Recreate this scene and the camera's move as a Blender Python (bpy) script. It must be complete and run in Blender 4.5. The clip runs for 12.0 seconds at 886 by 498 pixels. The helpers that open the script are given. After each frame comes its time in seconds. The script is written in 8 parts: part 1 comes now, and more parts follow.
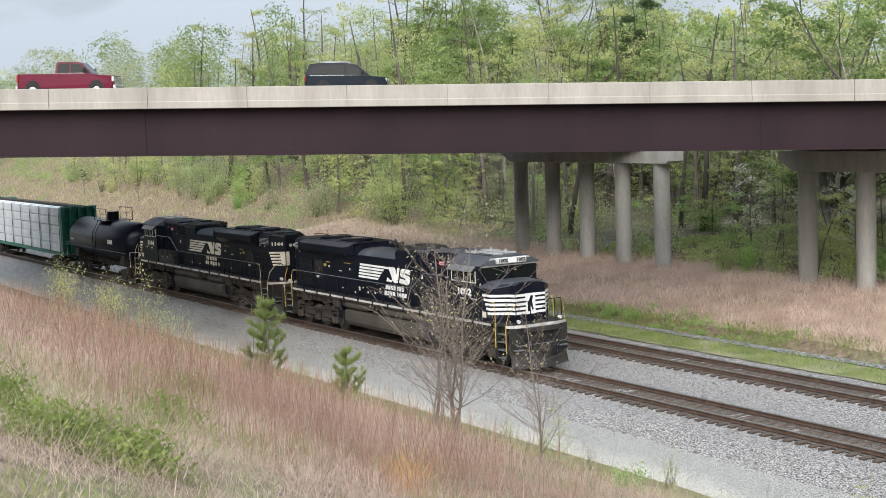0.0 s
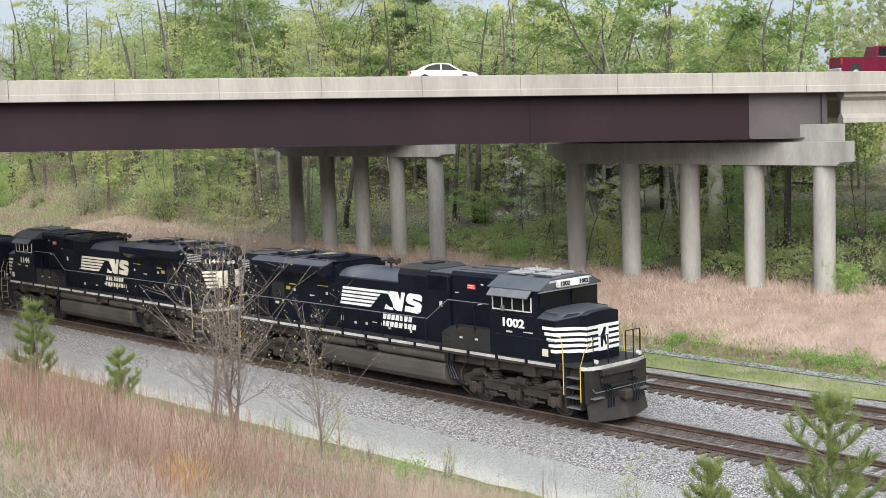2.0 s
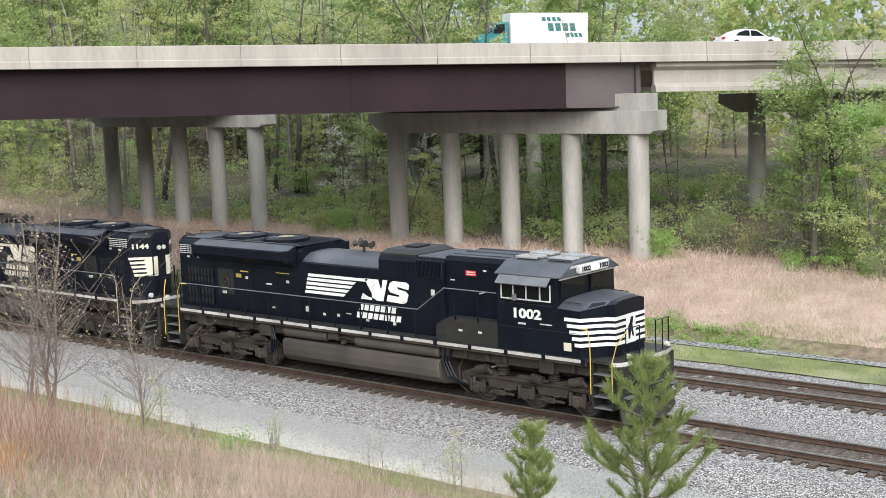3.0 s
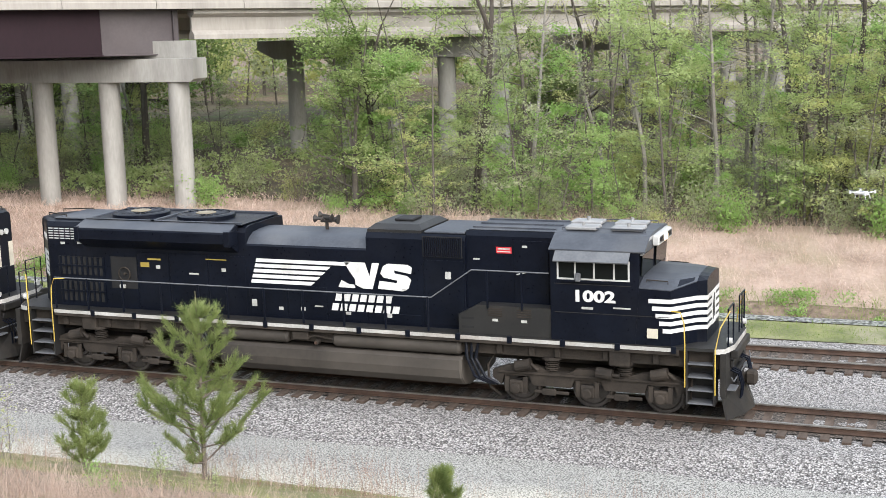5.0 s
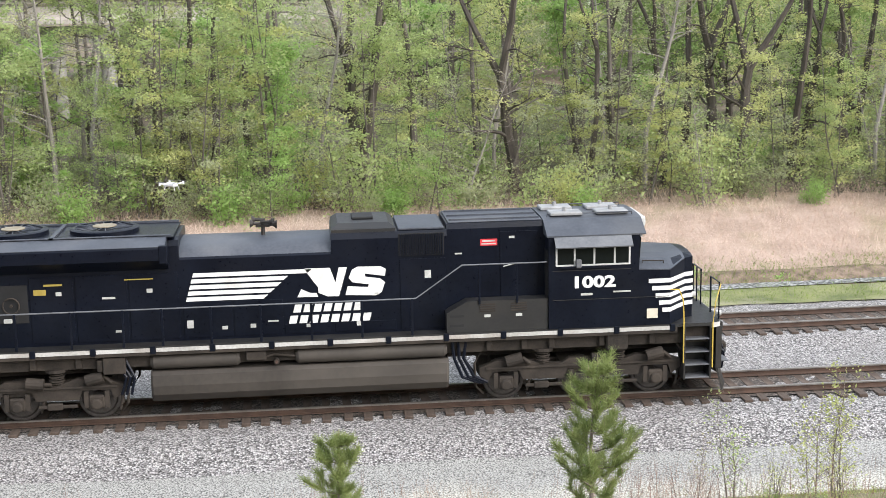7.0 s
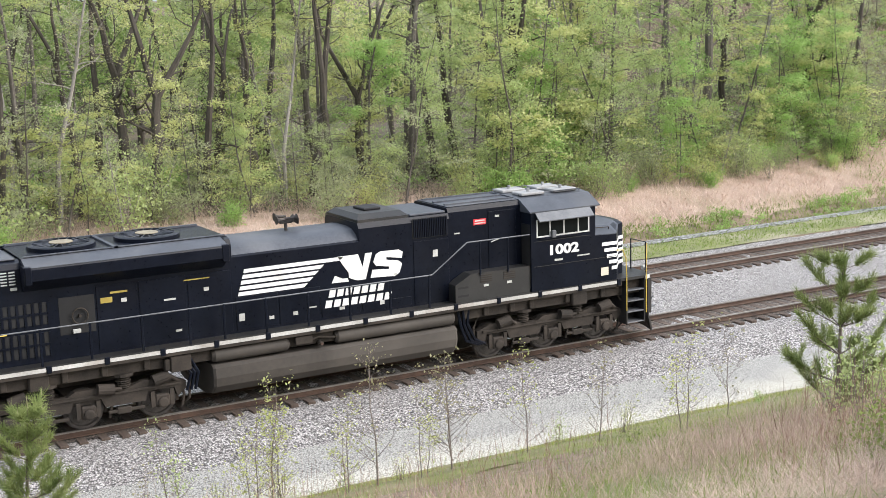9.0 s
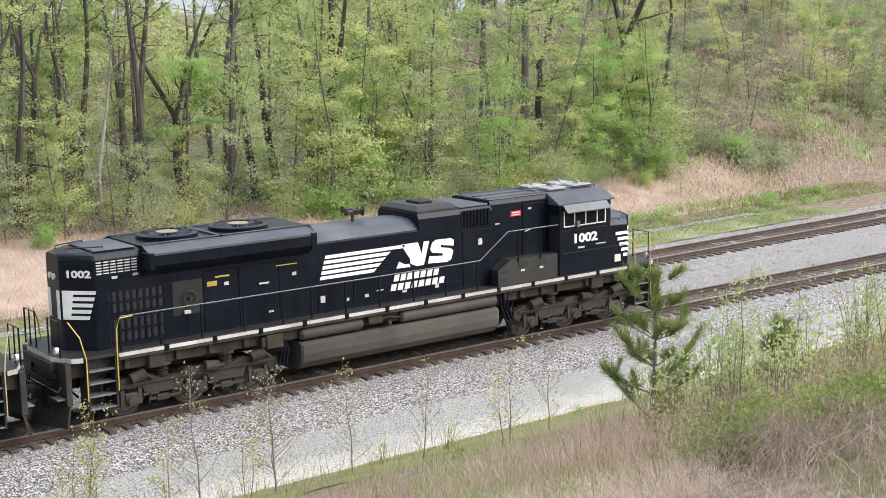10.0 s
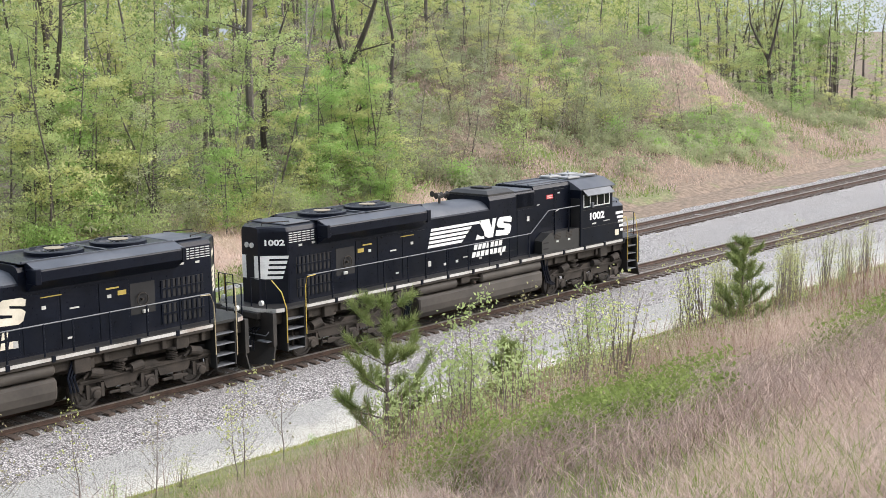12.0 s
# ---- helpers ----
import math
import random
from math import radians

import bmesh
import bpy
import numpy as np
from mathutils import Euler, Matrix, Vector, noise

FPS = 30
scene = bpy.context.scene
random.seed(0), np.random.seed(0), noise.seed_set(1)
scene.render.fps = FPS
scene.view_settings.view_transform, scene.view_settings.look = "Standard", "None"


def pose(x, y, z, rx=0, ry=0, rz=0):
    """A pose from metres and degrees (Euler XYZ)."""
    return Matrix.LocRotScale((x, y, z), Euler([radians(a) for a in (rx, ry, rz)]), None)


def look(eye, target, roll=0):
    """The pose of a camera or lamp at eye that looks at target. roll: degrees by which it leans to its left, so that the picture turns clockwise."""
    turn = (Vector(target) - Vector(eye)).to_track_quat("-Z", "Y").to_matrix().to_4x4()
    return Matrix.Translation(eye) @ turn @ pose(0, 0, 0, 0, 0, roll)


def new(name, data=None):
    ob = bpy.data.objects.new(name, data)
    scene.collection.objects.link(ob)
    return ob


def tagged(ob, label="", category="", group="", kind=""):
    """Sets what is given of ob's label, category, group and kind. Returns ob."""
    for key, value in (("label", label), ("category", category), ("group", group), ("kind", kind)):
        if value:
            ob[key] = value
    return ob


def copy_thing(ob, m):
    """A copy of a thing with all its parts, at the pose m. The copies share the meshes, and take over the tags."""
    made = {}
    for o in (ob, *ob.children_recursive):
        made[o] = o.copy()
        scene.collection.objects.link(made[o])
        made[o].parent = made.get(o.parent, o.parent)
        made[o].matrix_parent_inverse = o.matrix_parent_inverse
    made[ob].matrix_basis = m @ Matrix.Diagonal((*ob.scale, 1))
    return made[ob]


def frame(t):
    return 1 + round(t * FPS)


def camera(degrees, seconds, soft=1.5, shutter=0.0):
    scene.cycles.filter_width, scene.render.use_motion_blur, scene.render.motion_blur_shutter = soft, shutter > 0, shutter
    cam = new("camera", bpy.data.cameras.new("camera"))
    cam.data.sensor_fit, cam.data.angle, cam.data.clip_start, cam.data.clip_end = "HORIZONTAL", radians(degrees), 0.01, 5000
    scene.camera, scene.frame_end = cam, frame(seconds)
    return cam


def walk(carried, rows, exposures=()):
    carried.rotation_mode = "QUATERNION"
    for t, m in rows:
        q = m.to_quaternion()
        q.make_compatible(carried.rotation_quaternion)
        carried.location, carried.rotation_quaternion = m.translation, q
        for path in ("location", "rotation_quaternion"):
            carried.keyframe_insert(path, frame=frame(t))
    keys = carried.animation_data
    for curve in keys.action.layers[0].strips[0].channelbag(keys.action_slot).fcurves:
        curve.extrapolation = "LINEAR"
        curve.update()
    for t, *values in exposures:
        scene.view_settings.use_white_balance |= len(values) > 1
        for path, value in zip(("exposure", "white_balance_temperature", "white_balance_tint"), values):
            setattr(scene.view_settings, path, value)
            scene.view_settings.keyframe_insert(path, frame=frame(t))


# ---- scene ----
EYE = Vector((0.0, 0.0, 10.68))


def aim(yaw, pitch, roll):
    """The pose at the eye for a heading (degrees to the left of +y), a pitch and a roll."""
    a, b = radians(yaw), radians(pitch)
    return look(EYE, EYE + Vector((-math.sin(a) * math.cos(b), math.cos(a) * math.cos(b), math.sin(b))), roll)


cam = camera(35.66, 12.0, soft=0.85, shutter=0.06)
PAN = [
    (0.0, 57.126, -5.338, -1.841), (0.5, 55.367, -5.31, -1.618), (1.0, 53.375, -5.349, -1.751),
    (1.5, 50.859, -5.513, -1.88), (2.0, 47.803, -5.892, -2.03), (2.5, 44.261, -6.553, -2.129),
    (3.0, 40.438, -7.4, -2.019), (3.2, 38.797, -7.755, -1.995), (4.8, 23.999, -9.958, -1.922),
    (5.0, 21.627, -10.165, -1.734), (5.5, 15.564, -10.616, -1.557), (6.0, 9.049, -10.911, -1.325),
    (6.5, 1.995, -11.056, -1.17), (6.7, -1.075, -11.054, -1.055), (8.3, -22.55, -10.753, -1.89),
    (8.5, -24.824, -10.678, -1.779), (9.0, -29.646, -10.419, -1.526), (9.5, -33.691, -10.106, -1.202),
    (10.0, -37.167, -9.778, -0.935), (10.5, -40.202, -9.466, -0.824), (11.0, -43.042, -9.21, -0.807),
    (11.5, -45.842, -8.978, -0.705), (12.0, -48.552, -8.716, -0.786)]
walk(cam, [(t, aim(y, p, r)) for t, y, p, r in PAN], exposures=[(0.0, 0.38, 6500, 10), (2.5, 0.43, 6500, 10), (5.5, 0.56, 6500, 12), (9.0, 0.62, 6600, 13), (12.0, 0.6, 6600, 14)])

# ---- world and sun: a bright overcast spring day ----
world = bpy.data.worlds.new("world")
scene.world = world
world.use_nodes = True
wn, wl = world.node_tree.nodes, world.node_tree.links
wn.clear()
w_out = wn.new("ShaderNodeOutputWorld")
w_bg = wn.new("ShaderNodeBackground")
w_sky = wn.new("ShaderNodeTexSky")
w_sky.sky_type = "NISHITA"
w_sky.sun_disc = False
w_sky.sun_elevation = radians(33)
w_sky.sun_rotation = radians(135)
w_sky.air_density, w_sky.dust_density = 1.0, 2.0
w_map = wn.new("ShaderNodeTexCoord")
w_scale = wn.new("ShaderNodeMapping")
w_scale.inputs["Scale"].default_value = (2.2, 2.2, 7.0)
w_noise = wn.new("ShaderNodeTexNoise")
w_noise.inputs["Scale"].default_value = 1.6
w_noise.inputs["Detail"].default_value = 6.0
w_ramp = wn.new("ShaderNodeValToRGB")
w_ramp.color_ramp.elements[0].position, w_ramp.color_ramp.elements[1].position = 0.22, 0.52
w_mix = wn.new("ShaderNodeMix")
w_mix.data_type = "RGBA"
w_mix.inputs[7].default_value = (11.9, 13.5, 15.3, 1)
wl.new(w_map.outputs["Generated"], w_scale.inputs["Vector"])
wl.new(w_scale.outputs["Vector"], w_noise.inputs["Vector"])
wl.new(w_noise.outputs["Fac"], w_ramp.inputs["Fac"])
wl.new(w_ramp.outputs["Color"], w_mix.inputs[0])
wl.new(w_sky.outputs["Color"], w_mix.inputs[6])
# overcast skies are three times as bright overhead as at the horizon
w_sep, w_grad, w_mul = wn.new("ShaderNodeSeparateXYZ"), wn.new("ShaderNodeMapRange"), wn.new("ShaderNodeMix")
w_mul.data_type, w_mul.blend_type = "RGBA", "MULTIPLY"
w_mul.inputs[0].default_value = 1.0
w_grad.inputs["To Min"].default_value, w_grad.inputs["To Max"].default_value = 0.37, 0.98
wl.new(w_map.outputs["Generated"], w_sep.inputs["Vector"])
wl.new(w_sep.outputs["Z"], w_grad.inputs["Value"])
wl.new(w_mix.outputs[2], w_mul.inputs[6])
wl.new(w_grad.outputs["Result"], w_mul.inputs[7])
wl.new(w_mul.outputs[2], w_bg.inputs["Color"])
w_bg.inputs["Strength"].default_value = 0.1
wl.new(w_bg.outputs["Background"], w_out.inputs["Surface"])

sun = new("sun", bpy.data.lights.new("sun", "SUN"))
sun.data.energy, sun.data.angle, sun.data.color = 3.6, radians(52), (1.0, 0.965, 0.91)
sun.matrix_world = look((58, -58, 53), (0, 0, 0))

# ---- building helpers ----
rnd = random.Random(7)


class Shape:
    """Collects vertices and faces for one mesh."""

    def __init__(self):
        self.v, self.f = [], []

    def add(self, vs, fs):
        n = len(self.v)
        self.v.extend(vs)
        self.f.extend([tuple(i + n for i in f) for f in fs])
        return self

    def box(self, x0, x1, y0, y1, z0, z1):
        vs = [(x, y, z) for x in (x0, x1) for y in (y0, y1) for z in (z0, z1)]
        return self.add(vs, [(0, 1, 3, 2), (4, 6, 7, 5), (0, 4, 5, 1), (2, 3, 7, 6), (0, 2, 6, 4), (1, 5, 7, 3)])

    def block(self, x0, x1, y0, y1, z0, z1, c=0.02):
        """A box with its four long edges along x cut off, and its ends set in."""
        ring = [(y0 + c, z0), (y1 - c, z0), (y1, z0 + c), (y1, z1 - c), (y1 - c, z1), (y0 + c, z1), (y0, z1 - c), (y0, z0 + c)]
        cy, cz = (y0 + y1) / 2, (z0 + z1) / 2
        fy, fz = 1 - 2 * c / max(y1 - y0, 1e-6), 1 - 2 * c / max(z1 - z0, 1e-6)
        small = [(cy + (y - cy) * fy, cz + (z - cz) * fz) for y, z in ring]
        return self.loft([[(x0, y, z) for y, z in small], [(x0 + c, y, z) for y, z in ring],
                          [(x1 - c, y, z) for y, z in ring], [(x1, y, z) for y, z in small]])

    def loft(self, rings, caps=True, closed=True):
        n, vs, fs = len(rings[0]), [], []
        for ring in rings:
            vs.extend(ring)
        for k in range(len(rings) - 1):
            for i in range(n if closed else n - 1):
                j = (i + 1) % n
                fs.append((k * n + i, k * n + j, (k + 1) * n + j, (k + 1) * n + i))
        if caps and closed:
            fs.append(tuple(reversed(range(n))))
            fs.append(tuple(range((len(rings) - 1) * n, len(rings) * n)))
        return self.add(vs, fs)

    def prism(self, poly, axis, a, b):
        """A polygon pushed from a to b along an axis; its points lie in the other two axes, in order."""
        put = {"x": lambda p, q, s: (s, p, q), "y": lambda p, q, s: (p, s, q), "z": lambda p, q, s: (p, q, s)}[axis]
        return self.loft([[put(p, q, a) for p, q in poly], [put(p, q, b) for p, q in poly]])

    def cyl(self, p0, p1, r, n=12, r2=None):
        p0, p1 = Vector(p0), Vector(p1)
        d = (p1 - p0).normalized()
        s = d.cross(Vector((0, 0, 1)) if abs(d.z) < 0.9 else Vector((1, 0, 0))).normalized()
        u = s.cross(d)
        r2 = r if r2 is None else r2
        ring = lambda c, q: [tuple(c + (s * math.cos(i * math.tau / n) + u * math.sin(i * math.tau / n)) * q) for i in range(n)]
        return self.loft([ring(p0, r), ring(p1, r2)])

    def disc_y(self, x, z, y0, y1, profile, n=20):
        """A turned body on an axis along y: profile is a list of (share from y0 to y1, radius)."""
        rings = []
        for s, r in profile:
            y = y0 + (y1 - y0) * s
            rings.append([(x + r * math.cos(i * math.tau / n), y, z + r * math.sin(i * math.tau / n)) for i in range(n)])
        return self.loft(rings)

    def tube(self, pts, r, n=6, tip=1.0):
        pts = [Vector(p) for p in pts]
        rings = []
        for i, p in enumerate(pts):
            d = (pts[min(i + 1, len(pts) - 1)] - pts[max(i - 1, 0)]).normalized()
            s = d.cross(Vector((0.13, 0.21, 1)) if abs(d.z) < 0.9 else Vector((1, 0.1, 0))).normalized()
            u = s.cross(d)
            q = r * (1 + (tip - 1) * i / max(len(pts) - 1, 1))
            rings.append([tuple(p + (s * math.cos(k * math.tau / n) + u * math.sin(k * math.tau / n)) * q) for k in range(n)])
        return self.loft(rings)

    def mesh(self, name, smooth=False, fix=True):
        me = bpy.data.meshes.new(name)
        me.from_pydata(self.v, [], self.f)
        if fix:
            bm = bmesh.new()
            bm.from_mesh(me)
            bmesh.ops.recalc_face_normals(bm, faces=bm.faces)
            bm.to_mesh(me)
            bm.free()
        if smooth:
            me.polygons.foreach_set("use_smooth", [True] * len(me.polygons))
            me.set_sharp_from_angle(angle=radians(40))
        me.update()
        return me


FINE_PARTS = ("spring", "cable_hose", "fan_guard", "foot_hole", "decal", "name_bar", "grille_bar", "piping", "yellow_decal", "air_hose", "road_number", "builder_mark", "sand_hose")


def part(name, shape, material, parent=None, label="", smooth=False, fix=True):
    """One mesh object, under a thing or a part where one is given."""
    me = shape if isinstance(shape, bpy.types.Mesh) else shape.mesh(name, smooth, fix)
    if not me.materials:
        me.materials.append(material)
    ob = new(name, me)
    if parent is not None:
        ob.parent = parent
    return tagged(ob, label=label, kind="stuff" if name in FINE_PARTS else "")


def thing(name, label, category, group="", kind=""):
    return tagged(new(name), label, category, group, kind)


def lettering(name, text, size, m, material, parent, depth=0.004, wide=1.0):
    """Letters of the built-in font as a mesh, centred, in the plane that m turns them into."""
    cu = bpy.data.curves.new(name, "FONT")
    cu.body, cu.size, cu.extrude, cu.align_x, cu.align_y, cu.offset = text, size, depth, "CENTER", "CENTER", size * 0.04
    cu.resolution_u = 3
    ob = bpy.data.objects.new(name, cu)
    me = bpy.data.meshes.new_from_object(ob)
    bpy.data.objects.remove(ob)
    me.transform(m @ Matrix.Diagonal((wide, 1, 1, 1)))
    me.materials.clear()
    me.materials.append(material)
    return part(name, me, material, parent)


def smooth_step(a, b, x):
    s = min(max((x - a) / (b - a), 0.0), 1.0)
    return s * s * (3 - 2 * s)


# ---- materials ----
def material(name, one, two, rough=0.7, metal=0.0, scale=3.0, fine=40.0, bump=0.15, dist=0.01, dirt=None, dirt_amount=0.45,
             island=False, spec=0.5, stretch=(1, 1, 1), contrast=(0.35, 0.65)):
    """A surface of two tones in broad and fine noise, with relief and an optional dirt tone in patches."""
    m = bpy.data.materials.new(name)
    m.use_nodes = True
    n, k = m.node_tree.nodes, m.node_tree.links
    b = n["Principled BSDF"]
    b.inputs["Metallic"].default_value = metal
    b.inputs["Specular IOR Level"].default_value = spec
    co = n.new("ShaderNodeTexCoord")
    mp = n.new("ShaderNodeMapping")
    mp.inputs["Scale"].default_value = stretch
    k.new(co.outputs["Object"], mp.inputs["Vector"])

    def noise_tex(sc, detail=4.0):
        t = n.new("ShaderNodeTexNoise")
        t.inputs["Scale"].default_value, t.inputs["Detail"].default_value = sc, detail
        k.new(mp.outputs["Vector"], t.inputs["Vector"])
        return t
    broad, small = noise_tex(scale), noise_tex(fine)
    mean = n.new("ShaderNodeMath")
    mean.operation = "MULTIPLY_ADD"
    mean.inputs[1].default_value, mean.inputs[2].default_value = 0.4, 0.0
    k.new(small.outputs["Fac"], mean.inputs[0])
    both = n.new("ShaderNodeMath")
    both.operation = "MULTIPLY_ADD"
    both.inputs[1].default_value = 0.6
    k.new(broad.outputs["Fac"], both.inputs[0])
    k.new(mean.outputs[0], both.inputs[2])
    ramp = n.new("ShaderNodeValToRGB")
    e = ramp.color_ramp.elements
    e[0].position, e[1].position = contrast
    e[0].color, e[1].color = (*one, 1), (*two, 1)
    fac = both.outputs[0]
    if island:
        g = n.new("ShaderNodeNewGeometry")
        a = n.new("ShaderNodeMath")
        a.operation = "MULTIPLY_ADD"
        a.inputs[1].default_value = 0.5
        h = n.new("ShaderNodeMath")
        h.operation = "MULTIPLY_ADD"
        h.inputs[1].default_value, h.inputs[2].default_value = 0.5, 0.0
        k.new(fac, h.inputs[0])
        k.new(g.outputs["Random Per Island"], a.inputs[0])
        k.new(h.outputs[0], a.inputs[2])
        fac = a.outputs[0]
    k.new(fac, ramp.inputs["Fac"])
    colour = ramp.outputs["Color"]
    if dirt:
        dn = noise_tex(scale * 0.45, 7.0)
        dr = n.new("ShaderNodeValToRGB")
        dr.color_ramp.elements[0].position, dr.color_ramp.elements[1].position = 0.5, 0.72
        dr.color_ramp.elements[1].color = (dirt_amount,) * 3 + (1,)
        mx = n.new("ShaderNodeMix")
        mx.data_type = "RGBA"
        mx.inputs[7].default_value = (*dirt, 1)
        k.new(dn.outputs["Fac"], dr.inputs["Fac"])
        k.new(dr.outputs["Color"], mx.inputs[0])
        k.new(colour, mx.inputs[6])
        colour = mx.outputs[2]
    k.new(colour, b.inputs["Base Color"])
    rr = n.new("ShaderNodeMapRange")
    rr.inputs["To Min"].default_value, rr.inputs["To Max"].default_value = max(rough - 0.12, 0.02), min(rough + 0.12, 1)
    k.new(small.outputs["Fac"], rr.inputs["Value"])
    k.new(rr.outputs["Result"], b.inputs["Roughness"])
    if bump:
        bp = n.new("ShaderNodeBump")
        bp.inputs["Strength"].default_value, bp.inputs["Distance"].default_value = bump, dist
        k.new(small.outputs["Fac"], bp.inputs["Height"])
        k.new(bp.outputs["Normal"], b.inputs["Normal"])
    return m


def leaf_material(name, one, two, glow=0.35, patchy=0.7):
    """Foliage that lets some light through; tones vary leaf by leaf and tree by tree."""
    m = bpy.data.materials.new(name)
    m.use_nodes = True
    n, k = m.node_tree.nodes, m.node_tree.links
    n.clear()
    out, mix = n.new("ShaderNodeOutputMaterial"), n.new("ShaderNodeMixShader")
    d, t = n.new("ShaderNodeBsdfDiffuse"), n.new("ShaderNodeBsdfTranslucent")
    g, o = n.new("ShaderNodeNewGeometry"), n.new("ShaderNodeObjectInfo")
    a = n.new("ShaderNodeMath")
    a.operation = "MULTIPLY_ADD"
    a.inputs[1].default_value = 0.28
    co, nz = n.new("ShaderNodeTexCoord"), n.new("ShaderNodeTexNoise")
    nz.inputs["Scale"].default_value, nz.inputs["Detail"].default_value = patchy, 3.0
    k.new(co.outputs["Object"], nz.inputs["Vector"])
    spots = n.new("ShaderNodeMapRange")
    spots.inputs["From Min"].default_value, spots.inputs["From Max"].default_value = 0.35, 0.65
    spots.inputs["To Max"].default_value = 0.5
    k.new(nz.outputs["Fac"], spots.inputs["Value"])
    b = n.new("ShaderNodeMath")
    b.operation = "MULTIPLY_ADD"
    b.inputs[1].default_value = 0.25
    k.new(o.outputs["Random"], b.inputs[0])
    k.new(spots.outputs["Result"], b.inputs[2])
    k.new(g.outputs["Random Per Island"], a.inputs[0])
    k.new(b.outputs[0], a.inputs[2])
    r = n.new("ShaderNodeValToRGB")
    r.color_ramp.elements[0].color, r.color_ramp.elements[1].color = (*one, 1), (*two, 1)
    k.new(a.outputs[0], r.inputs["Fac"])
    k.new(r.outputs["Color"], d.inputs["Color"])
    k.new(r.outputs["Color"], t.inputs["Color"])
    mix.inputs[0].default_value = glow
    k.new(d.outputs[0], mix.inputs[1])
    k.new(t.outputs[0], mix.inputs[2])
    k.new(mix.outputs[0], out.inputs["Surface"])
    return m


def stone_material(name, dark, light, size, bump=0.6, dist=0.03, stain=None, edge=None):
    """Crushed stone: single stones of different greys, the shade in the gaps between them painted into the colour."""
    m = bpy.data.materials.new(name)
    m.use_nodes = True
    n, k = m.node_tree.nodes, m.node_tree.links
    b = n["Principled BSDF"]
    b.inputs["Roughness"].default_value = 0.9
    co = n.new("ShaderNodeTexCoord")
    v = n.new("ShaderNodeTexVoronoi")
    v.inputs["Scale"].default_value = 1 / size
    k.new(co.outputs["Object"], v.inputs["Vector"])
    sep = n.new("ShaderNodeSeparateColor")
    k.new(v.outputs["Color"], sep.inputs["Color"])
    r = n.new("ShaderNodeValToRGB")
    r.color_ramp.elements[0].color, r.color_ramp.elements[1].color = (*dark, 1), (*light, 1)
    k.new(sep.outputs[0], r.inputs["Fac"])
    big = n.new("ShaderNodeTexNoise")
    big.inputs["Scale"].default_value, big.inputs["Detail"].default_value = 0.35, 6.0
    k.new(co.outputs["Object"], big.inputs["Vector"])
    br = n.new("ShaderNodeValToRGB")
    br.color_ramp.elements[0].position, br.color_ramp.elements[1].position = 0.42, 0.7
    br.color_ramp.elements[1].color = (0.45, 0.45, 0.45, 1)
    k.new(big.outputs["Fac"], br.inputs["Fac"])
    mx = n.new("ShaderNodeMix")
    mx.data_type = "RGBA"
    mx.inputs[7].default_value = (*(stain or dark), 1)
    k.new(br.outputs["Color"], mx.inputs[0])
    k.new(r.outputs["Color"], mx.inputs[6])
    if edge:
        # a paler wash of sand along the side at y = edge[0], thinning out to edge[1]
        xyz, wob, add, fade, sand = n.new("ShaderNodeSeparateXYZ"), n.new("ShaderNodeTexNoise"), n.new("ShaderNodeMath"), n.new("ShaderNodeMapRange"), n.new("ShaderNodeMix")
        wob.inputs["Scale"].default_value, wob.inputs["Detail"].default_value = 0.5, 7.0
        add.operation = "MULTIPLY_ADD"
        add.inputs[1].default_value = 2.6
        fade.inputs["From Min"].default_value, fade.inputs["From Max"].default_value = edge[1] + 1.3, edge[0] + 1.3
        fade.inputs["To Max"].default_value = 0.85
        sand.data_type = "RGBA"
        sand.inputs[7].default_value = (*edge[2], 1)
        k.new(co.outputs["Object"], xyz.inputs["Vector"])
        k.new(co.outputs["Object"], wob.inputs["Vector"])
        k.new(wob.outputs["Fac"], add.inputs[0])
        k.new(xyz.outputs["Y"], add.inputs[2])
        k.new(add.outputs[0], fade.inputs["Value"])
        k.new(fade.outputs["Result"], sand.inputs[0])
        k.new(mx.outputs[2], sand.inputs[6])
        mx = sand
    # shade between the stones, multiplied into the base colour
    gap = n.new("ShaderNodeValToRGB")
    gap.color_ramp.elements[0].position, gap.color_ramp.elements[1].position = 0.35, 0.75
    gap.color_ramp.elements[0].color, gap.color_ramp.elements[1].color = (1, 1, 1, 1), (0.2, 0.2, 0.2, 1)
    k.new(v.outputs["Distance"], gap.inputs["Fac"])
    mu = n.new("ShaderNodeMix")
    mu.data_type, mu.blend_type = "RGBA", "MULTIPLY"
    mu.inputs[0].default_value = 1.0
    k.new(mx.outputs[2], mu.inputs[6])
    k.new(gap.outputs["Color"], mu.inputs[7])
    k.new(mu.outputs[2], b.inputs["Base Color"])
    bp = n.new("ShaderNodeBump")
    bp.invert = True
    bp.inputs["Strength"].default_value, bp.inputs["Distance"].default_value = bump, dist
    k.new(v.outputs["Distance"], bp.inputs["Height"])
    k.new(bp.outputs["Normal"], b.inputs["Normal"])
    return m


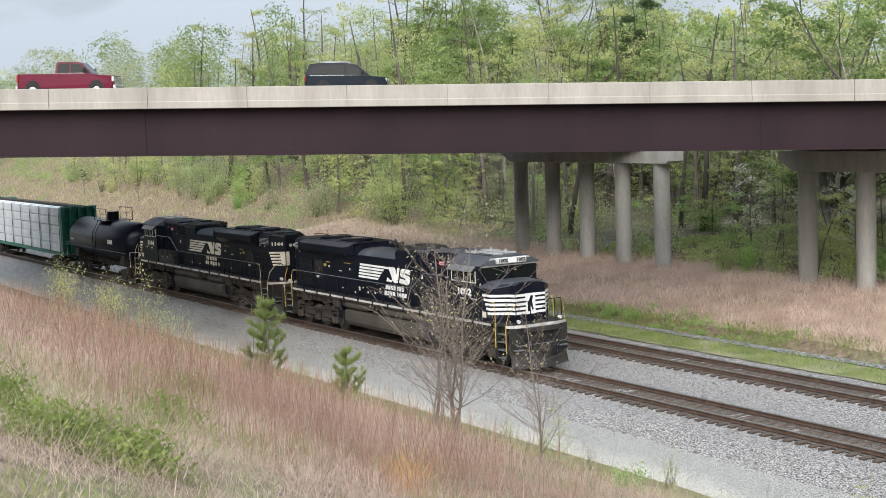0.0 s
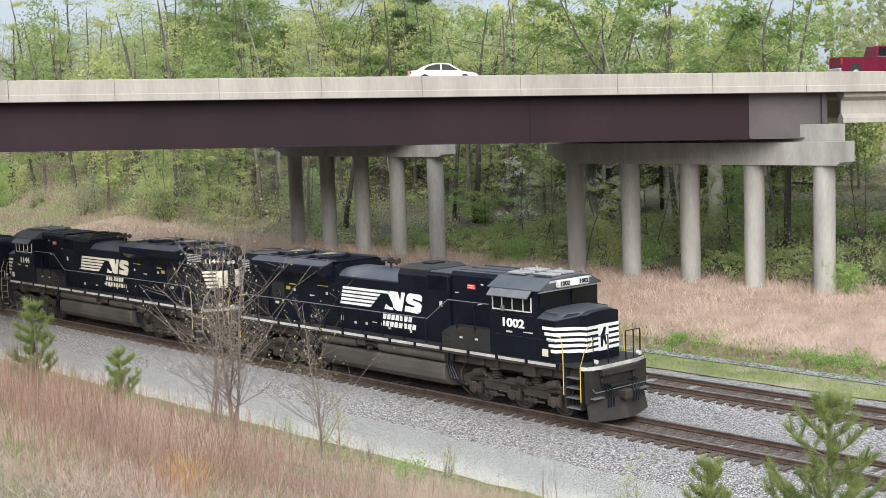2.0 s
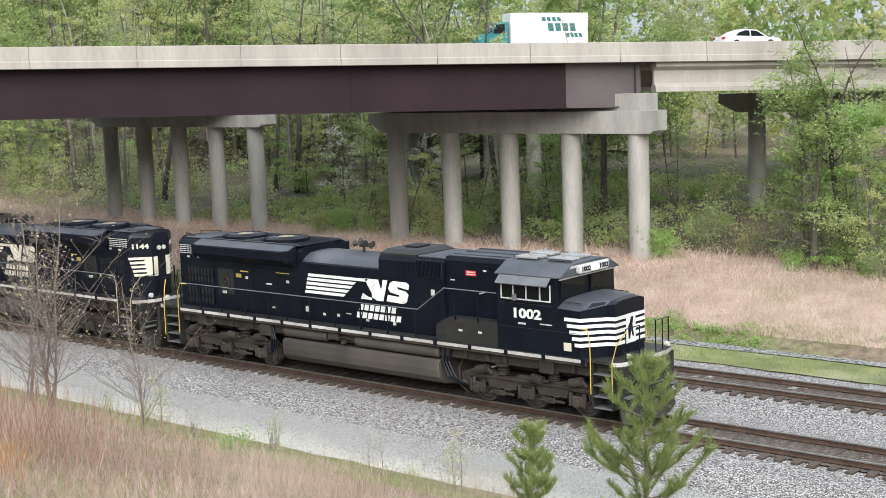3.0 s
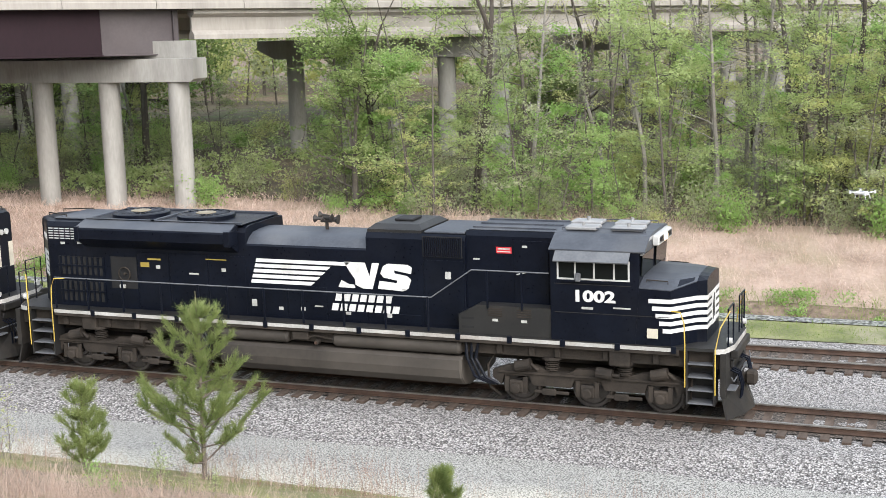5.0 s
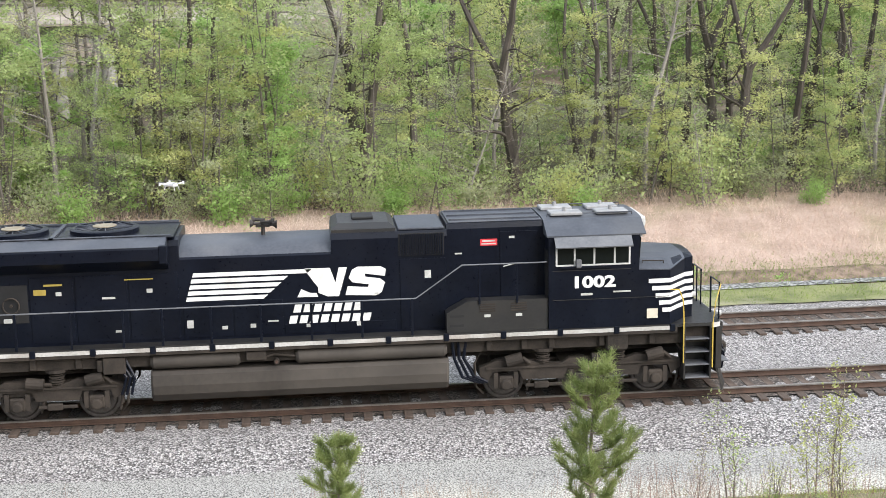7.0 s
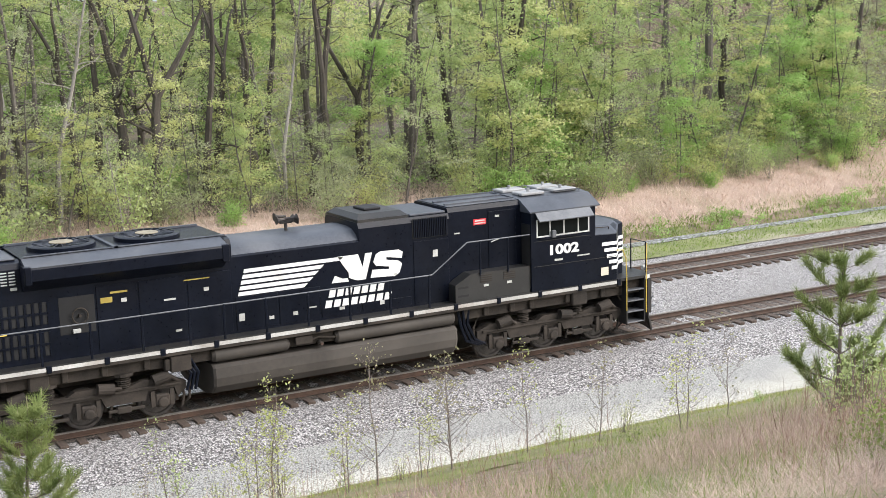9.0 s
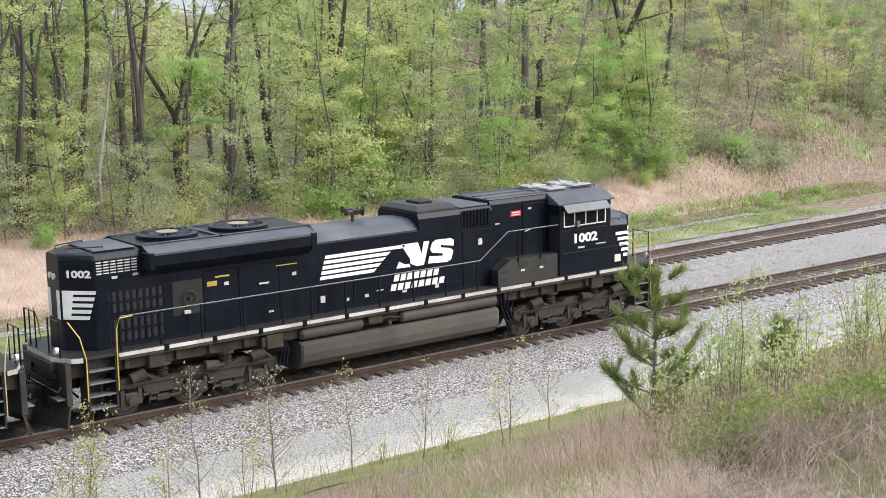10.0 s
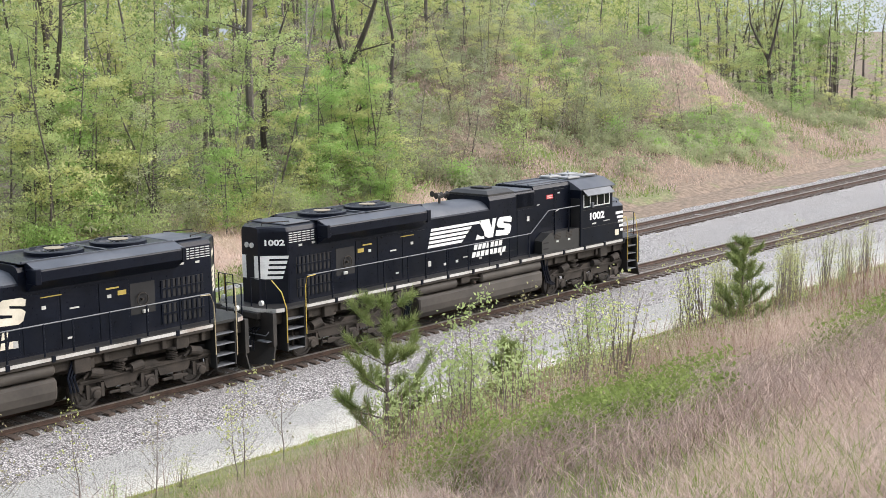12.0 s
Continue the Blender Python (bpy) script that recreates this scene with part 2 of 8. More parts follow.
BLACK = material("black_paint", (0.0028, 0.004, 0.0085), (0.006, 0.0082, 0.0155), 0.32, scale=1.2, fine=14, bump=0.03, dirt=(0.017, 0.018, 0.023), dirt_amount=0.3, spec=0.17)
# grey holds the sky's sheen on black upward faces; dirt patches lie over it
ROOF_GREY = material("dirty_sheen_black_roof", (0.032, 0.037, 0.048), (0.07, 0.077, 0.093), 0.5, scale=0.9, fine=12, bump=0.05, dirt=(0.16, 0.155, 0.15))
WHITE = material("white_paint", (0.62, 0.62, 0.61), (0.8, 0.8, 0.79), 0.5, scale=2.5, fine=22, bump=0.04, dirt=(0.4, 0.38, 0.35), dirt_amount=0.4)
SILL_WHITE = material("dirty_white_edge", (0.3, 0.29, 0.27), (0.55, 0.54, 0.52), 0.6, scale=1.0, fine=18, bump=0.05, dirt=(0.16, 0.09, 0.05), dirt_amount=0.85)
YELLOW = material("yellow_grab_paint", (0.45, 0.31, 0.05), (0.62, 0.45, 0.08), 0.5, scale=4, fine=30, bump=0.03, dirt=(0.3, 0.22, 0.1))
GRIME = material("grimy_running_gear", (0.016, 0.0135, 0.0115), (0.046, 0.037, 0.03), 0.8, scale=2.2, fine=20, bump=0.2, dirt=(0.075, 0.06, 0.048), dirt_amount=0.5, spec=0.3)
TANK_GRIME = material("dusty_tank_steel", (0.028, 0.0235, 0.0195), (0.056, 0.047, 0.039), 0.75, scale=0.8, fine=9, bump=0.06, dirt=(0.11, 0.096, 0.082), dirt_amount=0.4)
WHEEL_STEEL = material("wheel_steel", (0.05, 0.045, 0.042), (0.11, 0.1, 0.095), 0.5, 0.6, scale=5, fine=30, bump=0.1)
RED = material("red_sign_paint", (0.5, 0.02, 0.03), (0.62, 0.04, 0.05), 0.5, scale=5, bump=0.0)
DARK = material("dark_opening", (0.006, 0.006, 0.007), (0.012, 0.012, 0.013), 0.8, bump=0.0)
GREEN_CAR = material("green_car_paint", (0.01, 0.11, 0.075), (0.02, 0.17, 0.12), 0.5, scale=1.5, fine=16, bump=0.05, dirt=(0.08, 0.09, 0.07))
WRAP = material("white_lumber_wrap", (0.55, 0.57, 0.6), (0.78, 0.79, 0.81), 0.45, scale=3, fine=10, bump=0.5, dist=0.03, dirt=(0.4, 0.41, 0.43))
RUST_RAIL = material("rusty_rail", (0.04, 0.024, 0.018), (0.095, 0.055, 0.038), 0.8, 0.1, scale=3, fine=40, bump=0.2)
RAIL_HEAD = material("worn_rail_head", (0.2, 0.18, 0.165), (0.32, 0.3, 0.28), 0.4, 0.7, scale=3, fine=30, bump=0.05)
TIE_WOOD = material("creosoted_tie", (0.04, 0.027, 0.02), (0.11, 0.075, 0.055), 0.9, scale=2, fine=26, bump=0.4, stretch=(3, 0.6, 1), dirt=(0.17, 0.14, 0.12), dirt_amount=0.5)
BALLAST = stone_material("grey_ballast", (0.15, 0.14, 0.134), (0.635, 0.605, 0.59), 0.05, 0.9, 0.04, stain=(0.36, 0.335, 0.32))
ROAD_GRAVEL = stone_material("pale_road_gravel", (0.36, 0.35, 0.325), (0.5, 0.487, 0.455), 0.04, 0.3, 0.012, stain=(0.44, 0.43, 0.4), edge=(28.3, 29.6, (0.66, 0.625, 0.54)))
CONCRETE = material("bridge_concrete", (0.27, 0.26, 0.238), (0.39, 0.377, 0.35), 0.85, scale=0.7, fine=7, bump=0.12, dirt=(0.17, 0.16, 0.145), dirt_amount=0.7, stretch=(1.5, 1.5, 0.35))
PARAPET = material("parapet_concrete", (0.31, 0.285, 0.255), (0.41, 0.38, 0.345), 0.85, scale=0.6, fine=6, bump=0.1, dirt=(0.2, 0.185, 0.165), dirt_amount=0.6, stretch=(1.6, 1.6, 0.3))
GIRDER = material("brown_weathering_steel", (0.018, 0.0095, 0.013), (0.029, 0.0155, 0.02), 0.7, scale=0.35, fine=8, bump=0.06, dirt=(0.018, 0.01, 0.013), dirt_amount=0.6, spec=0.2, stretch=(1, 1, 0.4))
GIRDER_GREY = material("greyed_girder_end", (0.07, 0.057, 0.06), (0.095, 0.08, 0.082), 0.65, scale=0.5, fine=8, bump=0.06, dirt=(0.08, 0.06, 0.06))
ASPHALT = material("asphalt", (0.045, 0.045, 0.047), (0.07, 0.07, 0.07), 0.9, scale=0.6, fine=30, bump=0.2)
BARK = material("grey_brown_bark", (0.06, 0.05, 0.042), (0.16, 0.14, 0.12), 0.9, scale=1.2, fine=16, bump=0.6, dist=0.02, stretch=(2, 2, 0.5))
BARK_DARK = material("dark_wet_bark", (0.035, 0.028, 0.022), (0.1, 0.085, 0.07), 0.9, scale=1.2, fine=16, bump=0.6, dist=0.02, stretch=(2, 2, 0.5))
BARK_PALE = material("pale_bark", (0.19, 0.17, 0.15), (0.37, 0.345, 0.31), 0.9, scale=1.2, fine=14, bump=0.4, stretch=(2, 2, 0.5))
TWIG = material("bare_twig_bark", (0.12, 0.095, 0.082), (0.23, 0.19, 0.165), 0.9, scale=6, fine=40, bump=0.1)
LEAF_A = leaf_material("fresh_spring_leaves", (0.24, 0.32, 0.105), (0.6, 0.68, 0.34), 0.58)
LEAF_B = leaf_material("yellow_green_leaves", (0.34, 0.38, 0.12), (0.69, 0.7, 0.35), 0.55)
LEAF_C = leaf_material("olive_understory_leaves", (0.23, 0.26, 0.14), (0.54, 0.57, 0.36), 0.58)
LEAF_D = leaf_material("bright_shrub_leaves", (0.19, 0.33, 0.085), (0.48, 0.64, 0.25), 0.58)
LEAF_E = leaf_material("mid_green_crown_leaves", (0.11, 0.175, 0.05), (0.36, 0.46, 0.18), 0.5, 0.35)
BUDS = leaf_material("pale_buds", (0.28, 0.26, 0.13), (0.42, 0.4, 0.26))
BRUSH = leaf_material("grey_brown_brush", (0.16, 0.13, 0.1), (0.36, 0.31, 0.24), 0.3)
BLOSSOM = leaf_material("white_blossom", (0.6, 0.62, 0.52), (0.8, 0.8, 0.74))
NEEDLE = leaf_material("pine_needles", (0.1, 0.155, 0.045), (0.37, 0.42, 0.17), 0.35, 2.5)
NEEDLE_DARK = leaf_material("dark_evergreen_needles", (0.03, 0.055, 0.025), (0.11, 0.16, 0.07), 0.3)
DRY_GRASS = leaf_material("dry_pink_tan_grass", (0.3, 0.21, 0.165), (0.76, 0.6, 0.5), 0.3, 0.6)
MEADOW = leaf_material("pale_meadow_grass", (0.43, 0.305, 0.245), (0.78, 0.63, 0.545), 0.3, 0.55)
SLOPE_GRASS = leaf_material("tan_green_slope_grass", (0.28, 0.26, 0.14), (0.55, 0.49, 0.32), 0.3, 0.3)
STRAW = leaf_material("pale_straw", (0.4, 0.29, 0.235), (0.84, 0.68, 0.58), 0.3, 1.1)
RED_STALK = leaf_material("reddish_stalks", (0.15, 0.08, 0.06), (0.47, 0.31, 0.245), 0.2)
GREEN_GRASS = leaf_material("new_green_grass", (0.11, 0.19, 0.035), (0.3, 0.38, 0.1), 0.3)
VERGE = leaf_material("yellow_green_verge", (0.24, 0.28, 0.05), (0.46, 0.48, 0.13), 0.3)
FERN = leaf_material("deep_green_vines", (0.075, 0.12, 0.03), (0.32, 0.38, 0.125), 0.4, 1.6)


# ---- land ----
TRACK_Y = 34.87


def track2(x):
    """The middle of the far track, which draws away from the near one."""
    return 41.2 + 0.012 * x + 0.0002 * x * x if -30 < x < 130 else (41.02 if x <= -30 else 46.14 + 0.064 * (x - 130))


def ground_z(x, y):
    """The height of the ground: bank, road, bed, ditch, meadow, woods and hills."""
    wob = noise.noise((x * 0.09, y * 0.09, 0.0))
    small = noise.noise((x * 0.45, y * 0.45, 3.0))
    if y < 28.0:
        z = -0.64 + 0.35 * (27.6 - y) if y < 27.6 else -0.64
        z = min(z, 9.03 + 0.02 * max(-y, 0) if y < 0.2 else 9.1)
        return z + (0.12 * wob + 0.06 * small) * smooth_step(27.8, 24, y) * (0.2 + 0.8 * smooth_step(-1, 3, y))
    rel = y - track2(x)
    if rel < 3.7:
        return -0.64 if y < 31 else -0.9
    z = -0.57
    if rel > 6.4:
        z -= 0.35 * smooth_step(7.0, 7.8, rel)
    z += 0.4 * smooth_step(8.0, 9.2, rel) + 1.15 * smooth_step(9.2, 16.0, rel) + 0.9 * smooth_step(16, 45, rel)
    z += (0.18 * wob + 0.08 * small) * smooth_step(8, 11, rel)
    z += smooth_step(48, 92, x) * smooth_step(7.5, 34, rel) * (8.6 + 1.5 * wob) * (1 - 0.7 * smooth_step(111, 134, x))
    z += 2.6 * math.exp(-((x - 109) / 6.5) ** 2 - ((y - 67) / 5.0) ** 2)
    z += smooth_step(-92, -150, x) * smooth_step(7, 30, rel) * 6.0
    far = smooth_step(95, 700, math.hypot(x, y - 40))
    return z + far * (5 + 10 * noise.noise((x * 0.004, y * 0.004, 9.0)))


def spread(lo, hi, step, out, grow=1.35):
    """Even steps from lo to hi, then growing ones to out on both sides."""
    mid = [lo + i * step for i in range(int(round((hi - lo) / step)) + 1)]
    a, s, left = lo, step, []
    while a > -out:
        s *= grow
        a -= s
        left.append(a)
    b, s, right = hi, step, []
    while b < out:
        s *= grow
        b += s
        right.append(b)
    return left[::-1] + mid + right


def sheet(name, xs, ys, height, mat, label, category, kind="structure"):
    """A grid laid over the plan; ys may depend on x."""
    v, f = [], []
    for x in xs:
        row = ys(x) if callable(ys) else ys
        v.extend([(x, y, height(x, y)) for y in row])
    m = len(v) // len(xs)
    for i in range(len(xs) - 1):
        for j in range(m - 1):
            f.append((i * m + j, (i + 1) * m + j, (i + 1) * m + j + 1, i * m + j + 1))
    s = Shape()
    s.v, s.f = v, f
    ob = part(name, s, mat, smooth=False, fix=False)
    ob.data.polygons.foreach_set("use_smooth", [True] * len(ob.data.polygons))
    return tagged(ob, label, category, kind=kind)


def ground_material():
    """Soil and litter with moss-green and straw patches, by noise at three sizes."""
    m = bpy.data.materials.new("grassy_soil")
    m.use_nodes = True
    n, k = m.node_tree.nodes, m.node_tree.links
    b = n["Principled BSDF"]
    b.inputs["Roughness"].default_value = 0.95
    co = n.new("ShaderNodeTexCoord")

    def tex(sc, detail=5.0):
        t = n.new("ShaderNodeTexNoise")
        t.inputs["Scale"].default_value, t.inputs["Detail"].default_value = sc, detail
        k.new(co.outputs["Object"], t.inputs["Vector"])
        return t

    def ramp(t, a, c, one, two):
        r = n.new("ShaderNodeValToRGB")
        r.color_ramp.elements[0].position, r.color_ramp.elements[1].position = a, c
        r.color_ramp.elements[0].color, r.color_ramp.elements[1].color = (*one, 1), (*two, 1)
        k.new(t.outputs["Fac"], r.inputs["Fac"])
        return r
    base = ramp(tex(3.0, 8.0), 0.3, 0.7, (0.1, 0.073, 0.052), (0.28, 0.205, 0.15))
    green = ramp(tex(6.0, 8.0), 0.3, 0.7, (0.07, 0.11, 0.03), (0.2, 0.26, 0.08))
    where = ramp(tex(0.22, 6.0), 0.54, 0.68, (0, 0, 0), (0.85, 0.85, 0.85))
    mx = n.new("ShaderNodeMix")
    mx.data_type = "RGBA"
    k.new(where.outputs["Color"], mx.inputs[0])
    k.new(base.outputs["Color"], mx.inputs[6])
    k.new(green.outputs["Color"], mx.inputs[7])
    k.new(mx.outputs[2], b.inputs["Base Color"])
    bp = n.new("ShaderNodeBump")
    bp.inputs["Strength"].default_value, bp.inputs["Distance"].default_value = 0.7, 0.08
    k.new(tex(9.0, 6.0).outputs["Fac"], bp.inputs["Height"])
    k.new(bp.outputs["Normal"], b.inputs["Normal"])
    return m


SOIL = ground_material()
GREEN_STRIP = material("mown_green_strip", (0.1, 0.12, 0.045), (0.25, 0.255, 0.11), 0.95, scale=0.9, fine=9, bump=0.6, dist=0.05, dirt=(0.34, 0.3, 0.23), dirt_amount=0.9)
DITCH_STONE = stone_material("ditch_stones", (0.2, 0.2, 0.19), (0.42, 0.42, 0.41), 0.12, stain=(0.17, 0.2, 0.12))

ROWS = sorted(set(spread(-6, 112, 1.0, 2600) + [24.5 + 0.5 * i for i in range(8)] + [27.6, 27.8] + [44.5 + 0.5 * i for i in range(28)]))
sheet("ground", spread(-120, 130, 1.25, 2600), ROWS, ground_z, SOIL,
      "rough ground of soil, moss and dry litter rising from the tracks", "ground")


def wood_edge(x):
    return 61.3 - 2.6 * smooth_step(-34, -24, x) - 1.4 * smooth_step(26, 34, x) + 1.6 * smooth_step(56, 64, x) + 1.2 * noise.noise((x * 0.08, 0, 4)) + 0.8 * noise.noise((x * 0.3, 0, 9))


LITTER = material("leaf_litter", (0.06, 0.048, 0.034), (0.17, 0.135, 0.095), 0.95, scale=0.8, fine=11, bump=0.7, dist=0.06, dirt=(0.09, 0.13, 0.04), dirt_amount=0.8)
sheet("forest_floor", [-250 + 2.0 * i for i in range(160)], lambda x: [63.4 - 2.6 * smooth_step(-34, -24, x) - 1.4 * smooth_step(26, 34, x) + 1.2 * noise.noise((x * 0.08, 0, 4)) + j * 1.7 + (8.0 if x < -96 else 0) for j in range(34)],
      lambda x, y: ground_z(x, y) + 0.13 * smooth_step(0, 3, y - wood_edge(x) - 1.5), LITTER, "brown leaf litter and moss under the trees", "forest floor")


def bed_z(x, y):
    rel = y - track2(x)
    z = -0.215 - 0.045 * smooth_step(0.8, 1.15, min(abs(y - TRACK_Y), abs(rel))) - 0.41 * smooth_step(32.7, 30.9, y) - 0.33 * smooth_step(2.2, 3.6, rel)
    between = min(abs(y - TRACK_Y), abs(rel))
    z -= 0.12 * smooth_step(1.6, 2.6, between) * (1 if TRACK_Y < y and rel < 0 else 0)
    return z + 0.028 * noise.noise((x * 5.0, y * 5.0, 0)) + 0.03 * noise.noise((x * 0.9, y * 0.9, 5))


sheet("ballast_bed", [-150 + 0.45 * i for i in range(690)], lambda x: [30.7 + (track2(x) + 4.1 - 30.7) * j / 37 for j in range(38)], bed_z, BALLAST,
      "light grey crushed-stone ballast under both railway tracks", "ballast")
sheet("access_road", [-150 + 1.0 * i for i in range(311)], lambda x: [27.9 + 0.25 * noise.noise((x * 0.15, 0, 0)) + (31.2 - 27.9) * j / 10 for j in range(11)],
      lambda x, y: -0.615 + 0.02 * noise.noise((x * 0.5, y * 1.1, 2)), ROAD_GRAVEL, "pale gravel access road beside the ballast", "gravel road")
MEADOW_SOIL = material("tan_meadow_thatch", (0.27, 0.195, 0.15), (0.45, 0.34, 0.275), 0.95, scale=0.7, fine=7, bump=0.8, dist=0.08, dirt=(0.2, 0.19, 0.09), dirt_amount=0.5)
sheet("meadow_ground", [-112 + 1.0 * i for i in range(181)], lambda x: [track2(x) + 8.6 + 0.5 * noise.noise((x * 0.2, 5, 0)) + (wood_edge(x) + 2.5 - track2(x) - 8.6) * j / 12 for j in range(13)],
      lambda x, y: ground_z(x, y) + 0.12 * smooth_step(8.6, 9.6, y - track2(x)) * smooth_step(2.6, 1.2, y - wood_edge(x)) * smooth_step(68, 62, x) - 0.05, MEADOW_SOIL, "tan thatch under the dry meadow grass", "meadow")
sheet("green_strip", [-120 + 1.0 * i for i in range(181)], lambda x: [track2(x) + 3.75 + 0.35 * abs(noise.noise((x * 0.3, 8, 0))) + 2.5 * j / 8 for j in range(9)],
      lambda x, y: ground_z(x, y) + 0.02, GREEN_STRIP, "short fresh green grass strip beside the far track", "grass strip")
sheet("ditch", [-110 + 1.0 * i for i in range(170)], lambda x: [track2(x) + 6.25 + 0.3 * noise.noise((x * 0.12, 1, 0)) + 1.1 * j / 5 for j in range(6)],
      lambda x, y: ground_z(x, y) + 0.05, DITCH_STONE, "shallow drainage ditch with grey stones", "ditch")


VERGE_GROUND = material("mossy_verge", (0.1, 0.105, 0.04), (0.24, 0.235, 0.09), 0.95, scale=1.4, fine=14, bump=0.7, dist=0.05, dirt=(0.25, 0.2, 0.14), dirt_amount=0.85)
sheet("verge", [-150 + 0.8 * i for i in range(388)], lambda x: [23.6 + 1.3 * noise.noise((x * 0.3, 2, 0)) + (4.4 + 0.15 * noise.noise((x * 0.7, 5, 0)) - 1.3 * noise.noise((x * 0.3, 2, 0))) * j / 12 for j in range(13)],
      lambda x, y: ground_z(x, y) + 0.1 * smooth_step(28.0, 27.2, y) * smooth_step(23.2, 25.4, y) + 0.03 - 0.12 * smooth_step(24.6, 23.2, y), VERGE_GROUND, "mossy yellow-green verge along the gravel road", "grass verge")
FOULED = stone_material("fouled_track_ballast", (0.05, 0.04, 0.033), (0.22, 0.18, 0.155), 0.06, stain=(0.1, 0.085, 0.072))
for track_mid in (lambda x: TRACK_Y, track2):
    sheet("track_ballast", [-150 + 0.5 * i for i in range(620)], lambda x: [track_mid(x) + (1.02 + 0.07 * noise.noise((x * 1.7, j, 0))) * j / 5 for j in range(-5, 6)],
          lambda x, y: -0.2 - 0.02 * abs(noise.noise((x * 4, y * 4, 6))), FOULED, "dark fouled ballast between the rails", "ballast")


# ---- tracks ----
def railway(name, mid, x0, x1, label):
    """Two rails on timber ties; the ties follow the track's line."""
    track = thing(name, label, "railway track", kind="structure")
    n = int((x1 - x0) / 2.0)
    xs = [x0 + (x1 - x0) * i / n for i in range(n + 1)]
    for side in (-1, 1):
        foot, head = Shape(), Shape()
        prof = [(-0.075, -0.172), (0.075, -0.172), (0.07, -0.15), (0.012, -0.13), (0.012, -0.04), (-0.012, -0.04), (-0.012, -0.13), (-0.07, -0.15)]
        foot.loft([[(x, mid(x) + side * 0.753 + p, q) for p, q in prof] for x in xs])
        top = [(-0.036, -0.042), (0.036, -0.042), (0.036, -0.008), (0.026, 0.0), (-0.026, 0.0), (-0.036, -0.008)]
        head.loft([[(x, mid(x) + side * 0.753 + p, q) for p, q in top] for x in xs])
        rail = part("rail", foot, RUST_RAIL, track, "rust-brown steel rail")
        part("rail_head", head, RAIL_HEAD, rail, "worn bright running surface")
    return track


TIE = Shape().block(-0.115, 0.115, -1.3, 1.3, -0.36, -0.185, 0.015).mesh("tie")
TIE.materials.append(TIE_WOOD)
PLATE = Shape().box(-0.1, 0.1, 0.57, 0.93, -0.186, -0.168).box(-0.1, 0.1, -0.93, -0.57, -0.186, -0.168).mesh("tie_plate")
PLATE.materials.append(RUST_RAIL)


def ties(track, mid, x0, x1, near0, near1):
    r = random.Random(3)
    rest = Shape()
    x = x0
    while x < x1:
        skew, dy, dz = r.uniform(-1.5, 1.5), r.uniform(-0.05, 0.05), r.uniform(-0.012, 0.006)
        m = pose(x + r.uniform(-0.03, 0.03), mid(x) + dy, dz, 0, 0, skew)
        if near0 < x < near1:
            ob = part("tie", TIE, TIE_WOOD, track)
            ob.matrix_basis = m
        else:
            rest.add([tuple(m @ v.co) for v in TIE.vertices], [tuple(p.vertices) for p in TIE.polygons])
        x += 0.52
    tagged(part("far_ties", rest, TIE_WOOD, track), kind="stuff")


near_track = railway("track_1", lambda x: TRACK_Y, -150, 160, "near railway track, rusty rails on dark timber ties")
far_track = railway("track_2", track2, -150, 160, "far railway track, rusty rails on dark timber ties")
for tr, line in ((near_track, lambda x: TRACK_Y), (far_track, track2)):
    ties(tr, line, -110, 140, -52, 90)


# ---- the road bridges ----
BR_ANG = radians(55.0)
BR_U, BR_N = Vector((math.cos(BR_ANG), math.sin(BR_ANG), 0)), Vector((-math.sin(BR_ANG), math.cos(BR_ANG), 0))
BR_FOOT = BR_N * 66.0


def bridge_point(q, w, z=0.0):
    """q metres along the bridge's near face from its nearest point, w metres in from that face, z above the girder's underside."""
    p = BR_FOOT + BR_U * q + BR_N * w
    return (p.x, p.y, 9.04 - 0.0213 * q + z)


def bridge_bar(shape, q0, q1, prof, steps=1):
    """A profile of (w, z) pushed along the bridge."""
    rings = [[bridge_point(q0 + (q1 - q0) * i / steps, w, z) for w, z in prof] for i in range(steps + 1)]
    shape.loft(rings)
    return shape


GIRDER_END = 28.2


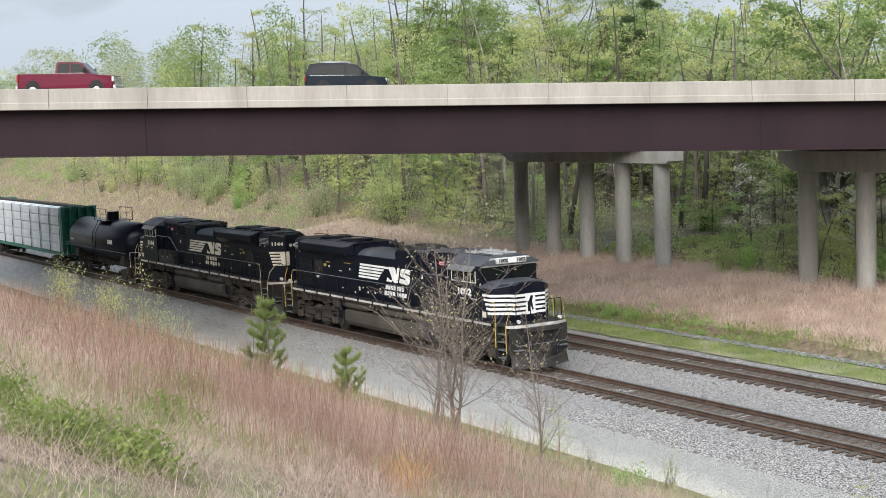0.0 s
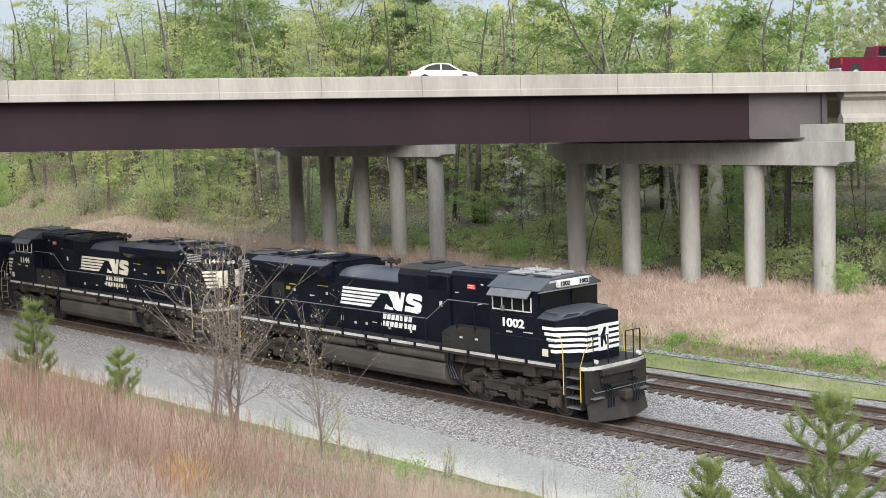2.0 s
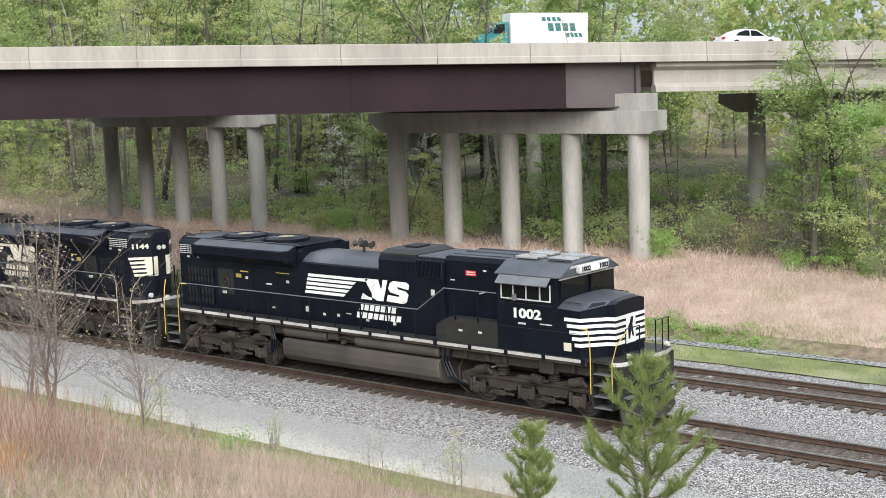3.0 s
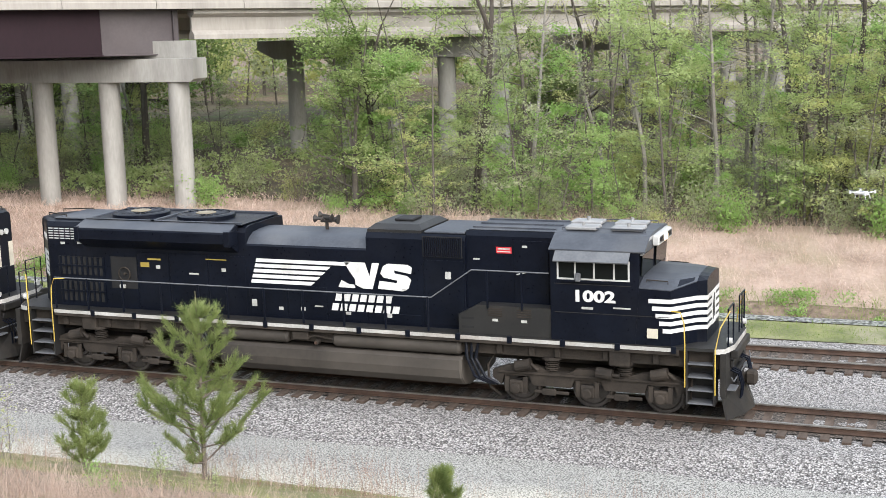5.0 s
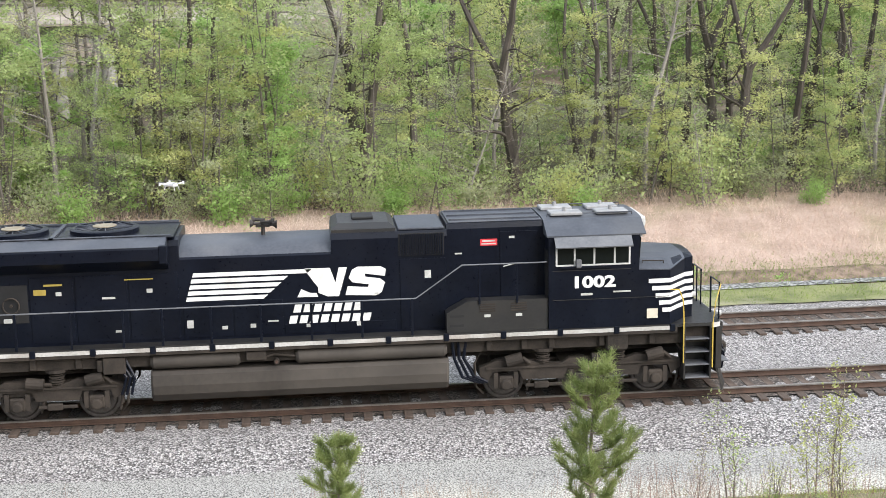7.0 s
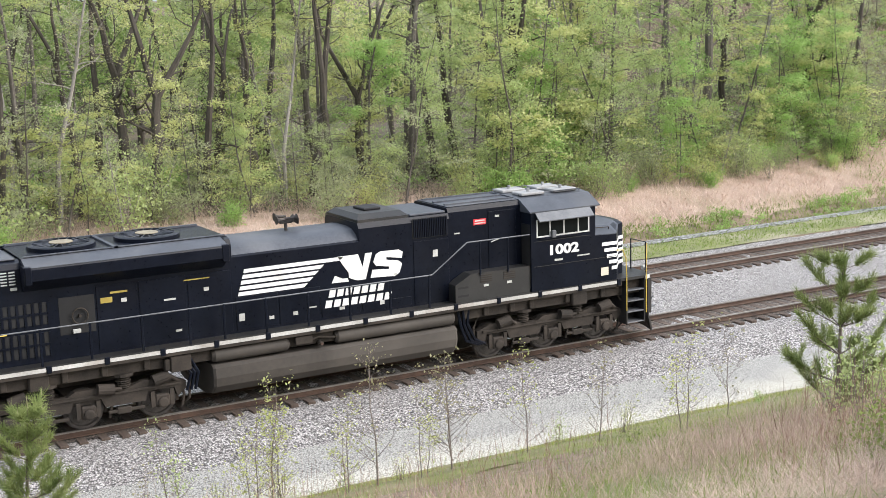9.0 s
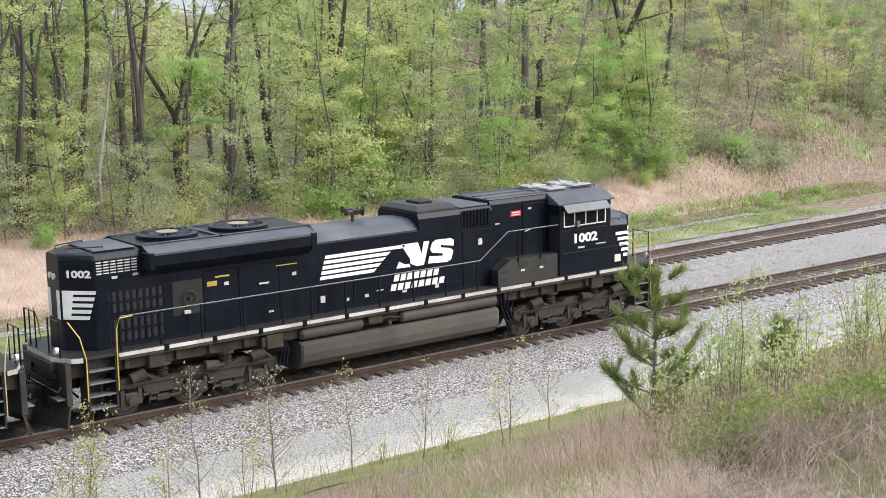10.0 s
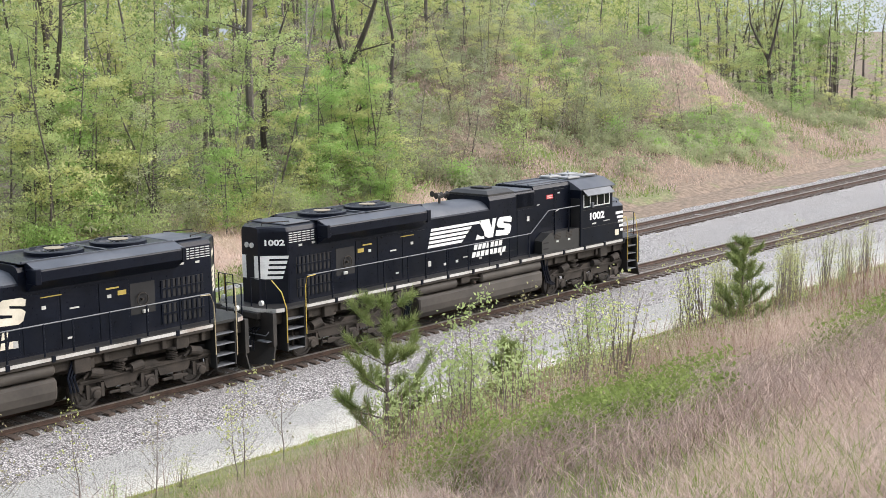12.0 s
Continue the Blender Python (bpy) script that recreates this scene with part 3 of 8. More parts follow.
def bridge(name, off, label, detail):
    """A steel span over the tracks and concrete spans beyond, with deck, parapets, piers and abutment."""
    br = thing(name, label, "bridge", "road bridges", "structure")
    wide = 14.2
    deck = bridge_bar(Shape(), -50, 190, [(off + 0.3, 2.36), (off + wide - 0.3, 2.36), (off + wide - 0.3, 2.84), (off + wide / 2, 2.9), (off + 0.3, 2.84)], 12)
    part("deck", deck, ASPHALT, br, "asphalt-topped concrete deck")
    # parapets in cast lengths with narrow joints
    for w0, flip in ((off, 1), (off + wide, -1)):
        prof = [(w0, 2.28), (w0 + flip * 0.5, 2.28), (w0 + flip * 0.48, 2.65), (w0 + flip * 0.3, 2.85), (w0 + flip * 0.22, 3.3), (w0 + flip * 0.02, 3.3), (w0, 3.28), (w0, 2.64), (w0 - flip * 0.03, 2.6), (w0 - flip * 0.03, 2.3)]
        q = -50.0
        while q < 190:
            part("parapet_length", bridge_bar(Shape(), q + 0.012, q + 4.78, prof), PARAPET, br)
            q += 4.8
        part("parapet_core", bridge_bar(Shape(), -50, 190, [(w0 + flip * 0.04, 2.3), (w0 + flip * 0.4, 2.3), (w0 + flip * 0.2, 3.25), (w0 + flip * 0.06, 3.25)], 6), CONCRETE, br)
    # steel plate girders with flanges and stiffeners
    for i, w in enumerate((off + 0.75, off + 3.9, off + 7.1, off + 10.3, off + 13.45)):
        for q0, q1, mat in ((-48, GIRDER_END - 4.1, GIRDER), (GIRDER_END - 4.09, GIRDER_END, GIRDER_GREY)):
            g = Shape()
            bridge_bar(g, q0, q1, [(w - 0.012, 0.05), (w + 0.012, 0.05), (w + 0.012, 2.24), (w - 0.012, 2.24)])
            bridge_bar(g, q0, q1, [(w - 0.24, 0.0), (w + 0.24, 0.0), (w + 0.24, 0.055), (w - 0.24, 0.055)])
            bridge_bar(g, q0, q1, [(w - 0.2, 2.235), (w + 0.2, 2.235), (w + 0.2, 2.29), (w - 0.2, 2.29)])
            girder = part("girder", g, mat, br, "brown painted steel plate girder")
            if i == 0 and detail and mat is GIRDER:
                for qs in (-17.2, 13.4):
                    part("splice_plate", bridge_bar(Shape(), qs - 0.45, qs + 0.45, [(w - 0.05, 0.02), (w - 0.013, 0.02), (w - 0.013, 2.2), (w - 0.05, 2.2)]), GIRDER, girder)
        if i == 0:
            part("bearing_stiffener", bridge_bar(Shape(), GIRDER_END - 0.35, GIRDER_END - 0.31, [(w - 0.22, 0.05), (w, 0.05), (w, 2.24), (w - 0.22, 2.24)]), GIRDER_GREY, br)
        beam = [(w - 0.35, 0.75), (w + 0.35, 0.75), (w + 0.35, 0.98), (w + 0.1, 1.2), (w + 0.1, 1.85), (w + 0.45, 2.05), (w + 0.45, 2.36), (w - 0.45, 2.36), (w - 0.45, 2.05), (w - 0.1, 1.85), (w - 0.1, 1.2), (w - 0.35, 0.98)]
        part("concrete_beam", bridge_bar(Shape(), GIRDER_END + 0.7, 190, beam), PARAPET, br, "pale precast concrete beam")
    # piers parallel to the tracks
    for row_y, drop in ((60.1, 0.0), (78.2, 0.72), (97.6, 0.72), (115.6, 0.72))[:4 if detail else 2]:
        pier = thing("pier", "concrete bridge pier, five round columns under a long cap", "bridge pier", "bridge piers", "structure")
        q_near = (row_y - BR_FOOT.y - off * BR_N.y) / BR_U.y
        edge = (BR_FOOT + BR_U * q_near + BR_N * off).x
        x1 = edge + (1.9 if detail else 0.6)
        x0 = edge - wide / math.sin(BR_ANG) - 0.3
        if drop and detail:
            x0, x1 = x0 + 0.5, x1 - 2.3
        in0, in1 = (2.3, 0.8) if drop and detail else (1.6, 1.3)
        under = 9.04 - 0.0213 * (q_near + 4)
        top = under - 0.08 if drop == 0 else under + drop - 0.05
        cap = Shape()
        cap.prism([(x0 + 1.2, top - 1.15), (x1 - 0.2, top - 1.15), (x1, top - 1.0), (x1, top), (x0, top), (x0, top - 0.55)], "y", row_y - 0.65, row_y + 0.65)
        if drop == 0:
            cap.box(x0 + 0.3, x1 - 0.5, row_y + 0.1, row_y + 0.62, top, top + 0.86)
        part("pier_cap", cap, CONCRETE, pier, "rain-streaked concrete cap")
        for i in range(5):
            cx = x1 - in1 - i * (x1 - x0 - in0 - in1) / 4
            part("column", Shape().cyl((cx, row_y, ground_z(cx, row_y) - 0.8), (cx, row_y, top - 1.1), 0.54, 24), CONCRETE, pier, smooth=True)
    ab = Shape()
    bridge_bar(ab, -62, -47.6, [(off - 0.3, -6), (off + wide + 0.3, -6), (off + wide + 0.3, 0.0), (off - 0.3, 0.0)])
    bridge_bar(ab, -62, -49.5, [(off - 0.3, 0), (off + wide + 0.3, 0), (off + wide + 0.3, 2.5), (off - 0.3, 2.5)])
    part("abutment", ab, CONCRETE, br, "concrete abutment")
    part("approach_road", bridge_bar(Shape(), -240, -49.9, [(off - 6, -9), (off + wide + 6, -9), (off + wide, 2.6), (off, 2.6)], 4), ASPHALT, br)
    part("departure_road", bridge_bar(Shape(), 190, 460, [(off - 6, -9), (off + wide + 6, -9), (off + wide, 2.6), (off, 2.6)], 4), ASPHALT, br)
    return br


bridge("road_bridge", 0.0, "near highway bridge with pale parapet and brown steel girders", True)
bridge("road_bridge", 22.6, "far highway bridge standing parallel behind the first", False)


# ---- the train: things in their own space, x ahead, z up from the rail head ----
def sides(make):
    """Calls make(-1) and make(1), for the two sides of a vehicle."""
    for s in (-1, 1):
        make(s)


PALE_ROOF = material("dusty_pale_roof_box", (0.2, 0.2, 0.2), (0.36, 0.36, 0.36), 0.6, scale=3, bump=0.05, dirt=(0.1, 0.1, 0.1))
GLASS = bpy.data.materials.new("tinted_glass")
GLASS.use_nodes = True
gb = GLASS.node_tree.nodes["Principled BSDF"]
gb.inputs["Base Color"].default_value = (0.008, 0.01, 0.01, 1)
gb.inputs["Roughness"].default_value = 0.06
gb.inputs["Specular IOR Level"].default_value = 0.13
LAMP = bpy.data.materials.new("lit_headlight")
LAMP.use_nodes = True
lb = LAMP.node_tree.nodes["Principled BSDF"]
lb.inputs["Base Color"].default_value = (0.9, 0.8, 0.65, 1)
lb.inputs["Emission Color"].default_value = (1.0, 0.78, 0.5, 1)
lb.inputs["Emission Strength"].default_value = 1.6
LAMP_OFF = material("dull_lamp_glass", (0.45, 0.45, 0.43), (0.6, 0.6, 0.58), 0.25, bump=0.0)
SHADE_GREY = material("faded_sunshade", (0.09, 0.095, 0.105), (0.14, 0.145, 0.155), 0.45, scale=2, fine=16, bump=0.03)
COPPER = material("dark_roof_horn", (0.018, 0.015, 0.014), (0.04, 0.033, 0.028), 0.6, bump=0.1)
BOX_GREY = material("dusty_black_box", (0.009, 0.009, 0.0098), (0.021, 0.0205, 0.0205), 0.5, scale=1.5, fine=14, bump=0.06, dirt=(0.05, 0.04, 0.032), dirt_amount=0.35)
FAN_TAN = material("tan_dusty_plate", (0.18, 0.15, 0.105), (0.3, 0.26, 0.185), 0.7, scale=4, bump=0.05)
PILOT = material("scuffed_black_pilot", (0.008, 0.0075, 0.0072), (0.022, 0.019, 0.017), 0.6, scale=2.5, fine=18, bump=0.15, dirt=(0.055, 0.042, 0.032), dirt_amount=0.55)
DECAL = material("small_white_decal", (0.32, 0.32, 0.3), (0.52, 0.52, 0.5), 0.5, bump=0.0)
DULL_YELLOW = material("faded_tan_grab_paint", (0.3, 0.24, 0.14), (0.42, 0.35, 0.22), 0.6, scale=4, fine=30, bump=0.03)
DECAL_YELLOW = material("small_yellow_decal", (0.3, 0.22, 0.04), (0.4, 0.3, 0.07), 0.5, bump=0.0)


def wheelset(parent, x, radius=0.533, mat=None):
    ws = Shape()
    for s in (-1, 1):
        y = s * 0.753
        ws.disc_y(0, 0, y - s * 0.07, y + s * 0.075, [(0.0, radius * 1.03), (0.18, radius * 1.03), (0.3, radius), (0.93, radius * 0.985), (1.0, radius * 0.95), (0.97, radius * 0.84), (0.6, radius * 0.78), (0.6, radius * 0.36), (0.95, radius * 0.3), (1.0, 0.001)], 28)
        for k in range(6):
            a = k * math.tau / 6
            ws.cyl((0.3 * math.cos(a), y + s * 0.01, 0.3 * math.sin(a)), (0.3 * math.cos(a), y + s * 0.05, 0.3 * math.sin(a)), 0.035, 6)
    ws.cyl((0, -0.95, 0), (0, 0.95, 0), 0.085, 10)
    ob = part("wheelset", ws, mat or WHEEL_STEEL, parent, "pair of steel wheels on an axle", smooth=True)
    ob.matrix_basis = pose(x, 0, radius)
    return ob


def loco_truck(parent, mid, name="truck"):
    """A three-axle power truck: two cast side frames with arches, journal boxes, springs, dampers and brake gear."""
    truck = part(name, Shape().box(mid - 2.2, mid + 2.2, -0.5, 0.5, 0.62, 0.95).box(mid - 0.5, mid + 0.5, -1.2, 1.2, 0.75, 1.0), GRIME, parent, "grimy three-axle power truck")
    axles = (mid - 1.95, mid, mid + 1.93)
    for s in (-1, 1):
        y0, y1 = s * 1.08, s * 1.26
        prof = [(-2.62, 0.98), (-2.62, 0.78), (-2.38, 0.6), (-2.3, 0.86), (-1.6, 0.86), (-1.5, 0.62), (-0.45, 0.62), (-0.35, 0.86), (0.35, 0.86), (0.45, 0.62), (1.5, 0.62), (1.58, 0.86), (2.28, 0.86), (2.36, 0.6), (2.6, 0.78), (2.6, 0.98), (2.2, 1.13), (1.45, 1.16), (1.0, 1.02), (0.5, 1.02), (0.3, 1.14), (-0.3, 1.14), (-0.5, 1.02), (-1.0, 1.02), (-1.45, 1.16), (-2.2, 1.13)]
        frame_side = Shape().prism([(mid + p, q) for p, q in prof], "y", y0, y1)
        frame_side.box(mid - 2.45, mid + 2.45, min(y1, y1 + s * 0.05), max(y1, y1 + s * 0.05), 0.93, 0.985)
        sf = part("side_frame", frame_side, GRIME, truck, "dusty cast side frame")
        for ax in axles:
            j = Shape().block(ax - 0.2, ax + 0.2, min(y1 - s * 0.06, y1 + s * 0.1), max(y1 - s * 0.06, y1 + s * 0.1), 0.4, 0.74, 0.04)
            j.disc_y(ax, 0.53, y1 + s * 0.08, y1 + s * 0.17, [(0, 0.14), (0.8, 0.14), (1, 0.1)], 14)
            j.box(ax - 0.31, ax - 0.2, min(y1, y1 + s * 0.07), max(y1, y1 + s * 0.07), 0.42, 0.84)
            j.box(ax + 0.2, ax + 0.31, min(y1, y1 + s * 0.07), max(y1, y1 + s * 0.07), 0.42, 0.84)
            part("journal_box", j, GRIME, truck)
        for sx in (mid - 0.98, mid + 0.97):
            sp = Shape()
            for k in range(6):
                sp.cyl((sx, y1 - s * 0.1, 1.06 + k * 0.055), (sx, y1 - s * 0.1, 1.09 + k * 0.055), 0.2 if k % 2 else 0.17, 12)
            sp.cyl((sx, y1 - s * 0.1, 1.36), (sx, y1 - s * 0.1, 1.44), 0.27, 12)
            part("spring", sp, GRIME, truck)
        for bx, tilt in ((mid - 1.75, 0.1), (mid + 0.45, -0.05), (mid + 1.9, 0.1)):
            part("brake_cylinder", Shape().cyl((bx - 0.2, y1 + s * 0.06, 1.12), (bx + 0.22, y1 + s * 0.06, 1.12 + tilt), 0.15, 12).cyl((bx + 0.22, y1 + s * 0.06, 1.12 + tilt), (bx + 0.42, y1 + s * 0.06, 1.06), 0.05, 8), GRIME, truck)
        for ax in axles:
            part("brake_shoe", Shape().block(ax + 0.5, ax + 0.6, min(s * 0.7, s * 0.82), max(s * 0.7, s * 0.82), 0.35, 0.8, 0.015).tube([(ax + 0.55, s * 1.16, 1.0), (ax + 0.62, s * 1.2, 0.6), (ax + 0.55, s * 1.2, 0.32)], 0.035), GRIME, truck)
        for k, ax in enumerate(axles[:2]):
            part("tie_rod", Shape().block(ax + 0.5, ax + 1.45, min(y1, y1 + s * 0.08), max(y1, y1 + s * 0.08), 0.44, 0.52, 0.015).block(ax + 0.72, ax + 1.1, min(y1, y1 + s * 0.1), max(y1, y1 + s * 0.1), 0.4, 0.57, 0.02), GRIME, truck)
        part("sand_hose", Shape().tube([(mid - 2.5, s * 1.2, 1.5), (mid - 2.75, s * 1.25, 1.1), (mid - 2.72, s * 1.22, 0.5), (mid - 2.5, s * 1.0, 0.22)], 0.035).tube([(mid + 2.45, s * 1.2, 1.5), (mid + 2.72, s * 1.25, 1.1), (mid + 2.68, s * 1.22, 0.5), (mid + 2.5, s * 1.0, 0.22)], 0.035), GRIME, truck)
    return truck, axles


def tray(poly_yz, x0, x1):
    return Shape().prism(poly_yz, "x", x0, x1)


def mirror_poly(half):
    """A closed outline in y and z from its +y half, listed from bottom to top."""
    return [(y, z) for y, z in half] + [(-y, z) for y, z in reversed(half)]


def locomotive(number, label, faded, first):
    loco = thing("locomotive", label, "locomotive", "locomotives")
    white = WHITE if not faded else CREAM
    body_black = BLACK
    # frame, walkway and painted edge
    part("underframe", Shape().box(-10.45, 10.9, -1.3, 1.3, 1.42, 1.9).box(-10.2, 10.2, -0.5, 0.5, 1.1, 1.42), GRIME, loco, "black riveted underframe")
    deck_plan = [(-10.65, -0.85), (-10.35, -1.45), (-10.1, -1.54), (10.75, -1.54), (10.95, -1.45), (11.1, -0.9), (11.1, 0.9), (10.95, 1.45), (10.75, 1.54), (-10.1, 1.54), (-10.35, 1.45), (-10.65, 0.85)]
    part("walkway", Shape().prism(deck_plan, "z", 1.9, 1.985), BOX_GREY, loco, "non-slip walkway deck")
    for s in (-1, 1):
        x = -9.08
        while x < 9.7:
            part("edge_stripe", Shape().box(x, min(x + 1.3, 9.82), min(s * 1.545, s * 1.552), max(s * 1.545, s * 1.552), 1.845, 1.945), SILL_WHITE, loco, "dirty white reflective edge stripe")
            part("rail_foot", Shape().block(x + 1.31, x + 1.44, min(s * 1.53, s * 1.575), max(s * 1.53, s * 1.575), 1.8, 1.99, 0.01), BLACK, loco)
            x += 1.45
        part("edge_beam", Shape().box(-9.08, 9.82, min(s * 1.35, s * 1.543), max(s * 1.35, s * 1.543), 1.76, 1.9), GRIME, loco)
    for e, row in ((1, [(10.72, 1.552), (10.96, 1.46), (11.112, 0.9), (11.112, 0.0)]), (-1, [(-10.08, 1.552), (-10.36, 1.46), (-10.662, 0.85), (-10.662, 0.0)])):
        band = [(x, y) for x, y in row] + [(x, -y) for x, y in reversed(row[:-1])]
        strip = Shape()
        strip.loft([[(x, y, z) for x, y in band] + [(x - e * 0.006, y * 0.995, z) for x, y in reversed(band)] for z in (1.85, 1.98)])
        part("end_stripe", strip, SILL_WHITE, loco, "white edge round the end platform")

    # long hood, section by section
    rear = mirror_poly([(1.1, 1.985), (1.1, 4.4), (1.02, 4.53), (0.8, 4.58)])
    rings = []
    for x, f, dz in ((-10.15, 0.37, -0.03), (-10.08, 0.4, -0.01), (-9.47, 0.985, 0.0), (-9.4, 1.0, 0.0), (-2.65, 1.0, 0.0)):
        rings.append([(x, y * f, z + (dz if z > 3 else 0)) for y, z in rear])
    rear_hood = part("radiator_hood", Shape().loft(rings), body_black, loco, "black radiator end of the long hood")
    mid_prof = mirror_poly([(1.1, 1.985), (1.1, 4.04), (1.05, 4.09)])
    mid_hood = part("engine_hood", tray(mid_prof, -2.65, 1.1), body_black, loco, "black engine hood")
    part("hood_roof", tray(mirror_poly([(1.055, 4.08), (0.9, 4.24), (0.66, 4.36), (0.3, 4.4)]), -2.65, 1.1), ROOF_GREY, mid_hood, "weathered rounded hood roof, grey with sky sheen in its colour", smooth=True)
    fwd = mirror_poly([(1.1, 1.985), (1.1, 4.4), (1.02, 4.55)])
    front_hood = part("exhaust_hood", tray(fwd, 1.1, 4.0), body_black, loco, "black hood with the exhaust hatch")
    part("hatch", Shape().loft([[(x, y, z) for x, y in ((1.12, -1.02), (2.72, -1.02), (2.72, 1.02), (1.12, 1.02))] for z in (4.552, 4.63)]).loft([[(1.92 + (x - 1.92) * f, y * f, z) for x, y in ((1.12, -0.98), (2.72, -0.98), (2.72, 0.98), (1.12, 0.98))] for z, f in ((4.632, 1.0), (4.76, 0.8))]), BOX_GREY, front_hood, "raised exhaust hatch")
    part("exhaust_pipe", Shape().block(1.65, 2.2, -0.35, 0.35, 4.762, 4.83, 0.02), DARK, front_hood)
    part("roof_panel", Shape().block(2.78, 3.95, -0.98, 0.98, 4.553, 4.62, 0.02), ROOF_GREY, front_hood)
    for s in (-1, 1):
        gr = part("grille", Shape().box(2.78, 3.92, min(s * 1.102, s * 1.115), max(s * 1.102, s * 1.115), 3.93, 4.5), DARK, front_hood, "vertical-bar intake grille")
        bars = Shape()
        for k in range(19):
            bx = 2.82 + k * 0.058
            bars.box(bx, bx + 0.028, min(s * 1.115, s * 1.145), max(s * 1.115, s * 1.145), 3.95, 4.48)
        part("grille_bar", bars, BLACK, gr)
        # radiator wing
        wing = [(s * 1.04, 4.56), (s * 1.1, 4.64), (s * 1.04, 4.64), (s * 1.58, 4.46), (s * 1.6, 4.42), (s * 1.6, 4.14), (s * 1.57, 4.12), (s * 1.11, 3.82), (s * 1.102, 3.82), (s * 1.102, 4.4)]
        w = part("radiator_wing", tray(wing, -8.1, -2.9), body_black, loco, "overhanging black radiator wing")
        part("wing_roof", tray([(s * 1.1, 4.642), (s * 1.04, 4.644), (s * 1.585, 4.463), (s * 1.585, 4.475), (s * 1.04, 4.658), (s * 1.1, 4.658)], -8.08, -2.92), ROOF_GREY, w, "grey wing top with sky sheen in its colour")
        part("wing_bracket", Shape().block(-3.08, -2.88, min(s * 1.14, s * 1.62), max(s * 1.14, s * 1.62), 4.05, 4.5, 0.02), BLACK, w)
        part("wing_bracket", Shape().block(-8.12, -7.95, min(s * 1.14, s * 1.62), max(s * 1.14, s * 1.62), 4.05, 4.5, 0.02), BLACK, w)
        # louvres and rear grilles
        for i in range(6):
            for k in range(5):
                part("louvre", LOUVRE, WHITE_DULL, rear_hood).matrix_basis = pose(-9.32 + i * 0.2, s * 1.104, 4.02 + k * 0.075)
        for z0, z1 in ((2.95, 3.5), (2.15, 2.75)):
            g2 = part("rear_grille", Shape().box(-9.1, -7.5, min(s * 1.101, s * 1.11), max(s * 1.101, s * 1.11), z0, z1), DARK, rear_hood, "dark barred opening")
            b2 = Shape()
            for k in range(9):
                b2.box(-9.06 + k * 0.19, -8.99 + k * 0.19, min(s * 1.11, s * 1.13), max(s * 1.11, s * 1.13), z0, z1)
            b2.box(-9.1, -7.5, min(s * 1.125, s * 1.14), max(s * 1.125, s * 1.14), (z0 + z1) / 2 - 0.03, (z0 + z1) / 2 + 0.03)
            part("grille_bar", b2, BLACK, g2)
        # service recess with a pipe gear
        rec = part("service_recess", Shape().box(-7.25, -6.35, min(s * 1.101, s * 1.106), max(s * 1.101, s * 1.106), 2.6, 3.55), DARK, rear_hood, "dark service opening with a hand wheel")
        wheel_ring = [(-6.75 + 0.2 * math.cos(a), s * 1.17, 3.05 + 0.2 * math.sin(a)) for a in [i * math.tau / 14 for i in range(15)]]
        part("hand_wheel", Shape().tube(wheel_ring, 0.02).tube([(-6.75, s * 1.11, 3.05), (-6.75, s * 1.2, 3.05)], 0.04), GRIME, rec)
        part("filler_cap", Shape().block(-6.95, -6.75, min(s * 1.11, s * 1.18), max(s * 1.11, s * 1.18), 2.62, 2.72, 0.01), DECAL, rec)
        # hood doors: thin proud panels with gaps
        for x0, x1, z0, z1, host in ((-5.2, -3.95, 2.05, 3.72, rear_hood), (-3.9, -2.7, 2.05, 3.72, rear_hood), (-6.3, -5.25, 2.05, 3.72, rear_hood), (-2.6, -1.4, 2.05, 2.95, mid_hood), (-1.36, -0.15, 2.05, 2.95, mid_hood), (-0.11, 1.06, 2.05, 2.3, mid_hood), (1.14, 2.68, 2.05, 2.3, front_hood), (2.8, 3.95, 2.05, 3.85, front_hood)):
            part("hood_door", Shape().block(x0, x1, min(s * 1.102, s * 1.118), max(s * 1.102, s * 1.118), z0, z1, 0.006), BLACK, host)
        # brand marks: flag bars, block shapes and two rows of slanted bars
        wall = 1.119
        lx = 0.0 if first else -0.4 * s
        flag = Shape()
        mark = Shape()
        row = Shape()
        sgn = -s  # reads left to right as seen from each side
        for k in range(5):
            z0 = 2.98 + k * 0.152
            cut_to = -0.62 + k * 0.17 + (0.42 if k == 4 else 0)
            xs0, xs1 = -2.53 + 0.3 * (z0 - 2.98), cut_to
            poly = [(xs0, z0), (xs1, z0), (xs1 + 0.12, z0 + 0.1), (xs0 + 0.03, z0 + 0.1)]
            flag.prism([(sgn * p + lx, q) for p, q in poly], "y", s * 1.104, s * wall)
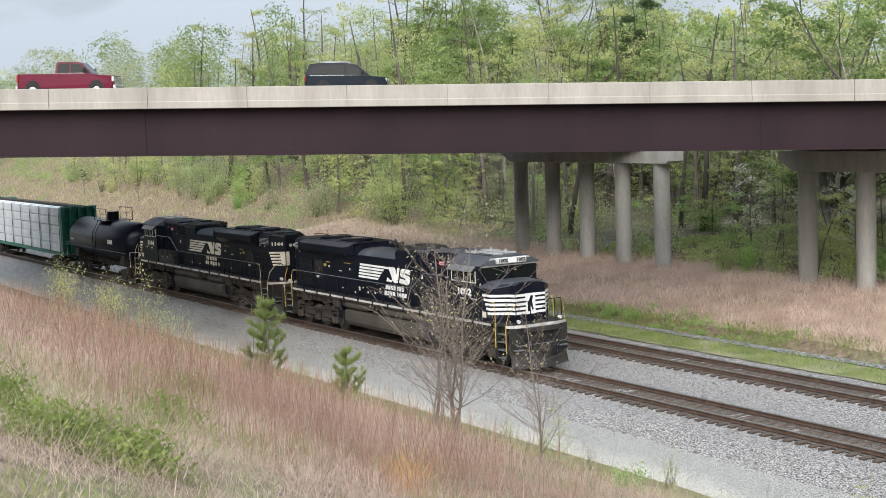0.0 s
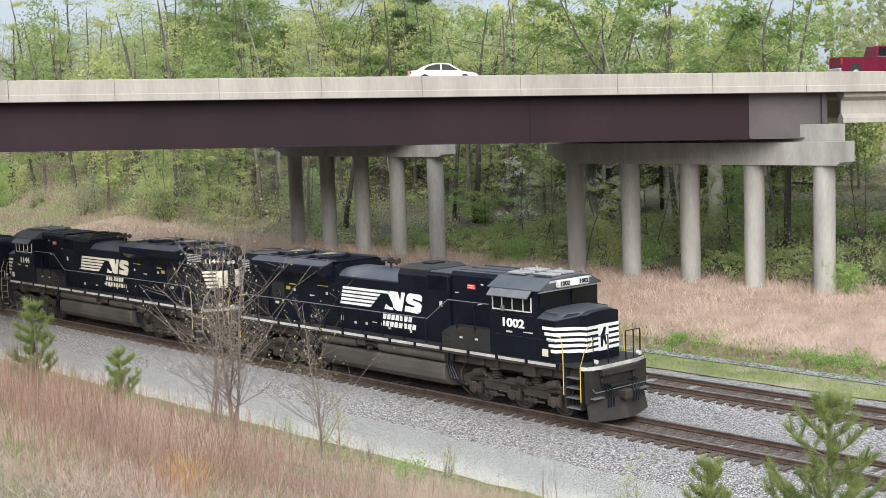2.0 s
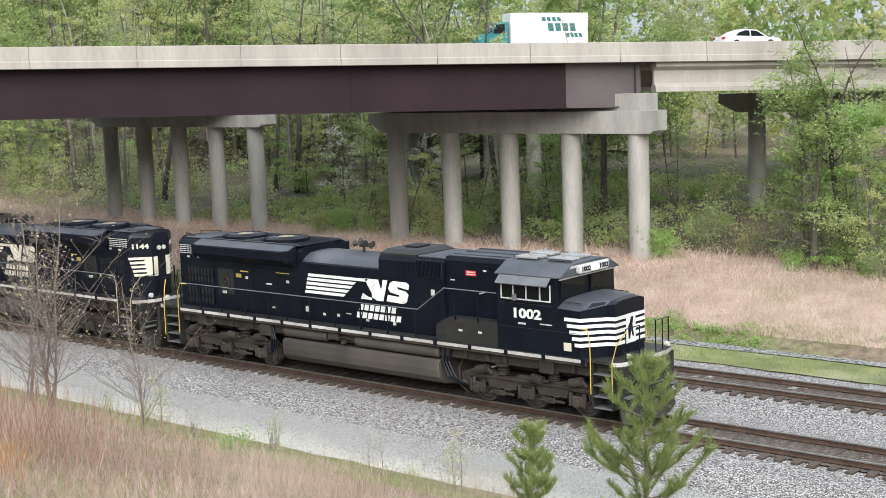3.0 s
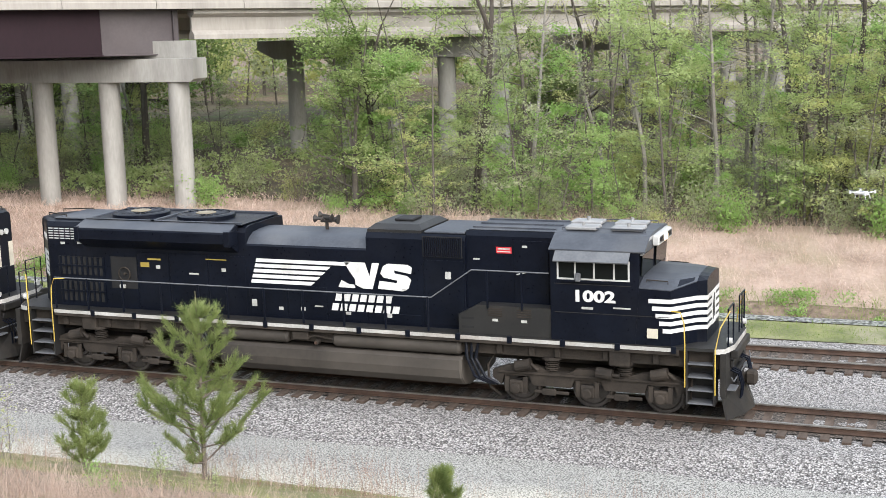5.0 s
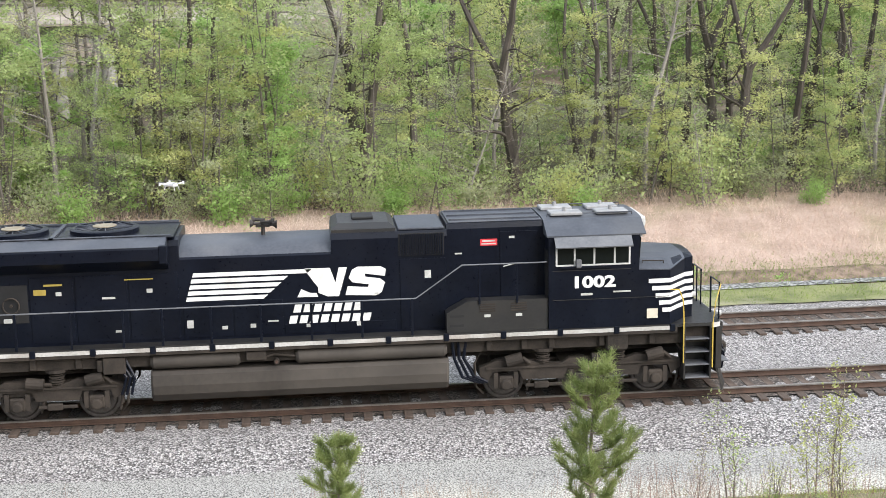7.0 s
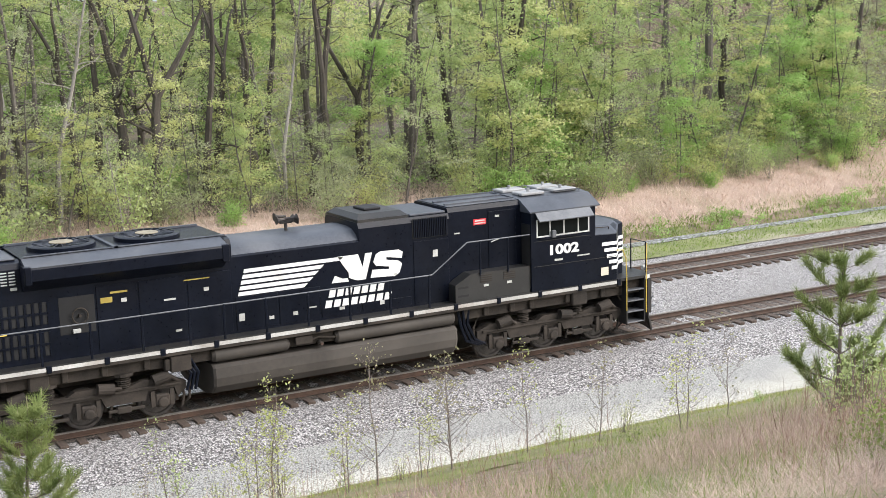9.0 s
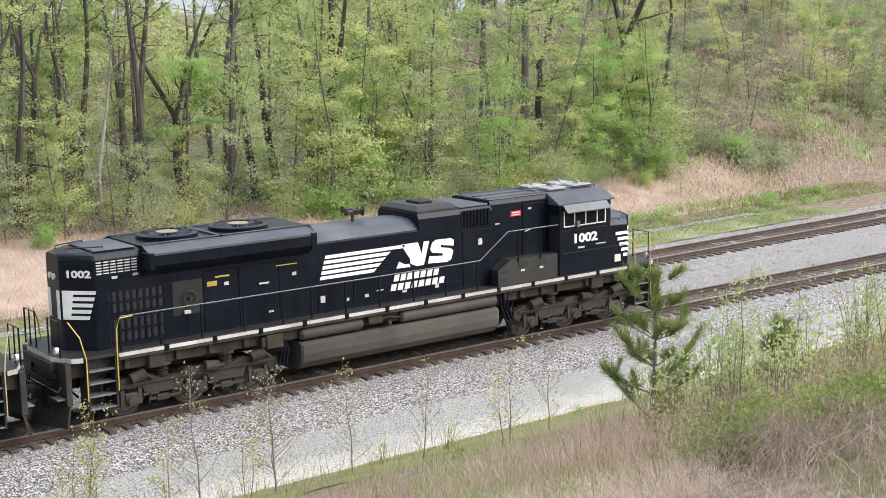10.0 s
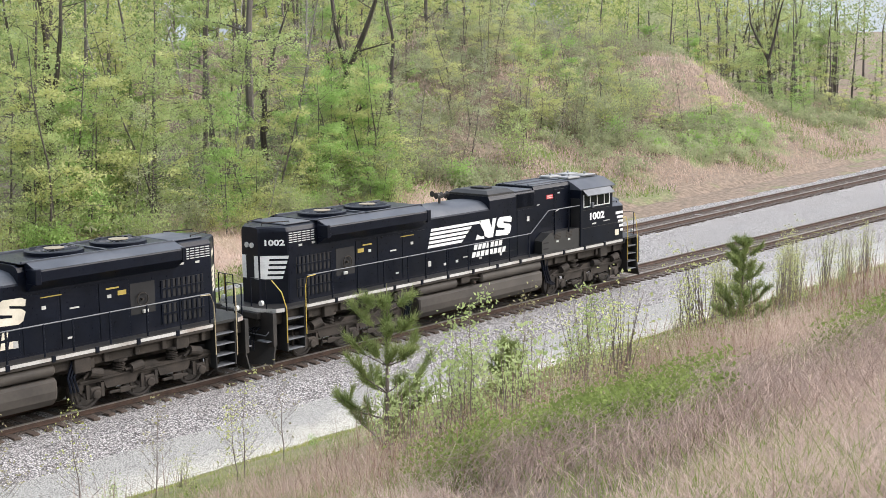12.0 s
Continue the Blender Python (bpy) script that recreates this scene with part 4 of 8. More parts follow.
        for poly in ([(0.22, 3.05), (0.74, 3.04), (0.7, 3.14), (0.56, 3.14), (0.32, 3.25)],
                     [(0.42, 3.77), (1.05, 3.77), (1.18, 3.39), (1.27, 3.77), (1.48, 3.77), (1.26, 3.04), (0.98, 3.04), (0.75, 3.14), (0.74, 3.29), (0.58, 3.51)],
                     [(1.42, 3.06), (2.18, 3.02), (2.33, 3.1), (2.42, 3.35), (2.3, 3.45), (1.93, 3.51), (1.92, 3.59), (2.42, 3.51), (2.45, 3.69), (2.32, 3.76), (1.74, 3.77), (1.6, 3.7), (1.51, 3.49), (1.6, 3.38), (2.01, 3.31), (1.99, 3.24), (1.48, 3.28)]):
            mark.prism([(sgn * p + lx, q - 0.07) for p, q in poly], "y", s * 1.104, s * wall)
        for z0, z1, a, c, n in ((2.59, 2.79, 0.1, 1.86, 7), (2.31, 2.51, -0.02, 2.08, 8)):
            step = (c - a) / n
            for k in range(n):
                p0 = a + k * step
                poly = [(p0, z0), (p0 + step * 0.74, z0), (p0 + step * 0.74 + 0.05, z1), (p0 + 0.05, z1)]
                row.prism([(sgn * p + lx, q) for p, q in poly], "y", s * 1.104, s * wall)
        part("flag_mark", flag, white, loco, "white painted speed stripes")
        part("logo_mark", mark, white, loco, "white painted block logo")
        part("name_bar", row, white, loco, "two rows of slanted white bars")
        # end stripes and number on the rear corner
        es = Shape()
        corner = lambda a, z, out=0.006: (-9.45 - 0.691 * a - 0.723 * out, s * (1.1 - 0.723 * a + 0.691 * out), z)
        for k in range(5):
            z0 = 2.82 + k * 0.17
            a0 = 0.2 - 0.05 * k
            es.loft([[corner(a0, z0, o), corner(0.93, z0, o), corner(0.93, z0 + 0.1, o), corner(a0 - 0.03, z0 + 0.1, o)] for o in (0.002, 0.008)])
        es.loft([[corner(0.72, 2.82, o), corner(0.93, 2.82, o), corner(0.93, 3.6, o), corner(0.6, 3.6, o)] for o in (0.002, 0.0075)])
        es.box(-10.158, -10.152, min(s * 0.2, s * 0.4), max(s * 0.2, s * 0.4), 2.82, 3.6)
        part("end_stripes", es, white, rear_hood, "white diagonal end stripes")
        face = pose(0, 0, 0, 90, 0, 0 if s < 0 else 180)
        lettering("road_number", number, 0.26, pose(*corner(0.46, 4.03, 0.006)) @ pose(0, 0, 0, 90, 0, -46.3 if s < 0 else 226.3), white, rear_hood, wide=1.4)
        lettering("road_number", number, 0.4, pose(7.64, s * 1.556, 3.16) @ face, white, loco, wide=1.42)
        dec = Shape()
        for x, z, w2, h2 in ((-8.9, 3.9, 0.16, 0.07), (-8.3, 3.92, 0.16, 0.07), (-5.6, 3.3, 0.14, 0.1), (-4.4, 3.15, 0.32, 0.05), (-3.4, 3.3, 0.14, 0.1), (-2.45, 2.4, 0.16, 0.2), (-0.9, 2.3, 0.14, 0.1), (-0.4, 2.4, 0.26, 0.04), (0.5, 2.25, 0.16, 0.08), (1.75, 2.25, 0.14, 0.12), (-4.2, 2.3, 0.16, 0.06), (-1.6, 2.28, 0.14, 0.09), (3.5, 3.45, 0.16, 0.2), (2.2, 3.0, 0.1, 0.05)):
            dec.box(x - w2 / 2, x + w2 / 2, min(s * 1.119, s * 1.123), max(s * 1.119, s * 1.123), z - h2 / 2, z + h2 / 2)
        part("decal", dec, DECAL, loco, "small white notice plates")
        part("yellow_decal", Shape().box(-5.95, -5.5, min(s * 1.119, s * 1.123), max(s * 1.119, s * 1.123), 3.5, 3.55).box(-6.2, -5.9, min(s * 1.119, s * 1.123), max(s * 1.119, s * 1.123), 3.28, 3.42).box(-4.0, -3.3, min(s * 1.119, s * 1.123), max(s * 1.119, s * 1.123), 3.58, 3.61), DECAL_YELLOW, loco)

    # roof gear
    part("rear_roof", Shape().block(-9.35, -8.15, -0.85, 0.85, 4.582, 4.63, 0.02), ROOF_GREY, rear_hood)
    part("roof_rail", Shape().tube([(-9.9, -0.35, 4.6), (-9.9, -0.35, 4.68), (-9.0, -0.7, 4.68), (-9.0, -0.7, 4.6)], 0.02), GRIME, rear_hood)
    part("roof_rail", Shape().tube([(-9.9, 0.35, 4.6), (-9.9, 0.35, 4.68), (-9.0, 0.7, 4.68), (-9.0, 0.7, 4.6)], 0.02), GRIME, rear_hood)
    part("fan_deck", Shape().block(-8.05, -2.75, -1.1, 1.1, 4.602, 4.63, 0.01), BLACK, rear_hood)
    part("fan_deck_rib", Shape().box(-8.0, -2.8, -1.1, -1.02, 4.632, 4.68).box(-8.0, -2.8, 1.02, 1.1, 4.632, 4.68).box(-5.75, -5.65, -1.1, 1.1, 4.632, 4.68), ROOF_GREY, rear_hood)
    for fx in (-6.8, -4.55):
        fan = part("cooling_fan", Shape().loft([[(fx + r * math.cos(i * math.tau / 24), r * math.sin(i * math.tau / 24), z) for i in range(24)] for r, z in ((0.86, 4.632), (0.86, 4.73), (0.8, 4.76), (0.72, 4.76), (0.7, 4.68))]), BLACK, loco, "round radiator fan in its ring", smooth=True)
        gd = Shape()
        for k in range(9):
            a = k * math.pi / 9
            gd.tube([(fx + 0.72 * math.cos(a), 0.72 * math.sin(a), 4.755), (fx - 0.72 * math.cos(a), -0.72 * math.sin(a), 4.755)], 0.012, 4)
        gd.cyl((fx, 0, 4.68), (fx, 0, 4.77), 0.2, 14)
        part("fan_guard", gd, ROOF_GREY, fan)
        part("fan_plate", Shape().cyl((fx, 0, 4.768), (fx, 0, 4.785), 0.3, 20), FAN_TAN, fan, "tan round fan plate")
    horn = part("horn", Shape().cyl((-0.6, 0, 4.38), (-0.6, 0, 4.62), 0.05, 8).block(-0.78, -0.42, -0.06, 0.06, 4.6, 4.66, 0.01), COPPER, loco, "dark cluster of air horns")
    for k, (dx, dy, ln) in enumerate(((0.36, 0.0, 1), (0.3, 0.16, 1), (-0.32, -0.12, -1), (0.26, -0.18, 1), (-0.28, 0.12, -1))):
        z = 4.66 + 0.03 * k
        part("horn_bell", Shape().cyl((-0.6 - ln * 0.05, dy * 0.5, z), (-0.6 + dx * 0.7, dy, z), 0.03, 8, 0.045).cyl((-0.6 + dx * 0.7, dy, z), (-0.6 + dx, dy, z), 0.045, 10, 0.12), COPPER, horn)

    # cabinet behind the cab
    cabinet = part("equipment_cabinet", tray(mirror_poly([(1.02, 1.985), (1.02, 4.55), (0.95, 4.68)]), 4.0, 6.5), body_black, loco, "black equipment cabinet behind the cab")
    part("cabinet_roof", Shape().block(4.05, 6.45, -0.9, 0.9, 4.682, 4.71, 0.01).box(4.1, 6.4, -0.7, -0.62, 4.71, 4.75).box(4.1, 6.4, 0.62, 0.7, 4.71, 4.75).box(4.1, 6.4, -0.05, 0.05, 4.71, 4.75), ROOF_GREY, cabinet)
    for s in (-1, 1):
        part("cabinet_door", Shape().block(5.35, 6.3, min(s * 1.022, s * 1.04), max(s * 1.022, s * 1.04), 2.2, 4.45, 0.006), BLACK, cabinet)
        part("door_lever", Shape().tube([(5.42, s * 1.06, 3.55), (5.7, s * 1.06, 3.62)], 0.018), DECAL, cabinet)
        part("danger_sign", Shape().box(4.85, 5.28, min(s * 1.022, s * 1.03), max(s * 1.022, s * 1.03), 4.1, 4.27), RED, cabinet, "red warning sign with white bars")
        part("sign_bars", Shape().box(4.9, 5.23, min(s * 1.03, s * 1.033), max(s * 1.03, s * 1.033), 4.2, 4.24).box(4.88, 5.25, min(s * 1.03, s * 1.033), max(s * 1.03, s * 1.033), 4.13, 4.16), DECAL, cabinet)
        part("notice", Shape().box(5.58, 5.72, min(s * 1.04, s * 1.045), max(s * 1.04, s * 1.045), 4.27, 4.33).box(4.2, 4.38, min(s * 1.022, s * 1.026), max(s * 1.022, s * 1.026), 3.9, 3.94), DECAL, cabinet)
        # box on the walkway under the cab side, with louvres and steps
        bb = part("battery_box", Shape().prism([(3.92, 1.987), (6.48, 1.987), (6.48, 2.78), (4.45, 2.78), (3.92, 2.5)], "y", s * 1.06, s * 1.5), BOX_GREY, loco, "dusty black battery box with vents")
        for vx in (4.95, 5.75):
            for k in range(4):
                part("vent_slot", Shape().box(vx - 0.2, vx + 0.2, min(s * 1.501, s * 1.515), max(s * 1.501, s * 1.515), 2.5 + k * 0.06, 2.53 + k * 0.06), GRIME, bb)
            part("vent_label", Shape().box(vx - 0.08, vx + 0.08, min(s * 1.501, s * 1.506), max(s * 1.501, s * 1.506), 2.36, 2.43), DECAL, bb)
        part("foot_hole", Shape().box(4.0, 4.35, min(s * 1.501, s * 1.504), max(s * 1.501, s * 1.504), 2.14, 2.2).box(4.0, 4.35, min(s * 1.501, s * 1.504), max(s * 1.501, s * 1.504), 2.38, 2.44), DARK, bb)

    # cab
    cab = part("cab", Shape().loft([[(x + (lean if z > 3.6 else 0), y, z) for y, z in mirror_poly([(1.55, 1.985), (1.55, 3.62), (1.55, 4.34), (1.5, 4.36)])] for x, lean in ((6.5, 0), (8.72, 0.1))]), body_black, loco, "black wide-nose crew cab")
    part("cab_roof", Shape().loft([[(x, y, z) for y, z in mirror_poly([(1.58, 4.345), (1.58, 4.38), (0.98, 4.7), (0.5, 4.74)])] for x in (6.46, 8.98)]), ROOF_GREY, cab, "grey sloped cab roof")
    for rx, ry in ((7.0, 0.4), (7.1, -0.5), (8.2, 0.35), (8.3, -0.45)):
        part("roof_unit", Shape().block(rx - 0.42, rx + 0.42, ry - 0.28, ry + 0.28, 4.745, 4.83, 0.02).cyl((rx, ry, 4.83), (rx, ry, 4.93), 0.05, 8), PALE_ROOF, cab, "small pale roof unit with an aerial")
    part("roof_rail", Shape().tube([(6.6, -0.75, 4.73), (6.6, -0.75, 4.8), (8.8, -0.75, 4.8), (8.8, -0.75, 4.73)], 0.018), ROOF_GREY, cab)
    part("roof_rail", Shape().tube([(6.6, 0.75, 4.73), (6.6, 0.75, 4.8), (8.8, 0.75, 4.8), (8.8, 0.75, 4.73)], 0.018), ROOF_GREY, cab)
    for s in (-1, 1):
        win = part("side_window", Shape().box(6.72, 8.56, min(s * 1.552, s * 1.558), max(s * 1.552, s * 1.558), 3.63, 4.1), GLASS, cab, "dark sliding cab windows")
        wf = Shape()
        for x in (6.7, 7.16, 7.66, 8.18, 8.56):
            wf.box(x - 0.022, x + 0.022, min(s * 1.553, s * 1.575), max(s * 1.553, s * 1.575), 3.6, 4.12)
        wf.box(6.68, 8.58, min(s * 1.553, s * 1.575), max(s * 1.553, s * 1.575), 3.595, 3.635)
        part("window_frame", wf, WHITE_DULL, win, "pale aluminium window frame")
        part("sunshade", Shape().prism([(s * 1.56, 4.33), (s * 1.56, 4.36), (s * 1.82, 4.12), (s * 1.8, 4.09)], "x", 6.64, 8.6), SHADE_GREY, cab, "grey folding sunshade over the windows")
        part("arm_rest", Shape().block(6.8, 8.1, min(s * 1.56, s * 1.62), max(s * 1.56, s * 1.62), 3.54, 3.59, 0.01), BLACK, cab)
        part("mirror", Shape().block(7.18, 7.32, min(s * 1.58, s * 1.68), max(s * 1.58, s * 1.68), 3.56, 3.78, 0.02), SHADE_GREY, cab)
        part("cab_seam", Shape().box(6.6, 9.6, min(s * 1.551, s * 1.558), max(s * 1.551, s * 1.558), 2.72, 2.735).box(6.6, 8.6, min(s * 1.551, s * 1.558), max(s * 1.551, s * 1.558), 3.47, 3.485), BOX_GREY, cab)
        part("builder_mark", Shape().box(7.32, 7.62, min(s * 1.551, s * 1.556), max(s * 1.551, s * 1.556), 2.83, 2.89).box(8.15, 8.6, min(s * 1.551, s * 1.556), max(s * 1.551, s * 1.556), 2.88, 2.92), DECAL, cab)
        part("placard", Shape().box(9.02, 9.3, min(s * 1.551, s * 1.558), max(s * 1.551, s * 1.558), 2.17, 2.42), PALE_PLATE, loco, "cream square placard")
    part("rear_cab_door", Shape().box(6.485, 6.495, -1.5, -1.05, 2.1, 4.0), BOX_GREY, cab)
    # windshield, number board and headlights on the front of the cab
    for s in (-1, 1):
        part("windshield", Shape().loft([[(8.84, s * 0.18, 3.72), (8.84, s * 1.42, 3.72), (8.87, s * 1.42, 4.26), (8.87, s * 0.18, 4.26)], [(8.86, s * 0.18, 3.72), (8.86, s * 1.42, 3.72), (8.89, s * 1.42, 4.26), (8.89, s * 0.18, 4.26)]]), GLASS, cab, "front windshield pane")
    part("cab_brow", Shape().loft([[(8.84, -1.52, 4.28), (8.84, 1.52, 4.28), (8.98, 1.0, 4.66), (8.98, -1.0, 4.66)], [(8.9, -1.52, 4.28), (8.9, 1.52, 4.28), (9.0, 1.0, 4.66), (9.0, -1.0, 4.66)]]), WHITE_DULL, cab, "white brow over the windshield")
    board = part("number_board", Shape().block(8.98, 9.16, -0.78, 0.78, 4.4, 4.66, 0.03), WHITE_DULL, cab, "white number board with headlights")
    front_face = pose(0, 0, 0, 90, 0, 90)
    for s in (-1, 1):
        lettering("board_number", number, 0.2, pose(9.164, s * 0.48, 4.53) @ front_face, BLACK, board, wide=1.2)
        part("headlight", Shape().cyl((9.15, s * 0.1, 4.53), (9.185, s * 0.1, 4.53), 0.09, 14), LAMP if first else LAMP_OFF, board, "round headlight")
    # nose
    ring = lambda x, hw, zt, zs, zc: [(x, y, z) for y, z in mirror_poly([(hw, 1.987), (hw, zs), (hw * 0.7, zt), (hw * 0.35, zc)])]
    nose = part("nose", Shape().loft([ring(8.72, 1.545, 3.66, 3.46, 3.7), ring(9.62, 1.54, 3.62, 3.42, 3.66), ring(10.16, 0.9, 3.66, 3.56, 3.68), ring(10.4, 0.8, 3.64, 3.58, 3.66)]), body_black, loco, "black short nose with slanted corners")
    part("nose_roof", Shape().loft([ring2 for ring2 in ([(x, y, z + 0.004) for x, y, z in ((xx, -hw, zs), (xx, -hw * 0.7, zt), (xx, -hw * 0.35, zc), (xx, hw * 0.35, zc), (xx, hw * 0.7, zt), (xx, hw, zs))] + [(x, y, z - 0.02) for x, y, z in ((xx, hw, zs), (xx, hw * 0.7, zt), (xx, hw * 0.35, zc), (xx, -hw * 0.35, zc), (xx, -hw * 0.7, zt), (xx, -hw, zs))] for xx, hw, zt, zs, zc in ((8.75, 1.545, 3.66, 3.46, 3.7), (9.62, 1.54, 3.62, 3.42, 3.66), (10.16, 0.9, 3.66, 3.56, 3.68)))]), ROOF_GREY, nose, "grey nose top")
    st = Shape()
    for k in range(5):
        z0 = 2.32 + k * 0.19
        for s in (-1, 1):
            pts = [(9.42 - 0.09 * k, 1.558), (9.625, 1.552), (10.168, 0.912), (10.41, 0.815)]
            for (xa, ya), (xb, yb) in zip(pts[:-1], pts[1:]):
                st.add([(xa, s * ya, z0), (xb, s * yb, z0), (xb, s * yb, z0 + 0.11), (xa, s * ya, z0 + 0.11)], [(0, 1, 2, 3)])
        st.box(10.404, 10.412, -0.8, 0.8, z0, z0 + 0.11)
    part("nose_stripes", st, white, nose, "white stripes wrapping the nose")
    part("nose_emblem", Shape().prism([(-0.26, 2.3), (0.26, 2.3), (0.26, 3.2), (-0.26, 3.2)], "x", 10.412, 10.418), white, nose, "white emblem panel")
    part("emblem_mark", Shape().prism([(-0.14, 2.42), (-0.06, 2.42), (0.0, 2.7), (0.1, 2.45), (0.16, 2.5), (0.08, 2.85), (0.14, 3.08), (0.02, 3.1), (-0.08, 2.9), (-0.16, 2.8)], "x", 10.418, 10.424), BLACK, nose)
    for s in (-1, 1):
        part("nose_grab", Shape().tube([(8.95, s * 1.3, 3.54), (8.95, s * 1.3, 3.62), (9.5, s * 1.3, 3.6), (9.5, s * 1.3, 3.52)], 0.016), GRIME, nose)
        part("ditch_light", Shape().cyl((10.95, s * 1.1, 2.12), (11.08, s * 1.1, 2.12), 0.075, 14), LAMP_OFF, loco, "round ditch light")
        part("rear_light", Shape().cyl((-10.5, s * 0.95, 2.14), (-10.6, s * 0.95, 2.14), 0.09, 14), LAMP_OFF, loco)
        part("rear_headlight", Shape().cyl((-10.15, s * 0.12, 3.95), (-10.2, s * 0.12, 3.95), 0.09, 12), LAMP_OFF, loco)

    # steps, pilots, couplers and hand rails
    for e in (-1, 1):
        for s in (-1, 1):
            a, b = (10.0, 10.72) if e > 0 else (-9.98, -9.16)
            stair = part("steps", Shape().box(a, a + 0.04, min(s * 1.0, s * 1.54), max(s * 1.0, s * 1.54), 0.5, 1.9).box(b - 0.04, b, min(s * 1.0, s * 1.54), max(s * 1.0, s * 1.54), 0.5, 1.9).box(a, b, min(s * 1.0, s * 1.04), max(s * 1.0, s * 1.04), 0.5, 1.9), BOX_GREY, loco, "black boarding steps")
            for z in (0.52, 0.86, 1.2, 1.54):
                part("tread", Shape().block(a + 0.04, b - 0.04, min(s * 1.05, s * 1.53), max(s * 1.05, s * 1.53), z, z + 0.035, 0.006), SHADE_GREY, stair)
            xa, xb = (a - 0.02, b + 0.02) if e > 0 else (b + 0.02, a - 0.02)
            part("grab_rail", Shape().tube([(xa, s * 1.57, 0.95), (xa, s * 1.57, 2.1), (xa - e * 0.02, s * 1.56, 2.6), (xa - e * 0.12, s * 1.54, 2.88), (xa - e * 0.5, s * 1.53, 2.9)], 0.017), (DULL_YELLOW if faded else YELLOW), loco, "yellow step hand rail")
            part("grab_rail", Shape().tube([(xb, s * 1.57, 0.8), (xb, s * 1.57, 1.95), (xb + e * 0.1, s * 1.45, 2.5), (xb + e * 0.3, s * 1.2, 2.9)], 0.017), (DULL_YELLOW if faded else YELLOW), loco, "yellow step hand rail")
        k0 = 0.0 if e > 0 else -0.45
        gate = part("end_rail", Shape().tube([(e * (11.0 + k0), -1.2, 1.98), (e * (11.0 + k0), -1.2, 2.95), (e * (11.0 + k0), -0.45, 2.95), (e * (11.0 + k0), -0.45, 1.98)], 0.024), BLACK, loco, "black end hand rail")
        part("end_rail", Shape().tube([(e * (11.0 + k0), 1.2, 1.98), (e * (11.0 + k0), 1.2, 2.95), (e * (11.0 + k0), 0.45, 2.95), (e * (11.0 + k0), 0.45, 1.98)], 0.024).tube([(e * (11.0 + k0), 0.85, 1.98), (e * (11.0 + k0), 0.85, 2.95)], 0.02), BLACK, loco, "black end hand rail")
        part("pilot_plate", Shape().box(min(e * (10.85 + k0), e * (11.0 + k0)), max(e * (10.85 + k0), e * (11.0 + k0)), -1.5, 1.5, 0.75, 1.86), PILOT, loco, "black pilot plate")
        plow = [(e * (10.9 + k0), -1.45, 0.85), (e * (11.1 + k0), -0.7, 0.85), (e * (11.2 + k0), 0.0, 0.85), (e * (11.1 + k0), 0.7, 0.85), (e * (10.9 + k0), 1.45, 0.85)]
        low = [(e * (11.05 + k0), -1.5, 0.16), (e * (11.35 + k0), -0.7, 0.14), (e * (11.5 + k0), 0.0, 0.14), (e * (11.35 + k0), 0.7, 0.14), (e * (11.05 + k0), 1.5, 0.16)]
        back_row = lambda row: [(x - e * 0.05, y, z) for x, y, z in reversed(row)]
        part("snow_plow", Shape().loft([plow + back_row(plow), low + back_row(low)]), PILOT, loco, "curved black plow blade")
        part("coupler", Shape().block(min(e * (10.9 + k0), e * (11.3 + k0)), max(e * (10.9 + k0), e * (11.3 + k0)), -0.12, 0.12, 0.8, 1.02, 0.02).block(min(e * (11.25 + k0), e * (11.55 + k0)), max(e * (11.25 + k0), e * (11.55 + k0)), -0.2, 0.17, 0.74, 1.1, 0.06), GRIME, loco, "steel knuckle coupler")
        o = 11.0 + k0
        part("draft_box", Shape().box(min(e * o, e * (o + 0.1)), max(e * o, e * (o + 0.1)), -0.42, 0.42, 0.62, 1.2).box(min(e * (o + 0.1), e * (o + 0.16)), max(e * (o + 0.1), e * (o + 0.16)), -0.5, 0.5, 1.2, 1.28), DARK, loco, "dark coupler pocket")
        part("anti_climber", Shape().block(min(e * o, e * (o + 0.2)), max(e * o, e * (o + 0.2)), -0.95, 0.95, 1.62, 1.84, 0.02), PILOT, loco, "ribbed black anti-climber")
        part("cut_lever", Shape().tube([(e * (o + 0.12), -1.4, 1.25), (e * (o + 0.16), -1.3, 1.12), (e * (o + 0.16), 1.3, 1.12), (e * (o + 0.12), 1.4, 1.25)], 0.018), SHADE_GREY, loco, "bent uncoupling lever")
        for y in (-1.15, 1.15):
            part("pilot_step", Shape().block(min(e * o, e * (o + 0.22)), max(e * o, e * (o + 0.22)), y - 0.25, y + 0.25, 0.9, 0.94, 0.008), SHADE_GREY, loco)
            part("receptacle", Shape().block(min(e * o, e * (o + 0.08)), max(e * o, e * (o + 0.08)), y * 0.7 - 0.08, y * 0.7 + 0.08, 1.36, 1.54, 0.015), BOX_GREY, loco)
        hoses = Shape()
        for k, y in enumerate((-0.85, -0.7, -0.55, 0.55, 0.7, 0.85)):
            hoses.tube([(e * (11.0 + k0), y, 1.3), (e * (11.2 + k0), y, 1.22), (e * (11.28 + k0), y * 0.96, 0.9), (e * (11.24 + k0), y * 0.9, 0.55)], 0.025, 5)
        part("air_hose", hoses, BLACK, loco, "hanging black air hoses")
    for s in (-1, 1):
        part("hand_rail", Shape().tube([(-9.0, s * 1.52, 2.92), (3.15, s * 1.52, 2.92), (4.32, s * 1.52, 3.72), (6.45, s * 1.53, 3.72)], 0.02), SHADE_GREY, loco, "thin grey walkway hand rail")
